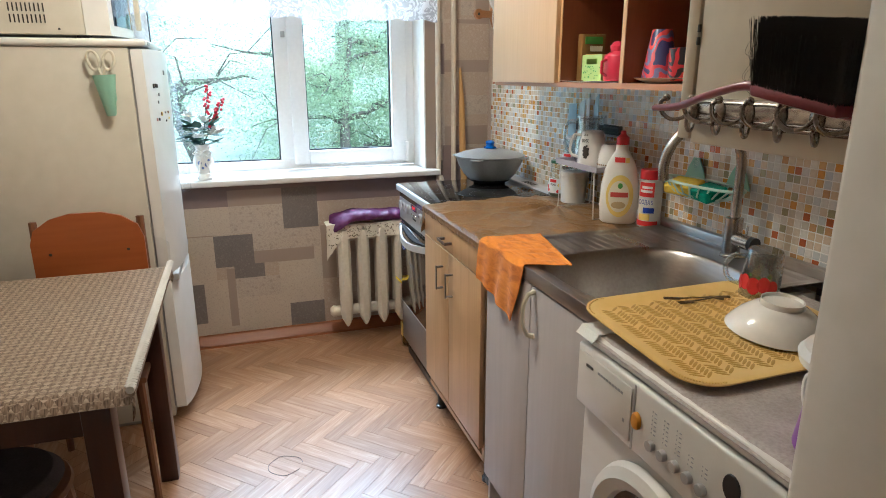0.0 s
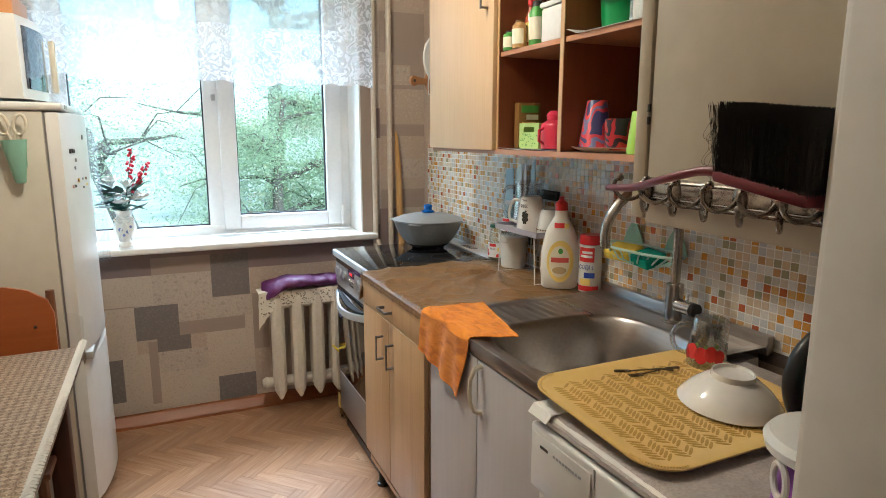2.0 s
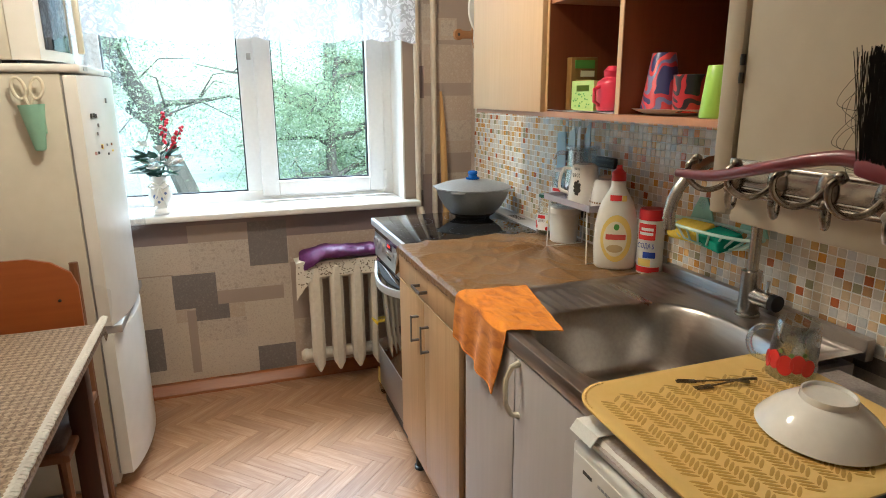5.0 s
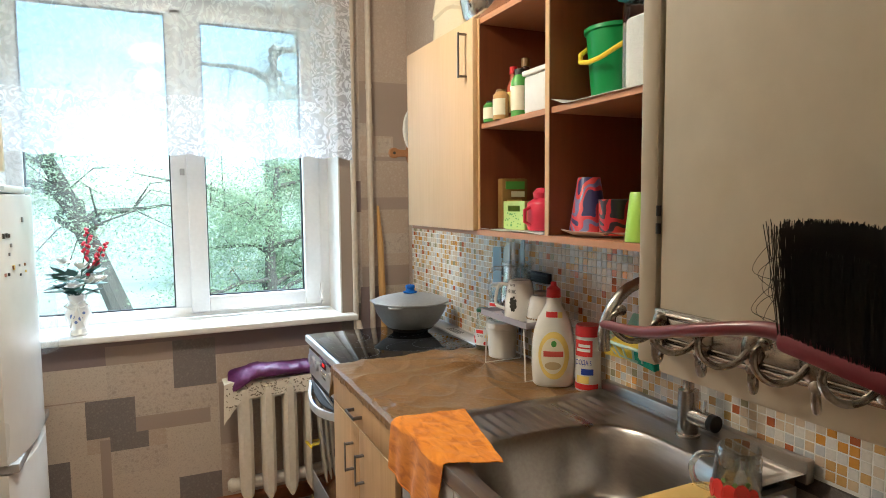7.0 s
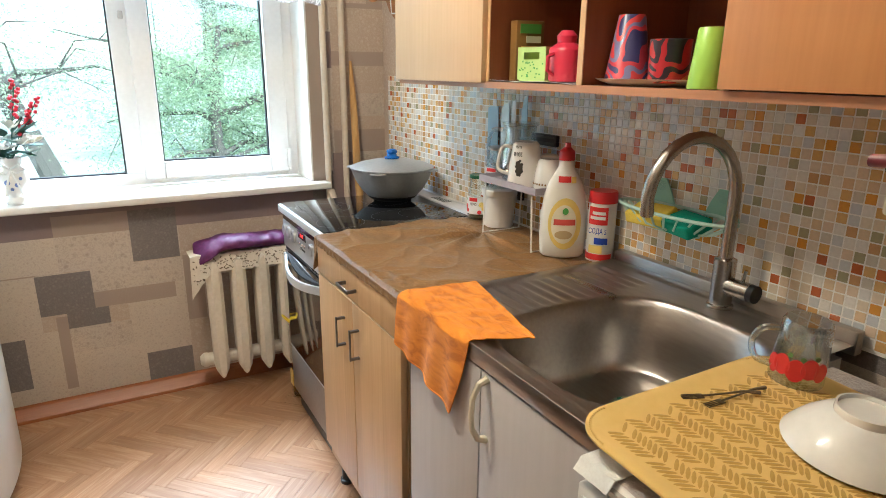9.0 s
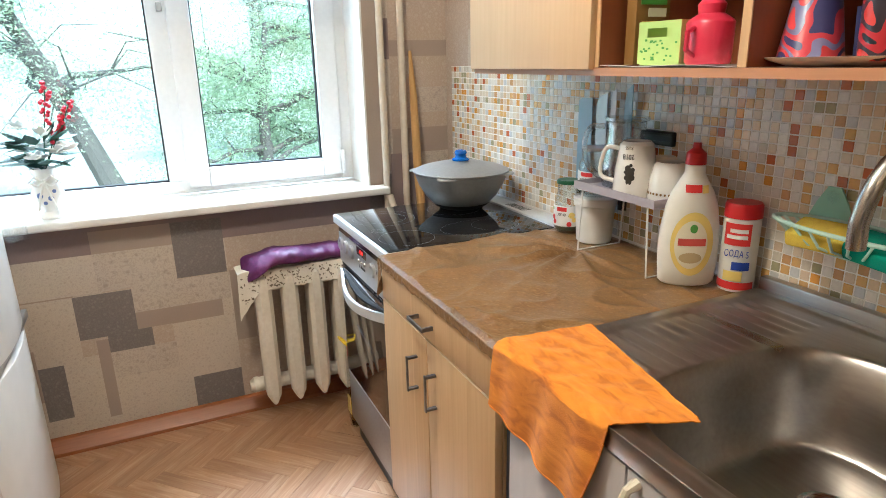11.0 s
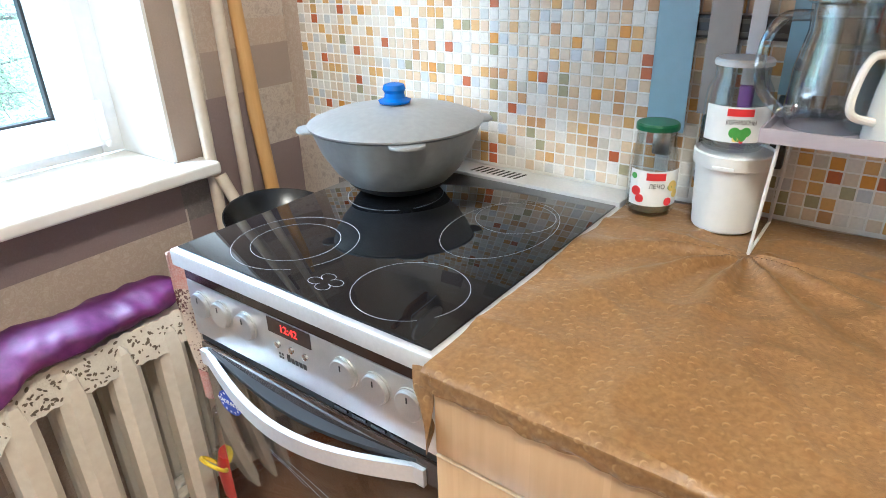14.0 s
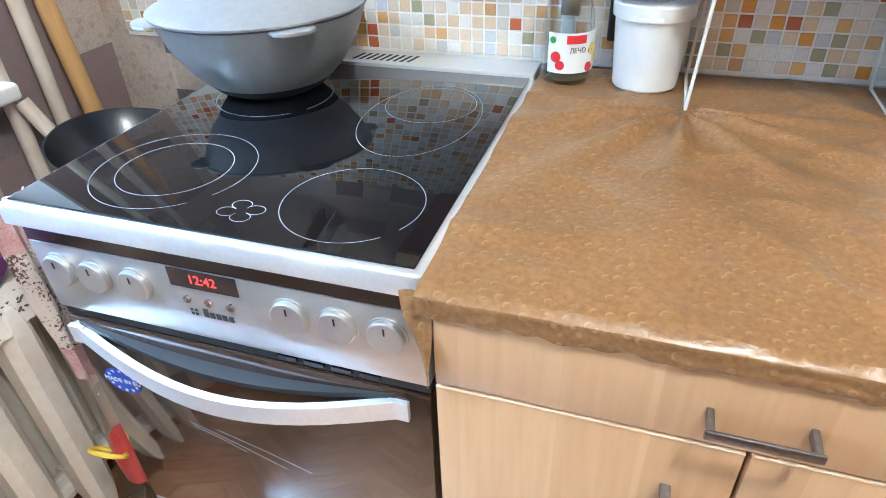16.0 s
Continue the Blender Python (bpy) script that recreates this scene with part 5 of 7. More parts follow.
def spot(bm, r, deg, z, s, sz=None):
    """A small round mark on a cylinder of that radius."""
    a = radians(deg)
    return lathe(bm, [(0, 0.0009), (s, 0.0009), (s, 0.0), (0, 0)], 14, Matrix.Translation((r * math.cos(a), r * math.sin(a), z)) @ pose(0, 0, 0, 0, 0, deg) @ pose(0, 0, 0, 0, 90, 0), sx=(sz or s) / s)


def glass_jar(name, label, m, lid_mat, h, r, brand, word, marks, tall):
    j = thing(name, label, "jar", m)
    shoulder = h * 0.78
    out = [(0, 0.002), (r * 0.9, 0.002), (r, 0.01), (r, h * 0.45), (r * (0.97 if not tall else 0.93), shoulder * 0.86), (r * 0.8, shoulder), (r * 0.8, h * 0.93)]
    inn = [(r * 0.8 - 0.002, h * 0.93), (r * 0.78, shoulder), (r - 0.004, h * 0.45), (r - 0.003, 0.012), (r * 0.85, 0.007), (0, 0.007)]
    part("glass", lathe(bm_new(), out + inn, 36), jar_glass, j)
    part("lid", lathe(bm_new(), [(0, h), (r * 0.80, h), (r * 0.86, h - 0.003), (r * 0.86, h * 0.93), (r * 0.82, h * 0.93), (r * 0.82, h * 0.945), (0, h * 0.947)], 36), lid_mat, j)
    lb = part("label", label_band(r + 0.0006, h * 0.14, h * 0.53, 130, 262), white_print, j)
    part("label_badge", label_band(r + 0.0013, h * 0.43, h * 0.51, 172, 215), red_print, lb)
    for mt, dd in marks:
        for deg, z, s in dd:
            part("label_mark", spot(bm_new(), r + 0.0008, deg, z * h, s), mt, lb)
    if word:
        a = radians(196)
        lettering(word, 0.0105 if tall else 0.0095, dark_print, lb, Matrix.Translation(((r + 0.0016) * math.cos(a), (r + 0.0016) * math.sin(a), h * 0.365)) @ pose(0, 0, 0, 90, 0, 196 + 90), squash=0.85 if tall else 0.62)
    return j


jl = glass_jar("glass_jar", "empty glass jar with a green lid and pepper label", at(1.198, 2.332, 0.862, 14), plain("lid_green", (0.01, 0.10, 0.035), 0.3), 0.150, 0.039, True, "ЛЕЧО",
               [(red_print, [(150, 0.3, 0.008), (160, 0.22, 0.007), (226, 0.19, 0.007)]), (yellow_print, [(236, 0.36, 0.009), (246, 0.27, 0.007)]), (green_print, [(142, 0.46, 0.005), (228, 0.35, 0.004)])], True)
part("residue", lathe(bm_new(), [(0, 0.0075), (0.0335, 0.0075), (0.035, 0.018), (0, 0.019)], 24), surface("residue", (0.16, 0.17, 0.09), (0.1, 0.1, 0.06), 0.5), jl)
glass_jar("glass_jar", "glass jar with a white lid, standing on the tub", at(1.203, 2.222, 0.9862, 6), plain("lid_white", (0.74, 0.74, 0.73), 0.3), 0.130, 0.046, False, "КОРНИШОНЫ",
          [(green_print, [(188, 0.25, 0.008), (197, 0.22, 0.009), (206, 0.26, 0.007)]), (yellow_print, [(190, 0.18, 0.004)]), (red_print, [(200, 0.16, 0.003)])], False)

jg = thing("glass_jug", "clear glass jug turned upside down on the rack", "jug", at(1.195, 2.105, 1.034) @ Matrix.Diagonal((1.12, 1.12, 1.25, 1)))
part("body", lathe(bm_new(), [(0.046, 0.0), (0.05, 0.02), (0.048, 0.06), (0.04, 0.10), (0.042, 0.125), (0.048, 0.128), (0.048, 0.134), (0, 0.135), (0, 0.128), (0.038, 0.122), (0.037, 0.10), (0.045, 0.06), (0.047, 0.02), (0.044, 0.0), (0.046, 0.0)], 32), glass, jg)
part("handle", tube(bm_new(), smooth([(-0.03, 0.036, 0.115), (-0.045, 0.062, 0.112), (-0.052, 0.075, 0.085), (-0.05, 0.072, 0.045), (-0.038, 0.05, 0.02), (-0.03, 0.038, 0.015)]), 0.006, 10), glass, jg)


def cup(name, label, m, r0, r1, h, mat_c, handle_deg=None):
    """A cup standing upside down: r0 its rim below, r1 its base above."""
    c = thing(name, label, "cup", m)
    part("body", lathe(bm_new(), [(r0, 0.0), (r0 + 0.001, 0.004), ((r0 + r1) / 2 + 0.002, h * 0.5), (r1, h - 0.006), (r1 - 0.006, h), (r1 - 0.012, h - 0.002), (0, h - 0.002), (0, h - 0.008), (r1 - 0.008, h - 0.01), (r0 - 0.003, 0.0), (r0, 0.0)], 36), mat_c, c)
    if handle_deg is not None:
        a = radians(handle_deg)
        d = Vector((math.cos(a), math.sin(a), 0))
        pts = [d * (r1 + 0.0) + Vector((0, 0, h * 0.85)), d * (r1 + 0.025) + Vector((0, 0, h * 0.86)), d * (r1 + 0.036) + Vector((0, 0, h * 0.62)), d * (r0 + 0.026) + Vector((0, 0, h * 0.32)), d * (r0 - 0.002) + Vector((0, 0, h * 0.22))]
        part("handle", tube(bm_new(), smooth(pts), 0.0043, 10), mat_c, c)
    return c


mg = cup("mug", "white mug with a dark printed emblem, upside down", at(1.148, 2.012, 1.034, 0) @ Matrix.Diagonal((1.15, 1.15, 1.25, 1)), 0.043, 0.033, 0.098, ceramic, 128)
pr = bm_new()
for deg, z, s in ((206, 0.052, 0.006), (212, 0.044, 0.009), (204, 0.035, 0.005), (218, 0.036, 0.006), (211, 0.028, 0.006), (220, 0.05, 0.004), (199, 0.045, 0.003), (214, 0.058, 0.003)):
    spot(pr, 0.0405 - 0.06 * (z - 0.04), deg, z, s)
part("print", pr, dark_print, mg)
a = radians(205)
lettering("2018", 0.014, dark_print, mg, Matrix.Translation((0.0385 * math.cos(a), 0.0385 * math.sin(a), 0.073)) @ pose(0, 0, 0, 90, 0, 295) @ pose(0, 0, 0, -6, 0, 180), squash=0.85)
a = radians(205)
lettering("RUSS", 0.0085, dark_print, mg, Matrix.Translation((0.0372 * math.cos(a), 0.0372 * math.sin(a), 0.0885)) @ pose(0, 0, 0, 90, 0, 295) @ pose(0, 0, 0, -6, 0, 180), squash=0.85)
cup("cup", "ivory cup upside down at the back of the rack", at(1.212, 1.99, 1.034), 0.034, 0.03, 0.085, ivory_plastic)
c3 = cup("cup", "patterned ivory cup upside down on the rack", at(1.178, 1.935, 1.034) @ Matrix.Diagonal((1.1, 1.1, 1.25, 1)), 0.042, 0.033, 0.066, ceramic, 40)
pr = bm_new()
for q in range(3):
    for deg in range(150, 275, 11):
        spot(pr, 0.0425 - 0.008 * q, deg + 5 * (q % 2), 0.012 + 0.009 * q, 0.0022)
part("print", pr, brown_print, c3)

bt = thing("dish_soap_bottle", "white dish soap bottle with a red cap", "bottle", at(1.163, 1.852, 0.862, 148) @ Matrix.Diagonal((1.28, 1.28, 1.23, 1)))
prof = [(0, 0.002, 0.5), (0.040, 0.002, 0.55), (0.046, 0.008, 0.55), (0.049, 0.05, 0.55), (0.048, 0.10, 0.56), (0.042, 0.14, 0.6), (0.034, 0.165, 0.7), (0.023, 0.185, 0.85), (0.016, 0.198, 1.0), (0.0155, 0.212, 1.0), (0, 0.213, 1.0)]


def oval_lathe(prof, n=36):
    bm = bm_new()
    rings = []
    for r, z, q in prof:
        rings.append([bm.verts.new((0, 0, z))] if r == 0 else [bm.verts.new((r * math.cos(2 * math.pi * k / n), r * q * math.sin(2 * math.pi * k / n), z)) for k in range(n)])
    for a, b in zip(rings, rings[1:]):
        for k in range(n):
            q = [a[k % len(a)], a[(k + 1) % n % len(a)], b[(k + 1) % n % len(b)], b[k % len(b)]]
            q = [v for i, v in enumerate(q) if v not in q[:i]]
            if len(q) > 2:
                bm.faces.new(q)
    bmesh.ops.recalc_face_normals(bm, faces=bm.faces[:])
    return bm


part("body", oval_lathe(prof), plain("soap_white", (0.82, 0.80, 0.74), 0.28), bt)
cap = part("cap", lathe(bm_new(), [(0, 0.25), (0.006, 0.249), (0.007, 0.24), (0.011, 0.236), (0.0155, 0.232), (0.0165, 0.213), (0, 0.2125)], 24), red_plastic, bt)


def on_face(x, z):
    """A place on the bottle's front at local x and height z, facing out."""
    rr = np.interp(z, [p[1] for p in prof], [p[0] for p in prof])
    qq = np.interp(z, [p[1] for p in prof], [p[2] for p in prof])
    s = max(0.0, 1 - (x / rr) ** 2) ** 0.5
    return (x, rr * qq * s)


def face_patch(x0, x1, z0, z1, proud, shape="box", n=14):
    bm = bm_new()
    g = []
    for i in range(n + 1):
        row = []
        for j in range(n + 1):
            u, v = 2 * i / n - 1, 2 * j / n - 1
            if shape == "oval":
                u, v = u * math.sqrt(1 - v * v / 2), v * math.sqrt(1 - u * u / 2)
            x, z = (x0 + x1) / 2 + u * (x1 - x0) / 2, (z0 + z1) / 2 + v * (z1 - z0) / 2
            px, py = on_face(x, z)
            row.append(bm.verts.new((px, py + proud, z)))
        g.append(row)
    for i in range(n):
        for j in range(n):
            bm.faces.new((g[i][j], g[i + 1][j], g[i + 1][j + 1], g[i][j + 1]))
    return bm


lb = part("label", face_patch(-0.034, 0.034, 0.022, 0.135, 0.0006, "oval"), yellow_print, bt, "yellow oval label")
part("label_centre", face_patch(-0.024, 0.028, 0.035, 0.120, 0.0011, "oval"), cream_print, lb)
part("label_name", face_patch(-0.021, 0.023, 0.076, 0.089, 0.0016), plain("soft_red_print", (0.62, 0.09, 0.07), 0.4), lb, "red name as a plain bar")
part("label_drop", face_patch(-0.006, 0.006, 0.099, 0.114, 0.0016, "oval"), green_print, lb)
part("label_flower", face_patch(-0.016, 0.02, 0.045, 0.064, 0.0016, "oval"), plain("flower_print", (0.55, 0.42, 0.22), 0.4), lb)
part("neck_label", face_patch(-0.008, 0.017, 0.168, 0.181, 0.0012), red_print, bt)
part("neck_label", face_patch(-0.019, -0.009, 0.167, 0.18, 0.0012), yellow_print, bt)

cn = thing("powder_canister", "white cleaning powder canister with a red lid", "canister", at(1.232, 1.778, 0.862) @ Matrix.Diagonal((1.06, 1.06, 1.16, 1)))
part("body", lathe(bm_new(), [(0, 0.001), (0.033, 0.001), (0.034, 0.004), (0.034, 0.135), (0, 0.136)], 32), white_plastic, cn)
part("lid", lathe(bm_new(), [(0, 0.162), (0.032, 0.162), (0.0345, 0.158), (0.035, 0.136), (0, 0.1358)], 32), red_plastic, cn)
part("label_top", label_band(0.0346, 0.088, 0.128, 165, 250), red_print, cn)
part("label_top", label_band(0.0350, 0.100, 0.107, 175, 240), white_print, cn)
part("label_top", label_band(0.0350, 0.111, 0.118, 185, 240), white_print, cn)
part("label_base", label_band(0.0346, 0.006, 0.02, 130, 280), red_print, cn)
part("label_lemon", label_band(0.0346, 0.022, 0.04, 175, 235), yellow_print, cn)
part("label_dishes", label_band(0.0346, 0.043, 0.058, 200, 255), blue_print, cn)
a = radians(212)
lettering("СОДА 5", 0.017, blue_print, cn, Matrix.Translation((0.0352 * math.cos(a), 0.0352 * math.sin(a), 0.073)) @ pose(0, 0, 0, 90, 0, 302), squash=0.7)

# knives on the magnet strip
kr = thing("knife_rack", "black magnetic knife strip on the tiles", "knife rack", at(1.262, 2.19, 1.15))
part("strip", wbox(-0.007, 0.0075, -0.175, 0.175, -0.017, 0.017, 0.003), black_plastic, kr)
for z in (-0.009, 0.009):
    part("magnet", wbox(-0.0085, -0.0072, -0.17, 0.17, z - 0.003, z + 0.003), dark_metal, kr)


def knife(label, y, w, z0, z1, blade, h0, hw, hmat, tip=0.03):
    k = thing("knife", label, "knife", at(1.2505, y, 0), group="knives on the strip")
    pts = [(-w / 2, z0), (w / 2, z0), (w / 2, z1 - tip), (w / 4, z1 - tip * 0.3), (-w / 2 + 0.002, z1)]
    part("blade", prism(bm_new(), pts, -0.001, 0.001, Matrix(((0, 0, 1, 0), (1, 0, 0, 0), (0, 1, 0, 0), (0, 0, 0, 1)))), blade, k)
    part("handle", wbox(-0.009, 0.006, -hw / 2, hw / 2, h0, z0, 0.003), hmat, k)


knife("broad blue-grey cleaver with a metal handle", 2.338, 0.062, 0.985, 1.235, knife_blue, 0.945, 0.03, satin_steel, 0.008)
knife("dark grey kitchen knife with a black handle", 2.268, 0.045, 1.02, 1.25, knife_grey, 0.91, 0.022, black_plastic)
knife("white knife printed with purple flowers", 2.222, 0.022, 1.07, 1.262, plain("knife_white", (0.75, 0.74, 0.76), 0.3), 0.97, 0.02, purple_plastic)
knife("narrow pale blue knife with a black handle", 2.165, 0.03, 1.06, 1.275, knife_blue, 0.95, 0.022, black_plastic, 0.05)

# pot
pot = thing("cauldron", "cast aluminium cauldron with a lid and blue knob", "pot", at(1.080, 2.779, 0.861, 35) @ Matrix.Diagonal((0.885, 0.885, 0.98, 1)))
pv = [(0, 0.0), (0.082, 0.0), (0.10, 0.008), (0.135, 0.04), (0.162, 0.08), (0.176, 0.115), (0.18, 0.122), (0.176, 0.1235), (0.171, 0.118), (0.156, 0.08), (0.13, 0.043), (0.096, 0.012), (0, 0.006)]
part("body", lathe(bm_new(), pv, 48), alu_pot, pot)
part("sooty_base", lathe(bm_new(), [(0, -0.0005), (0.083, -0.0005), (0.1005, 0.0075), (0.112, 0.0180), (0.1105, 0.0183), (0.099, 0.0085), (0, 0.0005)], 48), soot, pot)
part("lid", lathe(bm_new(), [(0.183, 0.1245), (0.184, 0.128), (0.176, 0.131), (0.15, 0.140), (0.09, 0.152), (0.03, 0.158), (0, 0.159), (0, 0.155), (0.09, 0.148), (0.17, 0.127), (0.183, 0.1245)], 48), alu_pot, pot)
for k in range(4):
    ear = [(0.172, -0.036), (0.192, -0.033), (0.204, -0.020), (0.207, 0.0), (0.204, 0.020), (0.192, 0.033), (0.172, 0.036)]
    part("ear", prism(bm_new(), ear, 0.1178, 0.1225, pose(0, 0, 0, 0, 0, 90 * k + 12), 0.002), alu_pot, pot)
part("knob", lathe(bm_new(), [(0, 0.159), (0.032, 0.160), (0.034, 0.165), (0.022, 0.169), (0.020, 0.178), (0.024, 0.185), (0.021, 0.193), (0.010, 0.196), (0, 0.1965)], 24), blue_plastic, pot)

# sink side: towel, sponge basket


def towel(u, v):
    """u runs along the sink's front, v from the back over the edge (at 0.5) and down."""
    y_front = 1.750 - 0.288 * u
    hang = 0.118 + 0.06 * u - 1.05 * max(0, u - 0.84)
    bulge = 0.004 * wob(u * 5, v * 3, 4) + 0.004 * math.sin(u * 9 + 1)
    if v <= 0.5:
        f = 2 * v
        x = (0.81 - 0.07 * u) * (1 - f) + 0.632 * f
        y = (1.728 - 0.318 * u) * (1 - f) + y_front * f
        z = 0.8832 + 0.003 * wob(x * 30, y * 30, 2) - 0.004 * max(0, f - 0.93) / 0.07
    else:
        d = hang * (2 * v - 1)
        k = min(1, d / 0.008)
        x = 0.632 - k * (0.006 + bulge + 0.005 * math.sin(u * 21 + 2) * d / 0.15) - 0.04 * d * (1 - u)
        y = y_front + 0.12 * d * math.sin(u * 4) + 0.02 * d
        z = 0.8792 - d
    return (x, y, z + 0.0008 * wob(u * 30, v * 30, 1))


tw = thing("dishcloth", "orange dishcloth draped over the sink's front edge", "cloth", at(0, 0, 0))
part("cloth", sheet(bm_new(), towel, 70, 70, 0.002), towel_mat, tw)
for e, nm in ((0.0, "hem"), (1.0, "hem")):
    part(nm, tube(bm_new(), [towel(0.02 + 0.96 * k / 40, e) for k in range(41)], 0.0016, 6), towel_mat, tw)

bk = thing("sponge_basket", "mint green plastic basket on suction cups", "basket", at(1.215, 1.53, 1.0))
basket_pale = plain("basket_pale", (0.50, 0.68, 0.58), 0.35)
rim = [(0.055 * math.cos(2 * math.pi * k / 32) - 0.005, 0.158 * math.sin(2 * math.pi * k / 32), 0.045) for k in range(32)]
part("rim", tube(bm_new(), rim, 0.0042, 8, closed=True), basket_pale, bk)
for k in range(26):
    a = 2 * math.pi * (k + 0.5) / 26
    part("rib", tube(bm_new(), [(0.055 * math.cos(a) - 0.005, 0.158 * math.sin(a), 0.045), (0.045 * math.cos(a) - 0.005, 0.11 * math.sin(a), 0.015), (0.015 * math.cos(a) - 0.005, 0.055 * math.sin(a), 0.002)], 0.0026, 6), basket_pale, bk)
part("base", prism(bm_new(), [(0.022 * math.cos(2 * math.pi * k / 20) - 0.005, 0.075 * math.sin(2 * math.pi * k / 20)) for k in range(20)], 0.0, 0.004), basket_pale, bk)
for y in (-0.085, 0.085):
    ear = bm_new()
    prism(ear, [(-0.045, 0.04), (0.045, 0.04), (0.03, 0.075), (0.012, 0.105), (-0.012, 0.105), (-0.03, 0.075)], -0.002, 0.002, Matrix(((0, 0, 1, 0.046), (1, 0, 0, y), (0, 1, 0, 0), (0, 0, 0, 1))))
    part("bracket", ear, mint_plastic, bk)
    part("suction_cup", lathe(bm_new(), [(0, 0.006), (0.009, 0.005), (0.013, 0), (0, 0)], 18, pose(0.0435, y, 0.088, 0, -90, 0)), clear_plastic, bk)
for nm, lbl, mt, y, rz, z in (("sponge", "yellow cellulose sponge in the basket", sponge_yellow, 1.59, 8, 1.026), ("sponge", "green scouring sponge in the basket", sponge_green, 1.49, -14, 1.024)):
    sp = thing(nm, lbl, "sponge", pose(1.205, y, z, 0, -18, rz), group="sponges")
    part("foam", box(bm_new(), -0.034, 0.034, -0.05, 0.05, -0.014, 0.016, 0.006, 3), mt, sp)

# ---- washing machine top ----


def felt(u, v):
    x, y = 0.598 + 0.57 * u, 0.545 + 0.572 * v
    return (x, y, 0.8535 + 0.0018 * wob(x * 20, y * 20, 3) + 0.0012 * abs(wob(x * 60, y * 60, 5)) - (0.012 * max(0, 0.03 - u) / 0.03 if u < 0.03 else 0))


fc = thing("felt_cloth", "grey felt cloth covering the washing machine", "cloth", at(0, 0, 0))
part("cloth", sheet(bm_new(), felt, 70, 70, 0.002), grey_felt, fc)
nk = thing("napkin", "white folded cloth corner under the tray", "napkin", at(0, 0, 0))
part("cloth", sheet(bm_new(), lambda u, v: (0.588 + 0.10 * u, 1.06 + 0.062 * v, 0.8575 - (0.016 * (1 - u * 8) if u < 0.125 else 0) + 0.001 * wob(u * 9, v * 9, 2)), 24, 12, 0.002), white_cloth, nk)

ty = thing("serving_tray", "yellow plastic tray embossed with a leaf pattern", "tray", pose(0.832, 0.985, 0.867, 3.5, 0, 1))
tr_bm = bm_new()
outer, mid, inner_o = rounded(0.452, 0.362, 0.065, 8), rounded(0.425, 0.335, 0.055, 8), rounded(0.395, 0.305, 0.045, 8)
loops = [[tr_bm.verts.new((x, y, z)) for x, y in o] for o, z in ((rounded(0.385, 0.295, 0.04, 8), 0.0), (outer, 0.0105), (outer, 0.0135), (mid, 0.014), (inner_o, 0.006))]
for a, b in zip(loops, loops[1:]):
    for k in range(len(a)):
        tr_bm.faces.new((a[k], a[(k + 1) % len(a)], b[(k + 1) % len(b)], b[k]))
tr_bm.faces.new(loops[-1])
tr_bm.faces.new(loops[0][::-1])
bmesh.ops.recalc_face_normals(tr_bm, faces=tr_bm.faces[:])
part("body", tr_bm, tray_plastic, ty)
lv = bm_new()
for i in range(-8, 9):
    for j in range(-17, 18):
        cx, cy, side = i * 0.0225, j * 0.0088 + 0.004 * (i % 2), 1 if i % 2 else -1
        if abs(cx) < 0.188 and abs(cy) < 0.143 and (j + 2 * i) % 8:
            lathe(lv, [(0, 0.0071), (0.0012, 0.0069), (0.0021, 0.0064), (0.0023, 0.0058), (0, 0.0058)], 8, pose(cx, cy, 0, 0, 0, side * 36), sx=6.0, sy=1.35)
part("leaf_pattern", lv, tray_pattern, ty, "embossed ochre leaf pattern")
bd = bm_new()
for k in range(120):
    pts = rounded(0.44, 0.35, 0.06, 20)
    x, y = pts[int(k * len(pts) / 120)]
    lathe(bd, [(0, 0.0160), (0.0016, 0.0155), (0.0022, 0.0138), (0, 0.0138)], 6, at(x, y, 0))
part("beaded_rim", bd, tray_plastic, ty)

bw = thing("bowl", "white porcelain bowl turned upside down on the tray", "bowl", pose(0.915, 0.942, 0.8745, 3.5, 0, 0) @ Matrix.Scale(0.87, 4))
part("body", lathe(bm_new(), [(0.105, 0.0), (0.107, 0.002), (0.100, 0.012), (0.083, 0.032), (0.058, 0.052), (0.045, 0.058), (0.044, 0.070), (0.041, 0.070), (0.040, 0.063), (0, 0.062), (0, 0.058), (0.044, 0.054), (0.08, 0.028), (0.102, 0.0), (0.105, 0.0)], 48), ceramic, bw)

gm = thing("glass_mug", "clear glass mug with red strawberries, upside down", "mug", pose(1.018, 1.095, 0.8805, 3.5, 0, 0))
part("body", lathe(bm_new(), [(0.040, 0.0), (0.0405, 0.004), (0.038, 0.06), (0.036, 0.098), (0.033, 0.103), (0, 0.103), (0, 0.093), (0.032, 0.092), (0.035, 0.06), (0.0375, 0.0), (0.040, 0.0)], 36), glass, gm)
part("handle", tube(bm_new(), smooth([(-0.03, 0.024, 0.085), (-0.045, 0.042, 0.08), (-0.052, 0.052, 0.055), (-0.046, 0.045, 0.028), (-0.031, 0.027, 0.02)]), 0.0055, 10), glass, gm)
bm = bm_new()
for deg, z, s in ((175, 0.034, 0.013), (205, 0.030, 0.014), (232, 0.036, 0.013), (150, 0.028, 0.012), (258, 0.03, 0.012)):
    spot(bm, 0.0395, deg, z, s, s * 1.35)
part("strawberry_print", bm, red_print, gm)
bm = bm_new()
for deg, z, s in ((188, 0.053, 0.004), (216, 0.05, 0.0045), (245, 0.054, 0.004)):
    spot(bm, 0.0385, deg, z, s)
part("leaf_print", bm, plain("leaf_print", (0.16, 0.26, 0.08), 0.4), gm)

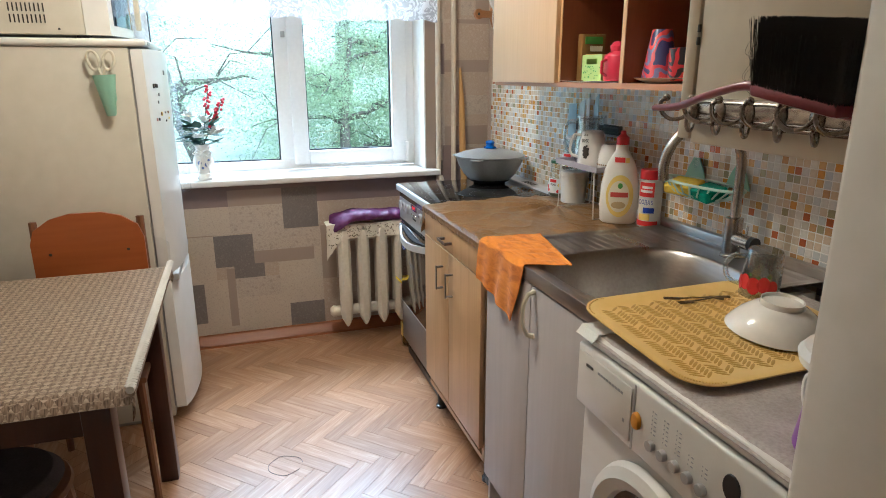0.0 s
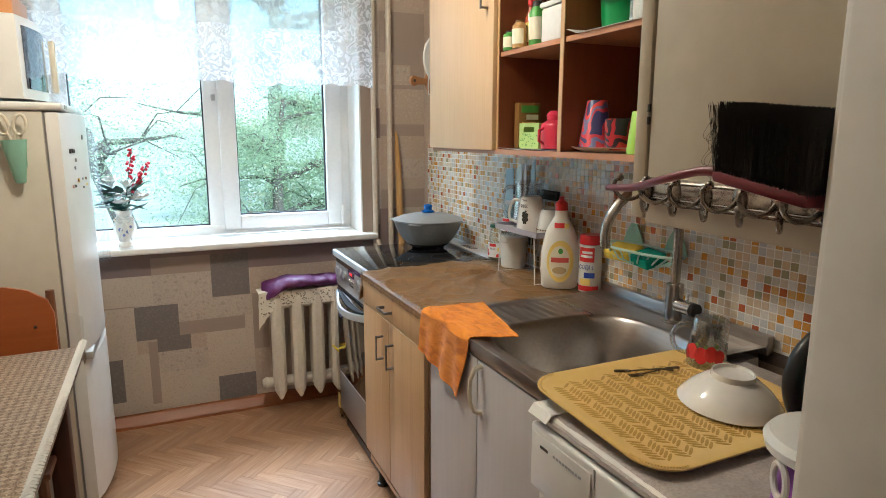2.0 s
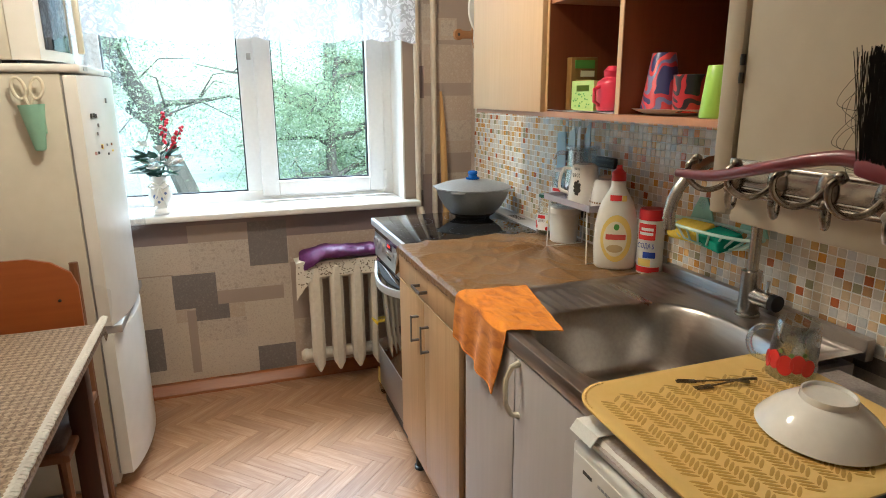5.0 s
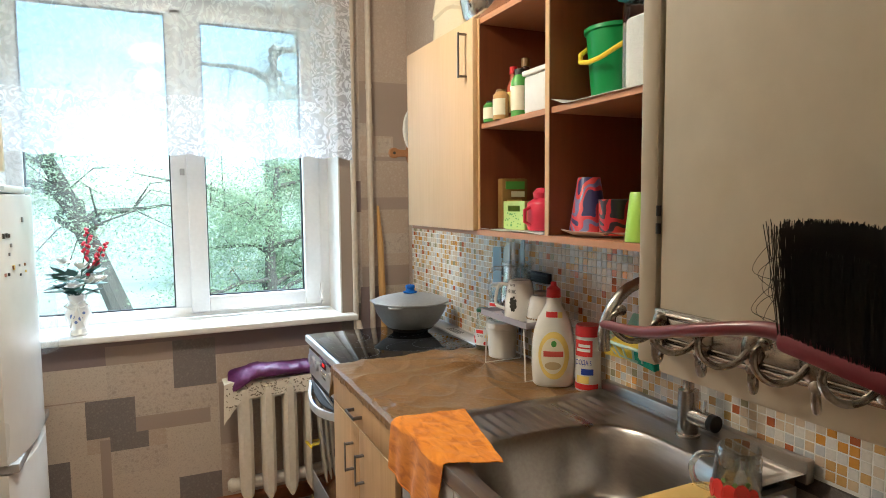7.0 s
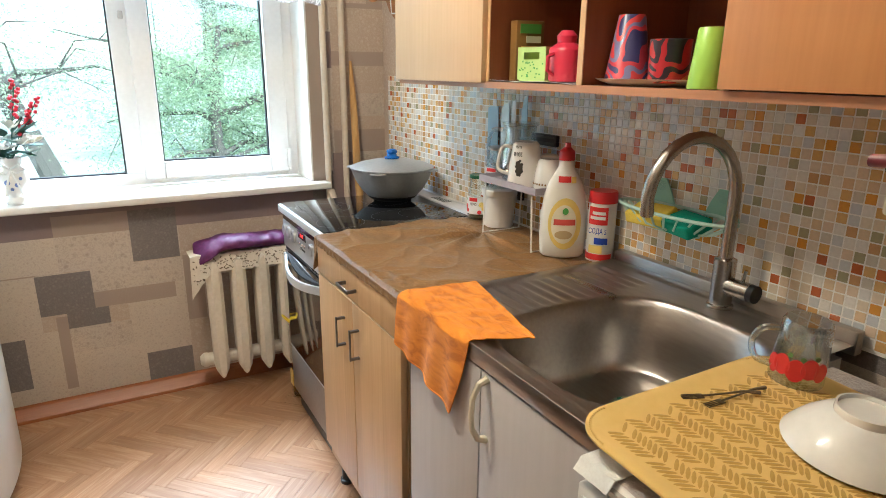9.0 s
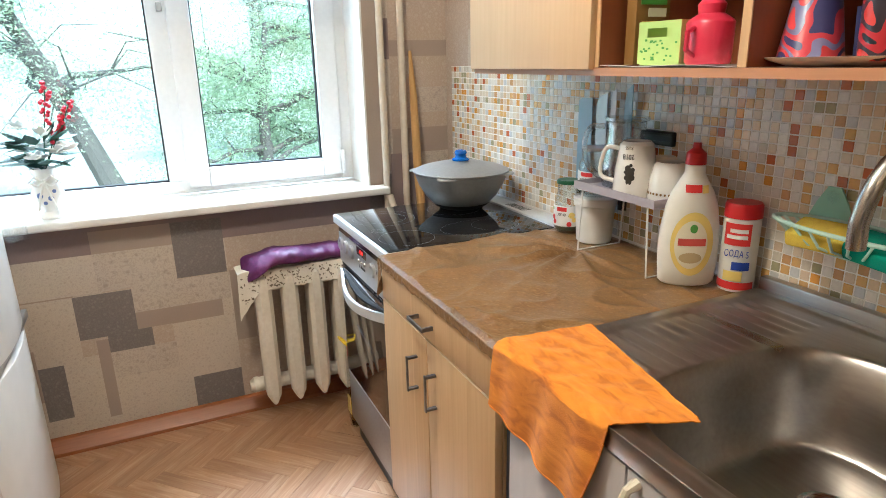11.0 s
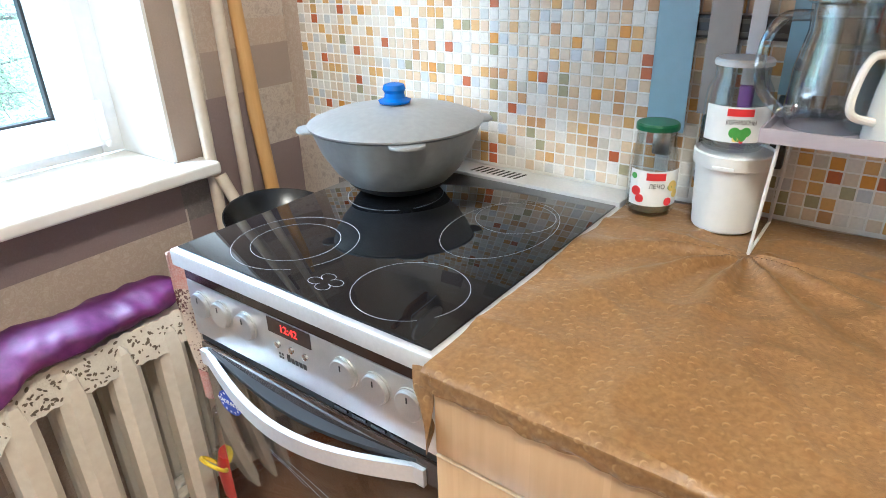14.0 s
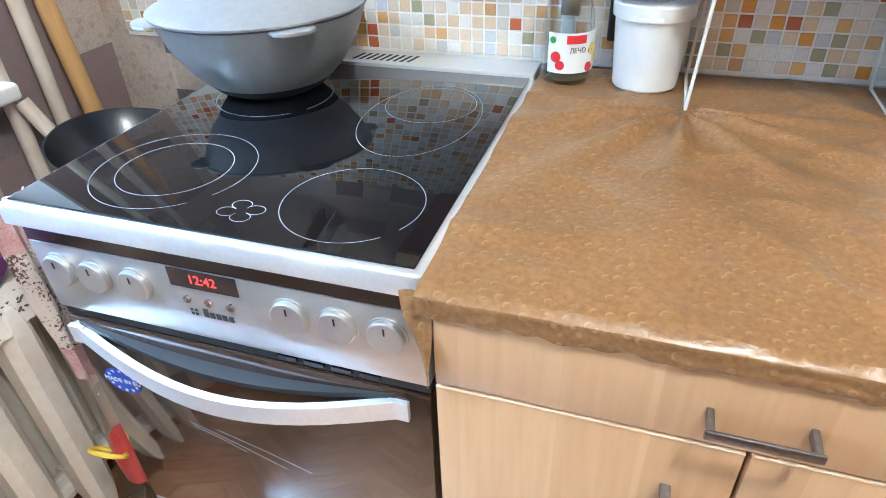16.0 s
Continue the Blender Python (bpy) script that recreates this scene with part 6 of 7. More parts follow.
tarnish_fork = surface("tarnished_fork", (0.22, 0.17, 0.11), (0.12, 0.09, 0.06), 0.35, 0.8, scale=60)
for k, (x, y, rz) in enumerate(((0.845, 1.118, -24), (0.86, 1.098, -4))):
    fk = thing("fork", "tarnished metal fork lying on the tray", "fork", pose(x, y, 0.882, 3.5, 0, rz) @ Matrix.Scale(0.68, 4), group="forks on the tray")
    b = bm_new()
    tube(b, [(-0.02, 0, 0.003), (0.03, 0, 0.006), (0.075, 0, 0.010), (0.115, 0, 0.005)], 0.003, 8, taper=[0.0025, 0.0022, 0.003, 0.0045])
    part("shank", b, tarnish_fork, fk)
    hd = bm_new()
    box(hd, -0.032, -0.016, -0.009, 0.009, 0.0015, 0.0032, 0.0006)
    for q in (-0.0075, -0.0025, 0.0025, 0.0075):
        box(hd, -0.066, -0.032, q - 0.0011, q + 0.0011, 0.0012, 0.003, 0.0004)
    part("tines", hd, tarnish_fork, fk)

pj = thing("storage_jug", "purple plastic jug with a white lid and ring", "jug", at(0.705, 0.605, 0.856))
part("body", lathe(bm_new(), [(0, 0.001), (0.072, 0.001), (0.075, 0.005), (0.060, 0.122), (0.056, 0.122), (0.07, 0.008), (0, 0.006)], 36), purple_plastic, pj)
ld = lathe(bm_new(), [(0, 0.150), (0.058, 0.150), (0.078, 0.147), (0.085, 0.138), (0.082, 0.126), (0.062, 0.1225), (0, 0.1225)], 40)
part("lid", ld, white_plastic, pj)
part("ring", tube(bm_new(), [(-0.068 + 0.01 * math.cos(2 * math.pi * k / 20), 0.026 + 0.016 * math.cos(2 * math.pi * k / 20), 0.094 + 0.022 * math.sin(2 * math.pi * k / 20)) for k in range(20)], 0.0045, 8, closed=True), white_plastic, pj)

kt = thing("kettle", "dark metal kettle with a thick black arched handle", "kettle", at(0.905, 0.735, 0.8565))
part("body", lathe(bm_new(), [(0, 0.001), (0.060, 0.001), (0.062, 0.006), (0.060, 0.06), (0.050, 0.095), (0.034, 0.108), (0, 0.11)], 36), plain("kettle_grey", (0.10, 0.11, 0.13), 0.25, 0.6), kt)
part("lid", lathe(bm_new(), [(0, 0.128), (0.007, 0.127), (0.009, 0.12), (0.006, 0.115), (0.032, 0.112), (0.034, 0.1085), (0, 0.1085)], 28), black_plastic, kt)
arch = smooth([(-0.052, 0.012, 0.07), (-0.078, 0.016, 0.105), (-0.088, 0.018, 0.145), (-0.076, 0.016, 0.186), (-0.042, 0.012, 0.213), (0.004, 0.006, 0.220), (0.046, 0.0, 0.205), (0.072, -0.004, 0.165), (0.070, -0.005, 0.11), (0.050, -0.004, 0.075)])
part("handle", tube(bm_new(), arch, 0.015, 14), black_plastic, kt)
bl = thing("detergent_bottle", "clear bottle with a green collar and white spout", "bottle", at(0.800, 0.690, 0.8565))
part("body", lathe(bm_new(), [(0, 0.002), (0.03, 0.002), (0.033, 0.01), (0.033, 0.10), (0.026, 0.13), (0.014, 0.145), (0.014, 0.15), (0, 0.15)], 28), clear_plastic, bl)
part("collar", lathe(bm_new(), [(0.0, 0.1505), (0.0165, 0.1505), (0.0165, 0.166), (0.012, 0.172), (0, 0.172)], 22), green_plastic, bl)
part("spout", lathe(bm_new(), [(0.0, 0.1725), (0.008, 0.1725), (0.0065, 0.188), (0.007, 0.196), (0, 0.197)], 18), white_plastic, bl)

# ---- hook rail and brush ----
tarnish = surface("tarnished_metal", (0.36, 0.31, 0.26), (0.16, 0.125, 0.095), 0.26, 0.9, scale=90, bump=0.1)
hr = thing("hook_rail", "tarnished metal hook rail screwed to the cabinet", "hook rail", at(0.5205, 0, 1.299))
part("rail", box(bm_new(), -0.004, 0.0, 0.505, 0.765, -0.016, 0.016, 0.0015), satin_steel, hr)
for z in (-0.0125, -0.008, 0.0115):
    part("moulding", tube(bm_new(), [(-0.0045, 0.508, z), (-0.0045, 0.762, z)], 0.0016, 8), satin_steel, hr)
part("plate", wbox(-0.0062, -0.0042, 0.512, 0.758, -0.0065, 0.0095, 0.0008), satin_steel, hr)
for k in range(6):
    y = 0.530 + 0.045 * k
    hk = bm_new()
    tube(hk, smooth([(-0.006, y, 0.004), (-0.018, y + 0.004, -0.008), (-0.032, y + 0.009, -0.010), (-0.044, y + 0.012, -0.001), (-0.047, y + 0.011, 0.011), (-0.041, y + 0.009, 0.016)]), 0.0025, 10)
    tube(hk, smooth([(-0.006, y, -0.003), (-0.008, y - 0.004, -0.013), (-0.015, y - 0.010, -0.022), (-0.025, y - 0.016, -0.022), (-0.031, y - 0.019, -0.013), (-0.029, y - 0.018, -0.007)]), 0.0023, 10)
    bmesh.ops.create_uvsphere(hk, u_segments=12, v_segments=8, radius=0.0046, matrix=Matrix.Translation((-0.0405, y + 0.009, 0.0165)))
    bmesh.ops.create_uvsphere(hk, u_segments=12, v_segments=8, radius=0.0042, matrix=Matrix.Translation((-0.0288, y - 0.018, -0.006)))
    lathe(hk, [(0, 0.005), (0.005, 0.0042), (0.009, 0.0012), (0.009, 0.0), (0, 0)], 14, pose(-0.0062, y, 0.001, 0, -90, 0), sx=1.45)
    part("hook", hk, tarnish, hr)
br = thing("hand_brush", "hand brush with black bristles and a maroon handle", "brush", at(0.463, 0, 1.322))
hbm = bm_new()
tube(hbm, smooth([(0.006, 0.497, 0.005), (-0.004, 0.55, 0.006), (-0.012, 0.605, 0.010), (-0.010, 0.66, 0.004), (0.0, 0.72, -0.004), (0.008, 0.775, -0.003)]), 0.008, 12, taper=[0.0072] * 6 + [0.0072 - 0.00054 * k for k in range(5)] + [0.0046] * 10 + [0.0045 - 0.0002 * k for k in range(5)])
box(hbm, -0.020, 0.022, 0.497, 0.595, 0.001, 0.013, 0.004)
for v in hbm.verts:
    v.co.z -= 0.17 * max(0.0, 0.597 - v.co.y) + 0.10 * max(0.0, v.co.y - 0.612)
part("handle", hbm, maroon_plastic, br)
rng = random.Random(5)
bv, bf = [], []
for k in range(4200):
    x, y = rng.uniform(-0.019, 0.021), rng.uniform(0.498, 0.594)
    fray = max(0, (y - 0.58) / 0.014)
    h = 0.062 + rng.uniform(-0.004, 0.003)
    tx, tyy = x + rng.gauss(0, 0.0025), y + rng.gauss(0, 0.003) + (rng.uniform(0, 0.007) * fray)
    w = 0.00032
    n0 = len(bv)
    mx, my = (x + tx) / 2 + rng.gauss(0, 0.001), (y + tyy) / 2 + rng.gauss(0, 0.001)
    dip = 0.17 * max(0.0, 0.597 - y)
    for px, py, pz in ((x, y, 0.010 - dip), (mx, my, 0.01 + h * 0.5 - dip * 0.8), (tx, tyy, 0.01 + h - dip * 0.6)):
        bv += [(px - w, py, pz), (px + w, py + w, pz), (px, py - w, pz)]
    for q in (0, 3):
        for s in range(3):
            bf.append((n0 + q + s, n0 + q + (s + 1) % 3, n0 + q + 3 + (s + 1) % 3, n0 + q + 3 + s))
me = bpy.data.meshes.new("bristles")
me.from_pydata(bv, [], bf)
me.materials.append(bristle)
ob = new("bristles", me)
ob.parent = br
core = wbox(-0.017, 0.018, 0.499, 0.590, 0.0128, 0.060, 0.004)
for v in core.verts:
    v.co.z -= 0.15 * max(0.0, 0.597 - v.co.y) * (1.1 - 6 * v.co.z)
part("bristle_core", core, bristle, br)
stray = bm_new()
for k in range(9):
    z = 0.02 + 0.006 * k
    tube(stray, smooth([(0.0, 0.592, z), (-0.002, 0.606 + 0.003 * (k % 3), z - 0.004 + 0.004 * (k % 2)), (0.0, 0.614 + 0.004 * (k % 4), z - 0.016 - 0.004 * (k % 2)), (0.004, 0.612 - 0.005 * (k % 3), z - 0.026)]), 0.0002, 4)
part("stray_hairs", stray, bristle, br)

# ---- cupboard contents ----
S1, S2 = 1.3215, 1.6225
mt = thing("shelf_mat", "thin pale paper mat on the shelf", "mat", at(0, 0, 0))
part("mat", sheet(bm_new(), lambda u, v: (0.968 + 0.25 * u, 1.625 + 0.31 * v, S1 + 0.0006 + 0.0035 * max(0, 0.1 - u) * 10 * abs(math.sin(v * 5))), 12, 12, 0.0008), white_plastic, mt)
bxc = thing("tea_box", "dark carton with a yellow picture label", "box", pose(1.062, 1.913, S1 + 0.0022, 0, 0, 86))
part("carton", wbox(-0.015, 0.015, -0.04, 0.04, 0, 0.142, 0.002), brown_print, bxc)
part("label", wbox(-0.0165, -0.0153, -0.03, 0.03, 0.112, 0.134), green_print, bxc)
part("label", wbox(-0.0165, -0.0153, -0.022, 0.026, 0.012, 0.082), yellow_print, bxc)
part("label", wbox(-0.0165, -0.0153, -0.03, 0.012, 0.09, 0.106), cream_print, bxc)

lb = thing("handled_basket", "lime green plastic basket with a slot handle", "basket", at(1.055, 1.835, S1 + 0.0022, 4))
lime_b = plain("lime_basket", (0.48, 0.66, 0.20), 0.35)
part("bottom", prism(bm_new(), rounded(0.075, 0.10, 0.012), 0.0, 0.003), lime_b, lb)
for x0, x1 in ((-0.0375, -0.0345), (0.0345, 0.0375)):
    g = bm_new()
    box(g, x0, x1, -0.05, 0.05, 0.003, 0.05)
    box(g, x0, x1, -0.05, 0.05, 0.066, 0.078)
    box(g, x0, x1, -0.05, -0.028, 0.05, 0.066)
    box(g, x0, x1, 0.028, 0.05, 0.05, 0.066)
    part("slotted_side", g, lime_b, lb)
for y0, y1 in ((-0.05, -0.047), (0.047, 0.05)):
    part("end_side", wbox(-0.0345, 0.0345, y0, y1, 0.003, 0.078), lime_b, lb)
sp = bm_new()
rng = random.Random(3)
for k in range(30):
    y, z = rng.uniform(-0.042, 0.042), rng.uniform(0.008, 0.046)
    box(sp, -0.0381, -0.0374, y - 0.0022, y + 0.0022, z - 0.0016, z + 0.0016)
part("speckle", sp, green_print, lb)
pk = thing("small_jug", "bright pink plastic measuring jug", "jug", at(1.05, 1.745, S1 + 0.0022))
b = lathe(bm_new(), [(0, 0.001), (0.033, 0.001), (0.036, 0.006), (0.037, 0.07), (0.034, 0.075), (0.02, 0.085), (0.022, 0.10), (0.012, 0.112), (0, 0.113)], 28, sx=1.0, sy=1.15)
tube(b, [(-0.034, 0.0, 0.062), (-0.052, 0, 0.055), (-0.052, 0, 0.025), (-0.034, 0, 0.015)], 0.0045, 8)
part("body", b, pink_plastic, pk)

pt = thing("saucer_tray", "oval cream tray under the cups", "tray", at(1.06, 1.50, S1))
part("body", lathe(bm_new(), [(0, 0.001), (0.07, 0.001), (0.095, 0.01), (0.1, 0.013), (0.095, 0.0135), (0.07, 0.005), (0, 0.005)], 40, sx=0.82, sy=1.28), plain("tray_cream", (0.62, 0.56, 0.48), 0.3), pt)
cs = thing("party_cup", "tall paper cup with a bold red and navy print", "cup", at(1.06, 1.56, S1 + 0.0055))
part("cup", lathe(bm_new(), [(0.046, 0.0), (0.0475, 0.003), (0.046, 0.006), (0.0265, 0.128), (0.0255, 0.13), (0, 0.128), (0, 0.12), (0.04, 0.004), (0.046, 0)], 36), cup_print, cs)
dm = thing("dark_cup", "dark navy cup behind the patterned mug", "cup", at(1.10, 1.485, S1 + 0.0055))
part("body", lathe(bm_new(), [(0, 0.001), (0.03, 0.001), (0.034, 0.075), (0.031, 0.075), (0.027, 0.006), (0, 0.005)], 28), navy_print, dm)
mg2 = thing("printed_mug", "red mug with black and orange shapes", "mug", at(1.035, 1.432, S1 + 0.0055))
part("body", lathe(bm_new(), [(0, 0.001), (0.033, 0.001), (0.036, 0.004), (0.038, 0.078), (0.0355, 0.079), (0.033, 0.006), (0, 0.006)], 36), mug_print, mg2)
gt = thing("tumbler", "lime green plastic tumbler upside down", "tumbler", at(1.0, 1.315, S1))
part("body", lathe(bm_new(), [(0.032, 0.0), (0.033, 0.003), (0.0235, 0.096), (0.022, 0.098), (0, 0.098), (0, 0.094), (0.03, 0.0), (0.032, 0.0)], 32), lime_plastic, gt)

# upper shelf


def bottle(label, x, y, h, r, mat_b, mat_cap, sh=0.62):
    b = thing("spice_bottle", label, "bottle", at(x, y, S2), group="spice bottles on the shelf")
    part("body", lathe(bm_new(), [(0, 0.001), (r, 0.001), (r, h * sh), (r * 0.55, h * (sh + 0.14)), (r * 0.5, h * 0.86), (0, h * 0.86)], 22), mat_b, b)
    part("cap", lathe(bm_new(), [(0, h), (r * 0.6, h * 0.99), (r * 0.62, h * 0.862), (0, h * 0.8615)], 18), mat_cap, b)
    part("label", label_band(r + 0.0006, h * 0.15, h * sh * 0.85, 120, 270), yellow_print if mat_cap is red_plastic else cream_print, b)


bottle("small green jar at the shelf's edge", 0.99, 1.912, 0.058, 0.02, green_print, dark_print, 0.8)
bottle("stout spice jar with a dark lid", 0.992, 1.857, 0.082, 0.022, pine, brown_print, 0.8)
bottle("sauce bottle with a bright red cap", 1.04, 1.872, 0.15, 0.018, plain("sauce", (0.35, 0.07, 0.03), 0.2), red_plastic)
bottle("green herb bottle with a label", 1.02, 1.807, 0.13, 0.023, green_print, dark_print, 0.75)
bottle("tall dark brown bottle", 1.10, 1.905, 0.185, 0.021, plain("brown_bottle", (0.06, 0.025, 0.015), 0.15), brown_print, 0.7)
wt = thing("white_box", "white plastic lidded box on the shelf", "box", at(1.06, 1.705, S2))
part("body", box(bm_new(), -0.06, 0.06, -0.05, 0.05, 0.001, 0.098, 0.008, 3), white_plastic, wt)
part("lid", box(bm_new(), -0.064, 0.064, -0.054, 0.054, 0.0985, 0.112, 0.004), white_plastic, wt)
mt2 = thing("shelf_mat", "curled pale mat on the upper shelf", "mat", at(0, 0, 0))
part("mat", sheet(bm_new(), lambda u, v: (0.972 + 0.26 * u, 1.27 + 0.32 * v, S2 + 0.0006 + 0.018 * max(0, v - 0.85) * 6), 10, 30, 0.0008), white_plastic, mt2)
gb = thing("toy_bucket", "green plastic bucket with a yellow handle", "bucket", at(1.09, 1.495, S2 + 0.003))
part("body", lathe(bm_new(), [(0, 0.001), (0.056, 0.001), (0.060, 0.006), (0.073, 0.15), (0.078, 0.152), (0.078, 0.16), (0.073, 0.16), (0.069, 0.15), (0.055, 0.008), (0, 0.006)], 40), green_plastic, gb)
part("bail", tube(bm_new(), [(0.0, 0.079, 0.15), (-0.05, 0.075, 0.115), (-0.08, 0.035, 0.088), (-0.085, 0.0, 0.08), (-0.08, -0.035, 0.085), (-0.05, -0.072, 0.11), (0, -0.079, 0.15)], 0.0055, 8), yellow_plastic, gb)
ctn = thing("food_container", "frosted clear container with a teal lid", "container", at(1.075, 1.342, S2 + 0.003))
part("body", box(bm_new(), -0.06, 0.06, -0.062, 0.062, 0.0, 0.185, 0.012, 3), clear_plastic, ctn)
part("lid", box(bm_new(), -0.066, 0.066, -0.068, 0.068, 0.1855, 0.203, 0.005), plain("teal_plastic", (0.05, 0.25, 0.27), 0.3), ctn)
part("contents", box(bm_new(), -0.052, 0.052, -0.054, 0.054, 0.006, 0.15, 0.01), white_cloth, ctn)
# on the cupboard
ht = thing("woven_bag", "cream woven bag lying on the cupboard", "bag", at(1.12, 2.34, UT))


def bag_shape(u, v):
    a = 2 * math.pi * u
    r = (0.115, 0.125)[v > 0.5] * (1 - 0.25 * v * v) * (1 + 0.07 * math.sin(3 * a) + 0.05 * math.sin(5 * a + 2))
    if v > 0.92:
        r *= (1 - v) / 0.08
    return (0.8 * r * math.cos(a), 1.05 * r * math.sin(a), 0.004 + 0.235 * v + 0.012 * math.sin(4 * a) * v)


part("cloth", sheet(bm_new(), bag_shape, 40, 24), surface("woven_cream", (0.66, 0.57, 0.40), (0.30, 0.23, 0.12), 0.85, scale=60, spread=(0.28, 0.4), bump=0.6), ht)
gbw = thing("glass_bowl", "shiny round metal bowl on the cupboard", "bowl", at(1.08, 2.06, UT))
part("body", lathe(bm_new(), [(0, 0.001), (0.05, 0.001), (0.09, 0.04), (0.10, 0.09), (0.097, 0.09), (0.086, 0.042), (0.048, 0.006), (0, 0.005)], 36), chrome, gbw)

# ---- window things ----


def valance(u, v):
    x = -0.86 + 1.83 * u
    drop = 0.845 * v
    hem = 0.012 * abs(math.sin(u * 46)) + 0.006 * math.sin(u * 19)
    y = 3.228 + 0.016 * math.sin(u * 62 + 1.1 * math.sin(u * 9)) * (0.6 + 0.4 * v) + 0.006 * wob(u * 8, v * 2, 3)
    return (x, y, 2.452 - drop - hem * v * v)


cu = thing("curtain", "short sheer white curtain with a lace hem", "curtain", at(0, 0, 0))
part("cloth", sheet(bm_new(), valance, 320, 34, 0.0, lambda u, v: 1 if v > 0.72 or u > 0.90 else 0), [tulle, tulle_lace], cu)
sd = thing("side_curtain", "long sheer tulle curtain hanging beside the fridge", "curtain", at(0, 0, 0))
part("cloth", sheet(bm_new(), lambda u, v: (-0.78 + 0.48 * u + 0.05 * v * u + 0.01 * wob(u * 3, v * 5, 1), 3.19 + 0.014 * math.sin(u * 60), 2.44 - 1.62 * v), 140, 30), tulle_side, sd)
rod = thing("curtain_rod", "white curtain rod above the window", "curtain rod", at(0, 3.215, 2.46))
part("tube", tube(bm_new(), [(-0.98, 0, 0), (1.0, 0, 0)], 0.009, 12), white_plastic, rod)
for x in (-0.9, 0.95):
    part("bracket", wbox(x - 0.008, x + 0.008, 0.0085, 0.076, -0.006, 0.006), white_plastic, rod)

vs = thing("vase", "small white porcelain vase with blue flowers and a bow", "vase", at(-0.19, 3.295, 0.8625) @ Matrix.Scale(1.2, 4))
part("body", lathe(bm_new(), [(0, 0.001), (0.028, 0.001), (0.03, 0.008), (0.022, 0.022), (0.036, 0.05), (0.041, 0.072), (0.034, 0.098), (0.024, 0.112), (0.032, 0.14), (0.029, 0.14), (0.021, 0.114), (0.03, 0.095), (0.036, 0.07), (0, 0.03)], 32), ceramic, vs)
bm = bm_new()
for deg, z, s in ((250, 0.07, 0.008), (285, 0.062, 0.007), (265, 0.05, 0.005), (300, 0.08, 0.005)):
    spot(bm, 0.0405, deg, z, s)
part("print", bm, plain("vase_blue", (0.15, 0.2, 0.4), 0.4), vs)
bo = bm_new()
for s in (-1, 1):
    tube(bo, [(0, -0.03, 0.108), (s * 0.02, -0.04, 0.122), (s * 0.034, -0.038, 0.108), (s * 0.016, -0.036, 0.096), (0, -0.03, 0.106)], 0.004, 6)
    tube(bo, [(0, -0.032, 0.106), (s * 0.012, -0.045, 0.07), (s * 0.022, -0.044, 0.03)], 0.003, 6)
part("bow", bo, white_cloth, vs)
fl = thing("flower_bunch", "artificial white flowers with red berry sprigs", "flowers", at(-0.19, 3.295, 1.01) @ Matrix.Scale(1.38, 4))
rng = random.Random(8)
for k in range(9):
    a, r, z = rng.uniform(0, 6.28), rng.uniform(0.02, 0.075), rng.uniform(0.04, 0.115)
    c = Vector((r * math.cos(a) * 1.15, r * math.sin(a) * 0.6, z))
    b = bm_new()
    for q in range(8):
        lathe(b, [(0, 0.003), (0.012, 0.007), (0.016, 0.004), (0, 0.0)], 8, Matrix.Translation(c) @ pose(0, 0, 0, rng.uniform(-30, 30), rng.uniform(-20, 20), q * 45) @ pose(0.013, 0, 0.004, 0, -28, 0), sx=1.0, sy=0.6)
    part("bloom", b, petal_white, fl)
for k in range(30):
    a, z = rng.uniform(0, 6.28), rng.uniform(0.0, 0.085)
    b = bm_new()
    pts = [(0, 0), (0.02, 0.014), (0.045, 0.013), (0.068, 0), (0.045, -0.013), (0.02, -0.014)]
    prism(b, pts, -0.0004, 0.0004, Matrix.Translation((0.02 * math.cos(a), 0.012 * math.sin(a), z)) @ pose(0, 0, 0, rng.uniform(-25, 25), rng.uniform(-50, 15), math.degrees(a)))
    part("leaf", b, leaf_silk, fl)
for sx, hz, ln in ((0.040, 0.215, 7), (0.082, 0.165, 7), (0.06, 0.14, 4)):
    b = bm_new()
    tube(b, [(0, 0, 0.0), (sx * 0.5, 0, hz * 0.5), (sx, 0.0, hz)], 0.0014, 5)
    part("stem", b, leaf_silk, fl)
    b = bm_new()
    for q in range(ln * 3):
        f = 0.55 + 0.45 * q / (ln * 3)
        bmesh.ops.create_icosphere(b, subdivisions=1, radius=0.0058, matrix=Matrix.Translation((sx * f + rng.uniform(-0.010, 0.010), rng.uniform(-0.01, 0.01), hz * f + rng.uniform(-0.004, 0.004))))
    part("berry_sprig", b, petal_red, fl)

# ---- radiator cover ----
lc = thing("lace_mat", "cream cut-out lace runner over the radiator", "lace cloth", at(0, 0, 0))


def lace_top(u, v):
    x = 0.352 + 0.485 * u
    s = v * 0.215
    if s < 0.10:
        return (x, 3.205 - s, 0.629 + 0.004 * math.sin(u * 20))
    d = s - 0.10
    return (x - 0.06 * d * max(0, 1 - u * 3), 3.104 - 0.01 * d / 0.1 + 0.004 * math.sin(u * 24), 0.629 - d * (0.62 + 0.9 * max(0, 0.16 - u) / 0.16) + 0.004 * abs(math.sin(u * 60)) - 0.0)


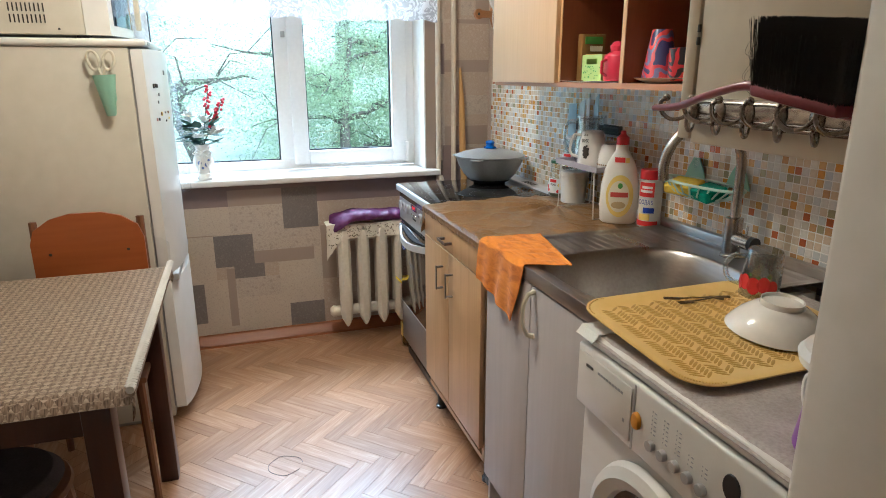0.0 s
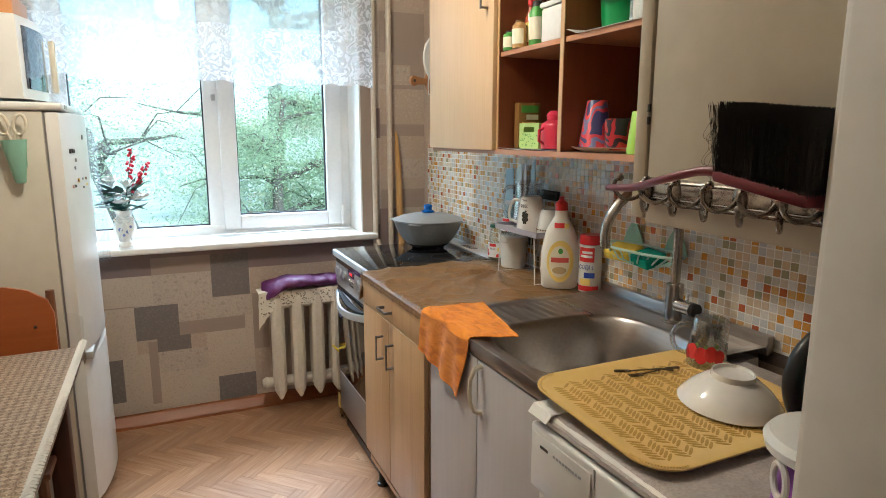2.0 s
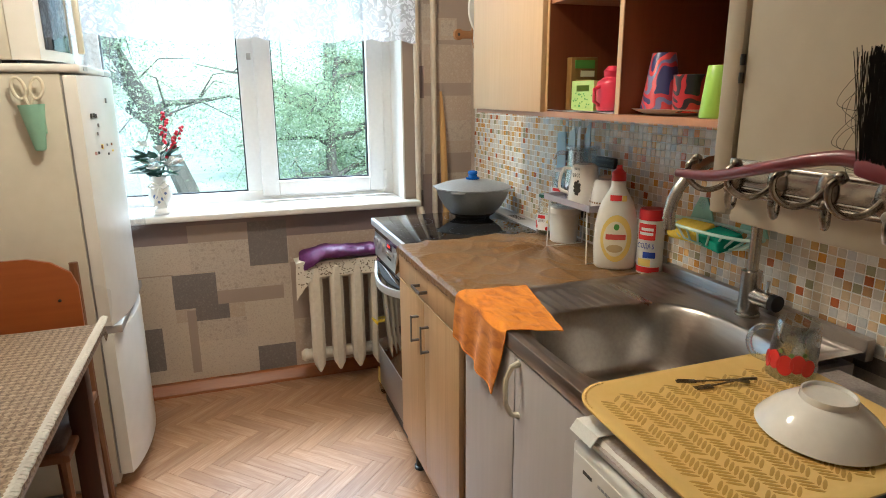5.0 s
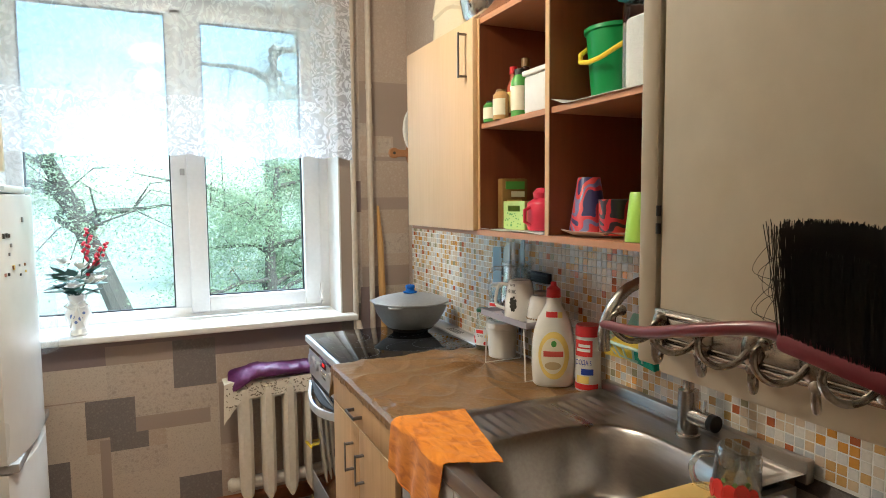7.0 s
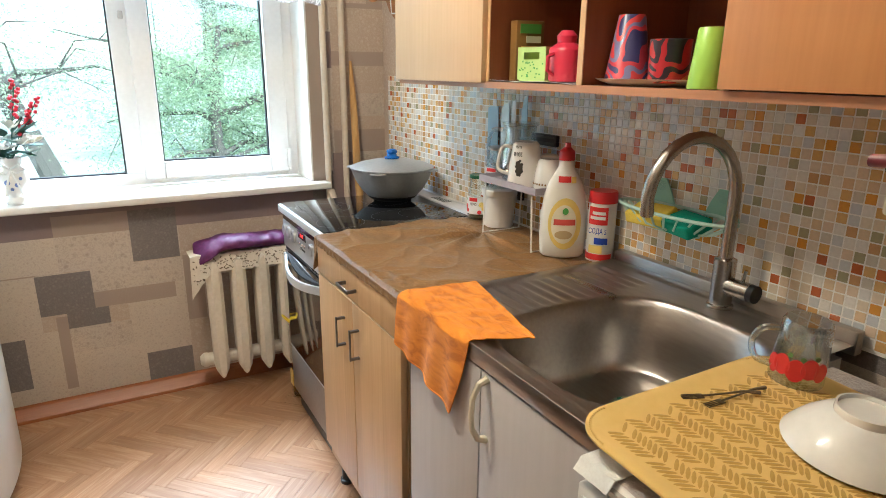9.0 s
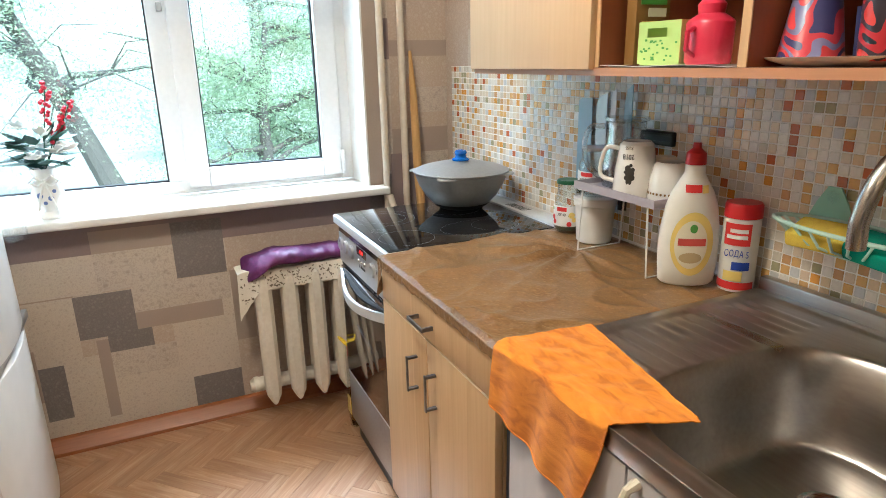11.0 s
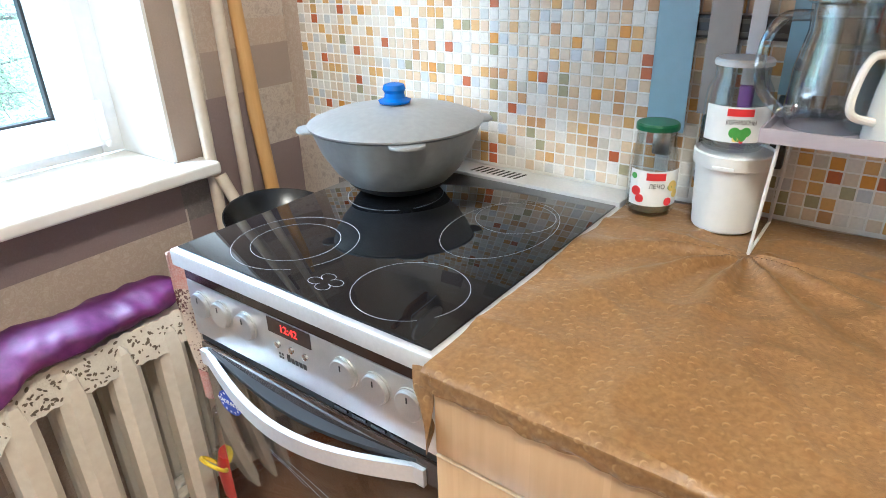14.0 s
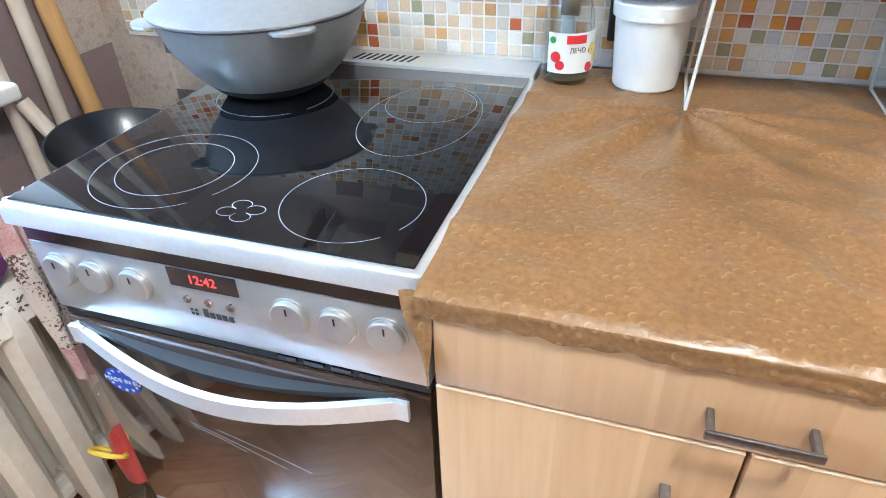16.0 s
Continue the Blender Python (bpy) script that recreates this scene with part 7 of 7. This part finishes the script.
part("cloth", sheet(bm_new(), lace_top, 110, 40), surface("lace_cream", (0.76, 0.70, 0.59), (0.68, 0.61, 0.50), 0.8, scale=80, bump=0.4), lc)
holes = bm_new()
rng = random.Random(12)
for k in range(210):
    u, v = rng.uniform(0.02, 0.98), rng.uniform(0.53, 0.96)
    x, y, z = lace_top(u, v)
    w = rng.uniform(0.0022, 0.0055)
    lathe(holes, [(0, 0.0004), (w, 0.0004), (w, -0.0004), (0, -0.0004)], 8, Matrix.Translation((x, y - 0.0012, z)) @ pose(0, 0, 0, 0, rng.uniform(0, 180), 0) @ pose(0, 0, 0, 90, 0, 0), sx=1.0, sy=rng.uniform(0.4, 0.6))
tagged(part("cutwork", holes, surface("cutwork", (0.20, 0.16, 0.11), (0.14, 0.1, 0.07), 0.9), lc), kind="stuff")
pw = thing("purple_pillow", "long purple satin cushion on the radiator", "cushion", at(0, 0, 0))


def roll(u, v):
    a = 2 * math.pi * v
    x = 0.372 + 0.418 * u
    r = 0.041 * max(0.0, 1 - abs(2 * u - 1) ** 9) ** 0.5 + 0.002
    dent = 1 + 0.20 * wob(u * 7, math.cos(a), math.sin(a) + 2) + 0.10 * wob(u * 18, math.cos(a) * 2, 5)
    sag = 0.075 * (max(0, 0.3 - u) / 0.3) ** 1.3 * (0.5 - 0.5 * math.cos(a))
    flat = 0.60 if math.sin(a) < 0 else 0.74
    return (x, 3.148 - 0.010 * math.sin(u * 5) + 1.5 * r * math.cos(a) * dent, 0.660 + r * flat * math.sin(a) * dent - sag + 0.005 * math.sin(u * 6))


part("cushion", sheet(bm_new(), roll, 90, 40), purple_silk, pw)

# ---- fridge top and side ----
mw = thing("microwave", "cream microwave oven with a dark mesh door", "microwave", at(0, 0, 1.467))
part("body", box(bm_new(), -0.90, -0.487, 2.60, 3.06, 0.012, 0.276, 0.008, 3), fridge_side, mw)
fd = prism(bm_new(), [(-0.486, 2.60), (-0.41, 2.603)] + [(-0.41 + 0.035 * math.sin(math.pi * k / 10), 2.603 + 0.454 * k / 10) for k in range(1, 10)] + [(-0.41, 3.057), (-0.486, 3.06)], 0.012, 0.275, None, 0.008)
dd = part("door", fd, enamel, mw)


def mw_glass(u, v):
    k = 0.07 + 0.66 * u
    return (-0.4085 + 0.035 * math.sin(math.pi * k), 2.603 + 0.454 * k, 0.045 + 0.20 * v)


part("door_glass", sheet(bm_new(), mw_glass, 16, 6, 0.001), black_glass, dd)
part("handle", box(bm_new(), -0.374, -0.352, 2.965, 2.985, 0.05, 0.24, 0.006), ivory_plastic, dd)
part("foot", wbox(-0.52, -0.48, 2.62, 2.66, 0.0, 0.0118), black_plastic, mw)
part("foot", wbox(-0.86, -0.82, 2.62, 2.66, 0.0, 0.0118), black_plastic, mw)
part("foot", wbox(-0.52, -0.48, 3.0, 3.04, 0.0, 0.0118), black_plastic, mw)
part("foot", wbox(-0.86, -0.82, 3.0, 3.04, 0.0, 0.0118), black_plastic, mw)
for row in range(2):
    for k in range(9):
        x = -0.705 + 0.0125 * k
        part("vent_slot", wbox(x, x + 0.004, 2.5985, 2.6, 0.048 + 0.036 * row, 0.075 + 0.036 * row), dark_metal, mw)
part("screw", lathe(bm_new(), [(0, 0.002), (0.004, 0.001), (0.004, 0), (0, 0)], 10, pose(-0.565, 2.6, 0.03, 90, 0, 0)), dark_metal, mw)
bbx = thing("bread_box", "orange-brown wooden bread box under a white cloth", "bread box", at(-0.62, 2.84, 1.7435))
part("box", box(bm_new(), -0.16, 0.19, -0.13, 0.15, 0.0, 0.085, 0.008, 3), orange_door, bbx)
ncl = thing("tea_towel", "white tea towel folded over the bread box", "cloth", at(-0.62, 2.84, 1.829))
part("cloth", sheet(bm_new(), lambda u, v: (-0.2 + 0.36 * u, -0.14 + 0.27 * v + 0.01 * math.sin(u * 9), 0.004 + 0.02 * max(0, wob(u * 5, v * 4, 1)) + 0.012 * math.sin(u * 3.1)), 30, 24, 0.006), white_cloth, ncl)

sch = thing("scissor_holder", "mint green cone holder stuck on the fridge side", "holder", at(-0.443, 2.535, 1.21))
cone_b = lathe(bm_new(), [(0, 0.0), (0.012, 0.001), (0.016, 0.006), (0.036, 0.135), (0.037, 0.138), (0.033, 0.138), (0.013, 0.008), (0, 0.006)], 30, pose(0.01, 0, 0, 0, -3, 0), sx=1.0, sy=0.5)
part("cone", cone_b, mint_plastic, sch)
part("mount", box(bm_new(), -0.012, 0.03, 0.012, 0.024, 0.05, 0.135, 0.002), mint_plastic, sch)
ss = thing("scissors", "scissors with cream plastic handles in the holder", "scissors", at(-0.443, 2.535, 1.345))
for s in (-1, 1):
    hb = tube(bm_new(), [(s * 0.024 + 0.017 * math.cos(2 * math.pi * k / 20) + 0.004 * s * math.sin(2 * math.pi * k / 20), -0.004 * s, 0.05 + 0.031 * math.sin(2 * math.pi * k / 20)) for k in range(20)], 0.0048, 8, closed=True)
    tube(hb, [(s * 0.012, -0.004 * s, 0.026), (s * 0.004, -0.002 * s, 0.0), (-s * 0.004, 0, -0.02)], 0.005, 8)
    part("handle", hb, ivory_plastic, ss)
    part("blade", tube(bm_new(), [(-s * 0.003, 0.002 * s, -0.02), (-s * 0.008, 0.002 * s, -0.09)], 0.003, 6), satin_steel, ss)
rng = random.Random(31)
for k in range(14):
    y, z = rng.uniform(2.6, 2.76), rng.uniform(1.17, 1.36)
    s = rng.uniform(0.003, 0.007)
    t = (y - 2.556) / 0.574
    x = -0.315 + 0.045 * math.sin(math.pi * t) ** 0.7
    mgt = thing("fridge_magnet", "small coloured fridge magnet", "magnet", at(x, y, z), group="fridge magnets")
    part("tile", wbox(-0.002, 0.004, -s, s, -s * 1.2, s * 1.2, 0.001), rng.choice((red_cloth, dark_print, knife_grey, yellow_print, mid_wood)), mgt)

# ---- chairs ----
ch = thing("dining_chair", "orange-brown plywood chair pushed under the table", "chair", at(-0.545, 2.26, 0))
bk_pts = [(-0.175, 0.60), (-0.175, 0.80), (-0.16, 0.845), (-0.11, 0.88), (-0.05, 0.896), (0.05, 0.896), (0.11, 0.88), (0.16, 0.845), (0.175, 0.80), (0.175, 0.60)]
part("backrest", prism(bm_new(), bk_pts, -0.008, 0.008, Matrix(((1, 0, 0, 0), (0, 0, 1, 0.185), (0, 1, 0, 0), (0, 0, 0, 1))), 0.003), chair_wood, ch)
for x in (-0.12, 0.12):
    part("screw", lathe(bm_new(), [(0, 0.002), (0.005, 0.001), (0.005, 0), (0, 0)], 10, pose(x, 0.1765, 0.76, 90, 0, 0)), dark_metal, ch)
part("seat", box(bm_new(), -0.185, 0.185, -0.23, 0.165, 0.43, 0.452, 0.006), mid_wood, ch)
part("cushion", box(bm_new(), -0.17, 0.17, -0.215, 0.15, 0.4525, 0.478, 0.011, 3), surface("cushion_dark", (0.12, 0.09, 0.08), (0.07, 0.05, 0.045), 0.9, scale=60), ch)
for x, y, top in ((-0.16, -0.2, 0.4295), (0.16, -0.2, 0.4295), (-0.165, 0.195, 0.87), (0.165, 0.195, 0.87)):
    b = tube(bm_new(), [(x * 1.05, y * 1.04, 0), (x, y, 0.43), (x, y + (0.012 if top > 0.5 else 0), top)], 0.014, 8, taper=[0.012, 0.015, 0.013])
    part("leg", b, mid_wood, ch)
hrg = thing("rubber_ring", "thin dark ring lying on the floor", "ring", at(0.033, 2.108, 0.0))
part("band", tube(bm_new(), [(0.060 * math.cos(2 * math.pi * k / 28), (0.057 + 0.004 * math.sin(k)) * math.sin(2 * math.pi * k / 28), 0.0016) for k in range(26)], 0.0012, 5), plain("ring_brown", (0.16, 0.11, 0.08), 0.5), hrg)
sl = thing("stool", "wooden stool with a dark cushion under the table", "stool", at(-0.62, 1.52, 0))
part("seat", lathe(bm_new(), [(0, 0.44), (0.16, 0.44), (0.165, 0.448), (0.16, 0.458), (0, 0.46)], 32), mid_wood, sl)
part("cushion", lathe(bm_new(), [(0, 0.4605), (0.14, 0.4605), (0.15, 0.475), (0.13, 0.495), (0, 0.5)], 32), surface("cushion_grey", (0.09, 0.08, 0.08), (0.05, 0.045, 0.045), 0.95, scale=70), sl)
for x, y in ((-0.11, -0.11), (0.11, -0.11), (-0.11, 0.11), (0.11, 0.11)):
    part("leg", tube(bm_new(), [(x * 1.3, y * 1.3, 0), (x, y, 0.4395)], 0.015, 10, taper=[0.011, 0.016]), mid_wood, sl)
rb = thing("food_box", "white plastic food box with a red lid rim", "box", at(-0.86, 2.10, 0.7495))
part("body", box(bm_new(), -0.1, 0.09, -0.08, 0.08, 0.0, 0.07, 0.01, 3), white_plastic, rb)
part("lid", box(bm_new(), -0.105, 0.096, -0.085, 0.085, 0.0705, 0.085, 0.005), red_plastic, rb)
# ceiling lamp
cl = thing("ceiling_lamp", "round frosted ceiling lamp", "lamp", at(0.1, 1.85, TOP))
part("base", lathe(bm_new(), [(0, 0), (0.09, 0), (0.09, -0.02), (0, -0.02)], 32), white_plastic, cl)
part("shade", lathe(bm_new(), [(0.088, -0.0205), (0.12, -0.05), (0.12, -0.075), (0.09, -0.11), (0, -0.125)], 36), bulb_glow, cl)
# ---- outside ----
ground = bm_new()
GZ = -1.3
sheet(ground, lambda u, v: ((u - 0.5) * 900, 4.4 + v * v * 900, GZ + (0.15 * wob(u * 90, v * 90, 0) if v < 0.3 else 0)), 40, 40)
tagged(part("ground", ground, grass_mat), "grassy yard below the window", "ground", kind="structure")


def tree(name, label, x, y, h, lean, seed, leaves, spread, mat_l, low=0.25):
    rng = random.Random(seed)
    tr = thing(name, label, "tree", at(x, y, GZ - 0.1), group="trees in the yard")
    wood_bm, tips = bm_new(), []
    trunk = [Vector((lean[0] * h * (0.6 * s + 0.4 * s * s) + 0.12 * math.sin(3 * s + seed), lean[1] * h * s * s, h * 0.62 * s)) for s in (0, 0.15, 0.3, 0.45, 0.6, 0.8, 1.0)]
    tube(wood_bm, trunk, 0.1, 10, taper=[0.032 * h, 0.024 * h, 0.021 * h, 0.019 * h, 0.016 * h, 0.012 * h, 0.007 * h])
    for k in range(13):
        s = rng.uniform(low, 1.0)
        i = min(int(s * 6), 5)
        p0 = trunk[i].lerp(trunk[i + 1], s * 6 - i)
        a, up = rng.uniform(0, 2 * math.pi), rng.uniform(0.1, 0.75)
        ln = spread * rng.uniform(0.7, 1.15) * (1.15 - 0.5 * s)
        d = Vector((math.cos(a), math.sin(a), up)).normalized()
        pts = [p0 + d * ln * q + Vector((0.12 * ln * wob(k, q * 3, 1.7 + seed), 0.12 * ln * wob(k, q * 3, 8.3), 0.12 * ln * wob(k, q * 3, 4.1) - 0.22 * ln * q * q)) for q in (0, 0.2, 0.4, 0.6, 0.8, 1.0)]
        tube(wood_bm, pts, 0.02, 6, taper=[0.0085 * h * (1.05 - q) + 0.008 for q in (0, 0.2, 0.4, 0.6, 0.8, 1.0)])
        tips += [(pts[2], 0.35), (pts[3], 0.5), (pts[4], 0.6), (pts[5], 0.6)]
        for _ in range(4):
            j = rng.randint(2, 4)
            e = pts[j] + Vector((rng.uniform(-1, 1), rng.uniform(-1, 1), rng.uniform(-0.9, 0.6))) * ln * 0.45
            mid = pts[j].lerp(e, 0.5) + Vector((0, 0, 0.1 * ln))
            tube(wood_bm, [pts[j], mid, e], 0.01, 5, taper=[0.02, 0.013, 0.005])
            tips += [(mid, 0.4), (e, 0.55)]
    part("trunk", wood_bm, bark, tr)
    verts, faces = [], []
    for k in range(leaves):
        c, r = rng.choice(tips)
        q = c + Vector((rng.gauss(0, 1), rng.gauss(0, 1), rng.gauss(-0.3, 1))) * r * 0.62
        a, b = Vector((rng.gauss(0, 1), rng.gauss(0, 1), rng.gauss(0, 0.6))).normalized(), Vector((rng.gauss(0, 1), rng.gauss(0, 1), rng.gauss(0, 1)))
        b = (b - a * b.dot(a)).normalized()
        s = rng.uniform(0.014, 0.034)
        n0 = len(verts)
        verts += [q - a * s, q + b * s * 0.45, q + a * s, q - b * s * 0.45]
        faces.append((n0, n0 + 1, n0 + 2, n0 + 3))
    me = bpy.data.meshes.new("crown")
    me.from_pydata([tuple(v) for v in verts], [], faces)
    me.materials.append(mat_l)
    cr = new("crown", me)
    cr.parent = tr
    return tr


tree("tree", "leaning willow with a forked dark trunk and light leaves", -0.25, 13.2, 8.5, (-0.27, 0.0), 4, 28000, 3.4, leaf_a, 0.36)
tree("tree", "bushy green tree with a short dark trunk", 2.1, 13.0, 5.6, (0.05, 0.02), 9, 62000, 2.7, leaf_b, 0.2)
# these three crowns take the leaf colour paled for haze
tree("tree", "tall light green tree with arching limbs, paled for haze", -5.2, 16.5, 9.5, (0.16, 0.0), 21, 18000, 4.2, leaf_haze, 0.3)
tree("tree", "tall yard tree with thin arching limbs", 5.0, 17.0, 10.0, (-0.08, 0.0), 33, 34000, 4.0, leaf_haze, 0.3)
tree("tree", "distant leafy tree behind the yard", 3.4, 21.0, 12.5, (0.03, 0.0), 40, 52000, 5.2, leaf_haze, 0.3)
rng = random.Random(77)
verts, faces = [], []
for k in range(9000):
    x, y = rng.uniform(-26, 30), rng.uniform(27, 40)
    top = 2.2 + 2.6 * noise.noise(Vector((x * 0.12, y * 0.1, 3))) + 2.5 * noise.noise(Vector((x * 0.5, 0, 9)))
    z = GZ + (rng.random() ** 1.3) * max(1.0, 0.7 * top)
    a = Vector((rng.gauss(0, 1), rng.gauss(0, 1), rng.gauss(0, 1))).normalized()
    b = a.cross(Vector((rng.gauss(0, 1), rng.gauss(0, 1), rng.gauss(0, 1)))).normalized()
    s, n0, q = rng.uniform(0.08, 0.16), len(verts), Vector((x, y, z))
    verts += [q - a * s, q + b * s * 0.5, q + a * s, q - b * s * 0.5]
    faces.append((n0, n0 + 1, n0 + 2, n0 + 3))
me = bpy.data.meshes.new("far_woods")
me.from_pydata([tuple(v) for v in verts], [], faces)
me.materials.append(leaf_haze)
tagged(new("far_woods", me), "light green woods beyond the yard, paled for haze", "woods", kind="stuff")

# ---- floor blocks and mosaic, piece by piece ----
PW, PN = 0.0567, 4.65
c45 = math.sqrt(0.5)
block = bm_new()
box(block, 0.0003, PW - 0.0003, 0.0003, PN * PW - 0.0003, -0.006, 0.0, 0.0006, 1)
one = bpy.data.meshes.new("plank")
block.to_mesh(one)
block.free()
one.materials.append(plank_ob)
rest_v, rest_f = [], []
for i in range(-70, 90):
    for j in range(-14, 14):
        for upright in (False, True):
            u, v = i + PN * j, i - PN * j
            if upright:
                v += 1
            # lattice corner and turn of the block; the zigzag runs along x
            ox = 0.384 + PW * (u * c45 + v * c45)
            oy = 2.95 + PW * (-u * c45 + v * c45)
            # the block's long side lies along its own y
            m = pose(ox, oy, 0, 0, 0, -45 if upright else -135) @ (Matrix.Translation((0, 0, 0)) if upright else Matrix.Translation((-PW, 0, 0)))
            cx, cy, _ = m @ Vector((PW / 2, PN * PW / 2, 0))
            if not (WEST + 0.02 < cx < EAST - 0.02 and -1.2 < cy < NORTH - 0.02):
                continue
            if -0.5 < cx < 0.72 and 1.25 < cy:
                ob = new("plank", one)
                ob.parent = floor
                ob.matrix_basis = m
            else:
                n0 = len(rest_v)
                for x, y in ((0.0006, 0.0006), (PW - 0.0006, 0.0006), (PW - 0.0006, PN * PW - 0.0006), (0.0006, PN * PW - 0.0006)):
                    q = m @ Vector((x, y, 0))
                    rest_v.append((q.x, q.y, 0.0))
                rest_f.append((n0, n0 + 1, n0 + 2, n0 + 3))
me = bpy.data.meshes.new("planks")
me.from_pydata(rest_v, [], rest_f)
me.materials.append(plank_isle)
ob = tagged(new("planks", me), kind="stuff")
ob.parent = floor

PITCH, TX = 0.0215, EAST - 0.0047
tl = bm_new()
box(tl, -0.004, 0.0, 0.0014, PITCH - 0.0014, 0.0014, PITCH - 0.0014, 0.0007, 1)
tile_me = bpy.data.meshes.new("tile")
tl.to_mesh(tile_me)
tile_me.materials.append(tile_ob)
cell = [(tuple(v.co)) for v in tl.verts]
cell_f = [[v.index for v in f.verts] for f in tl.faces]
tl.free()
rest_v, rest_f = [], []
for i in range(int((T1 - T0) / PITCH)):
    for k in range(21):
        y, z = T1 - (i + 1) * PITCH, 0.8665 + k * PITCH
        if 2.0 < y < 2.30:
            ob = new("tile", tile_me)
            ob.parent = bed
            ob.location = (TX, y, z)
        else:
            n0 = len(rest_v)
            rest_v += [(TX + a, y + b, z + c) for a, b, c in cell]
            rest_f += [[n0 + q for q in f] for f in cell_f]
me = bpy.data.meshes.new("tiles")
me.from_pydata(rest_v, [], rest_f)
me.materials.append(tile_isle)
ob = tagged(new("tiles", me), kind="stuff")
ob.parent = bed
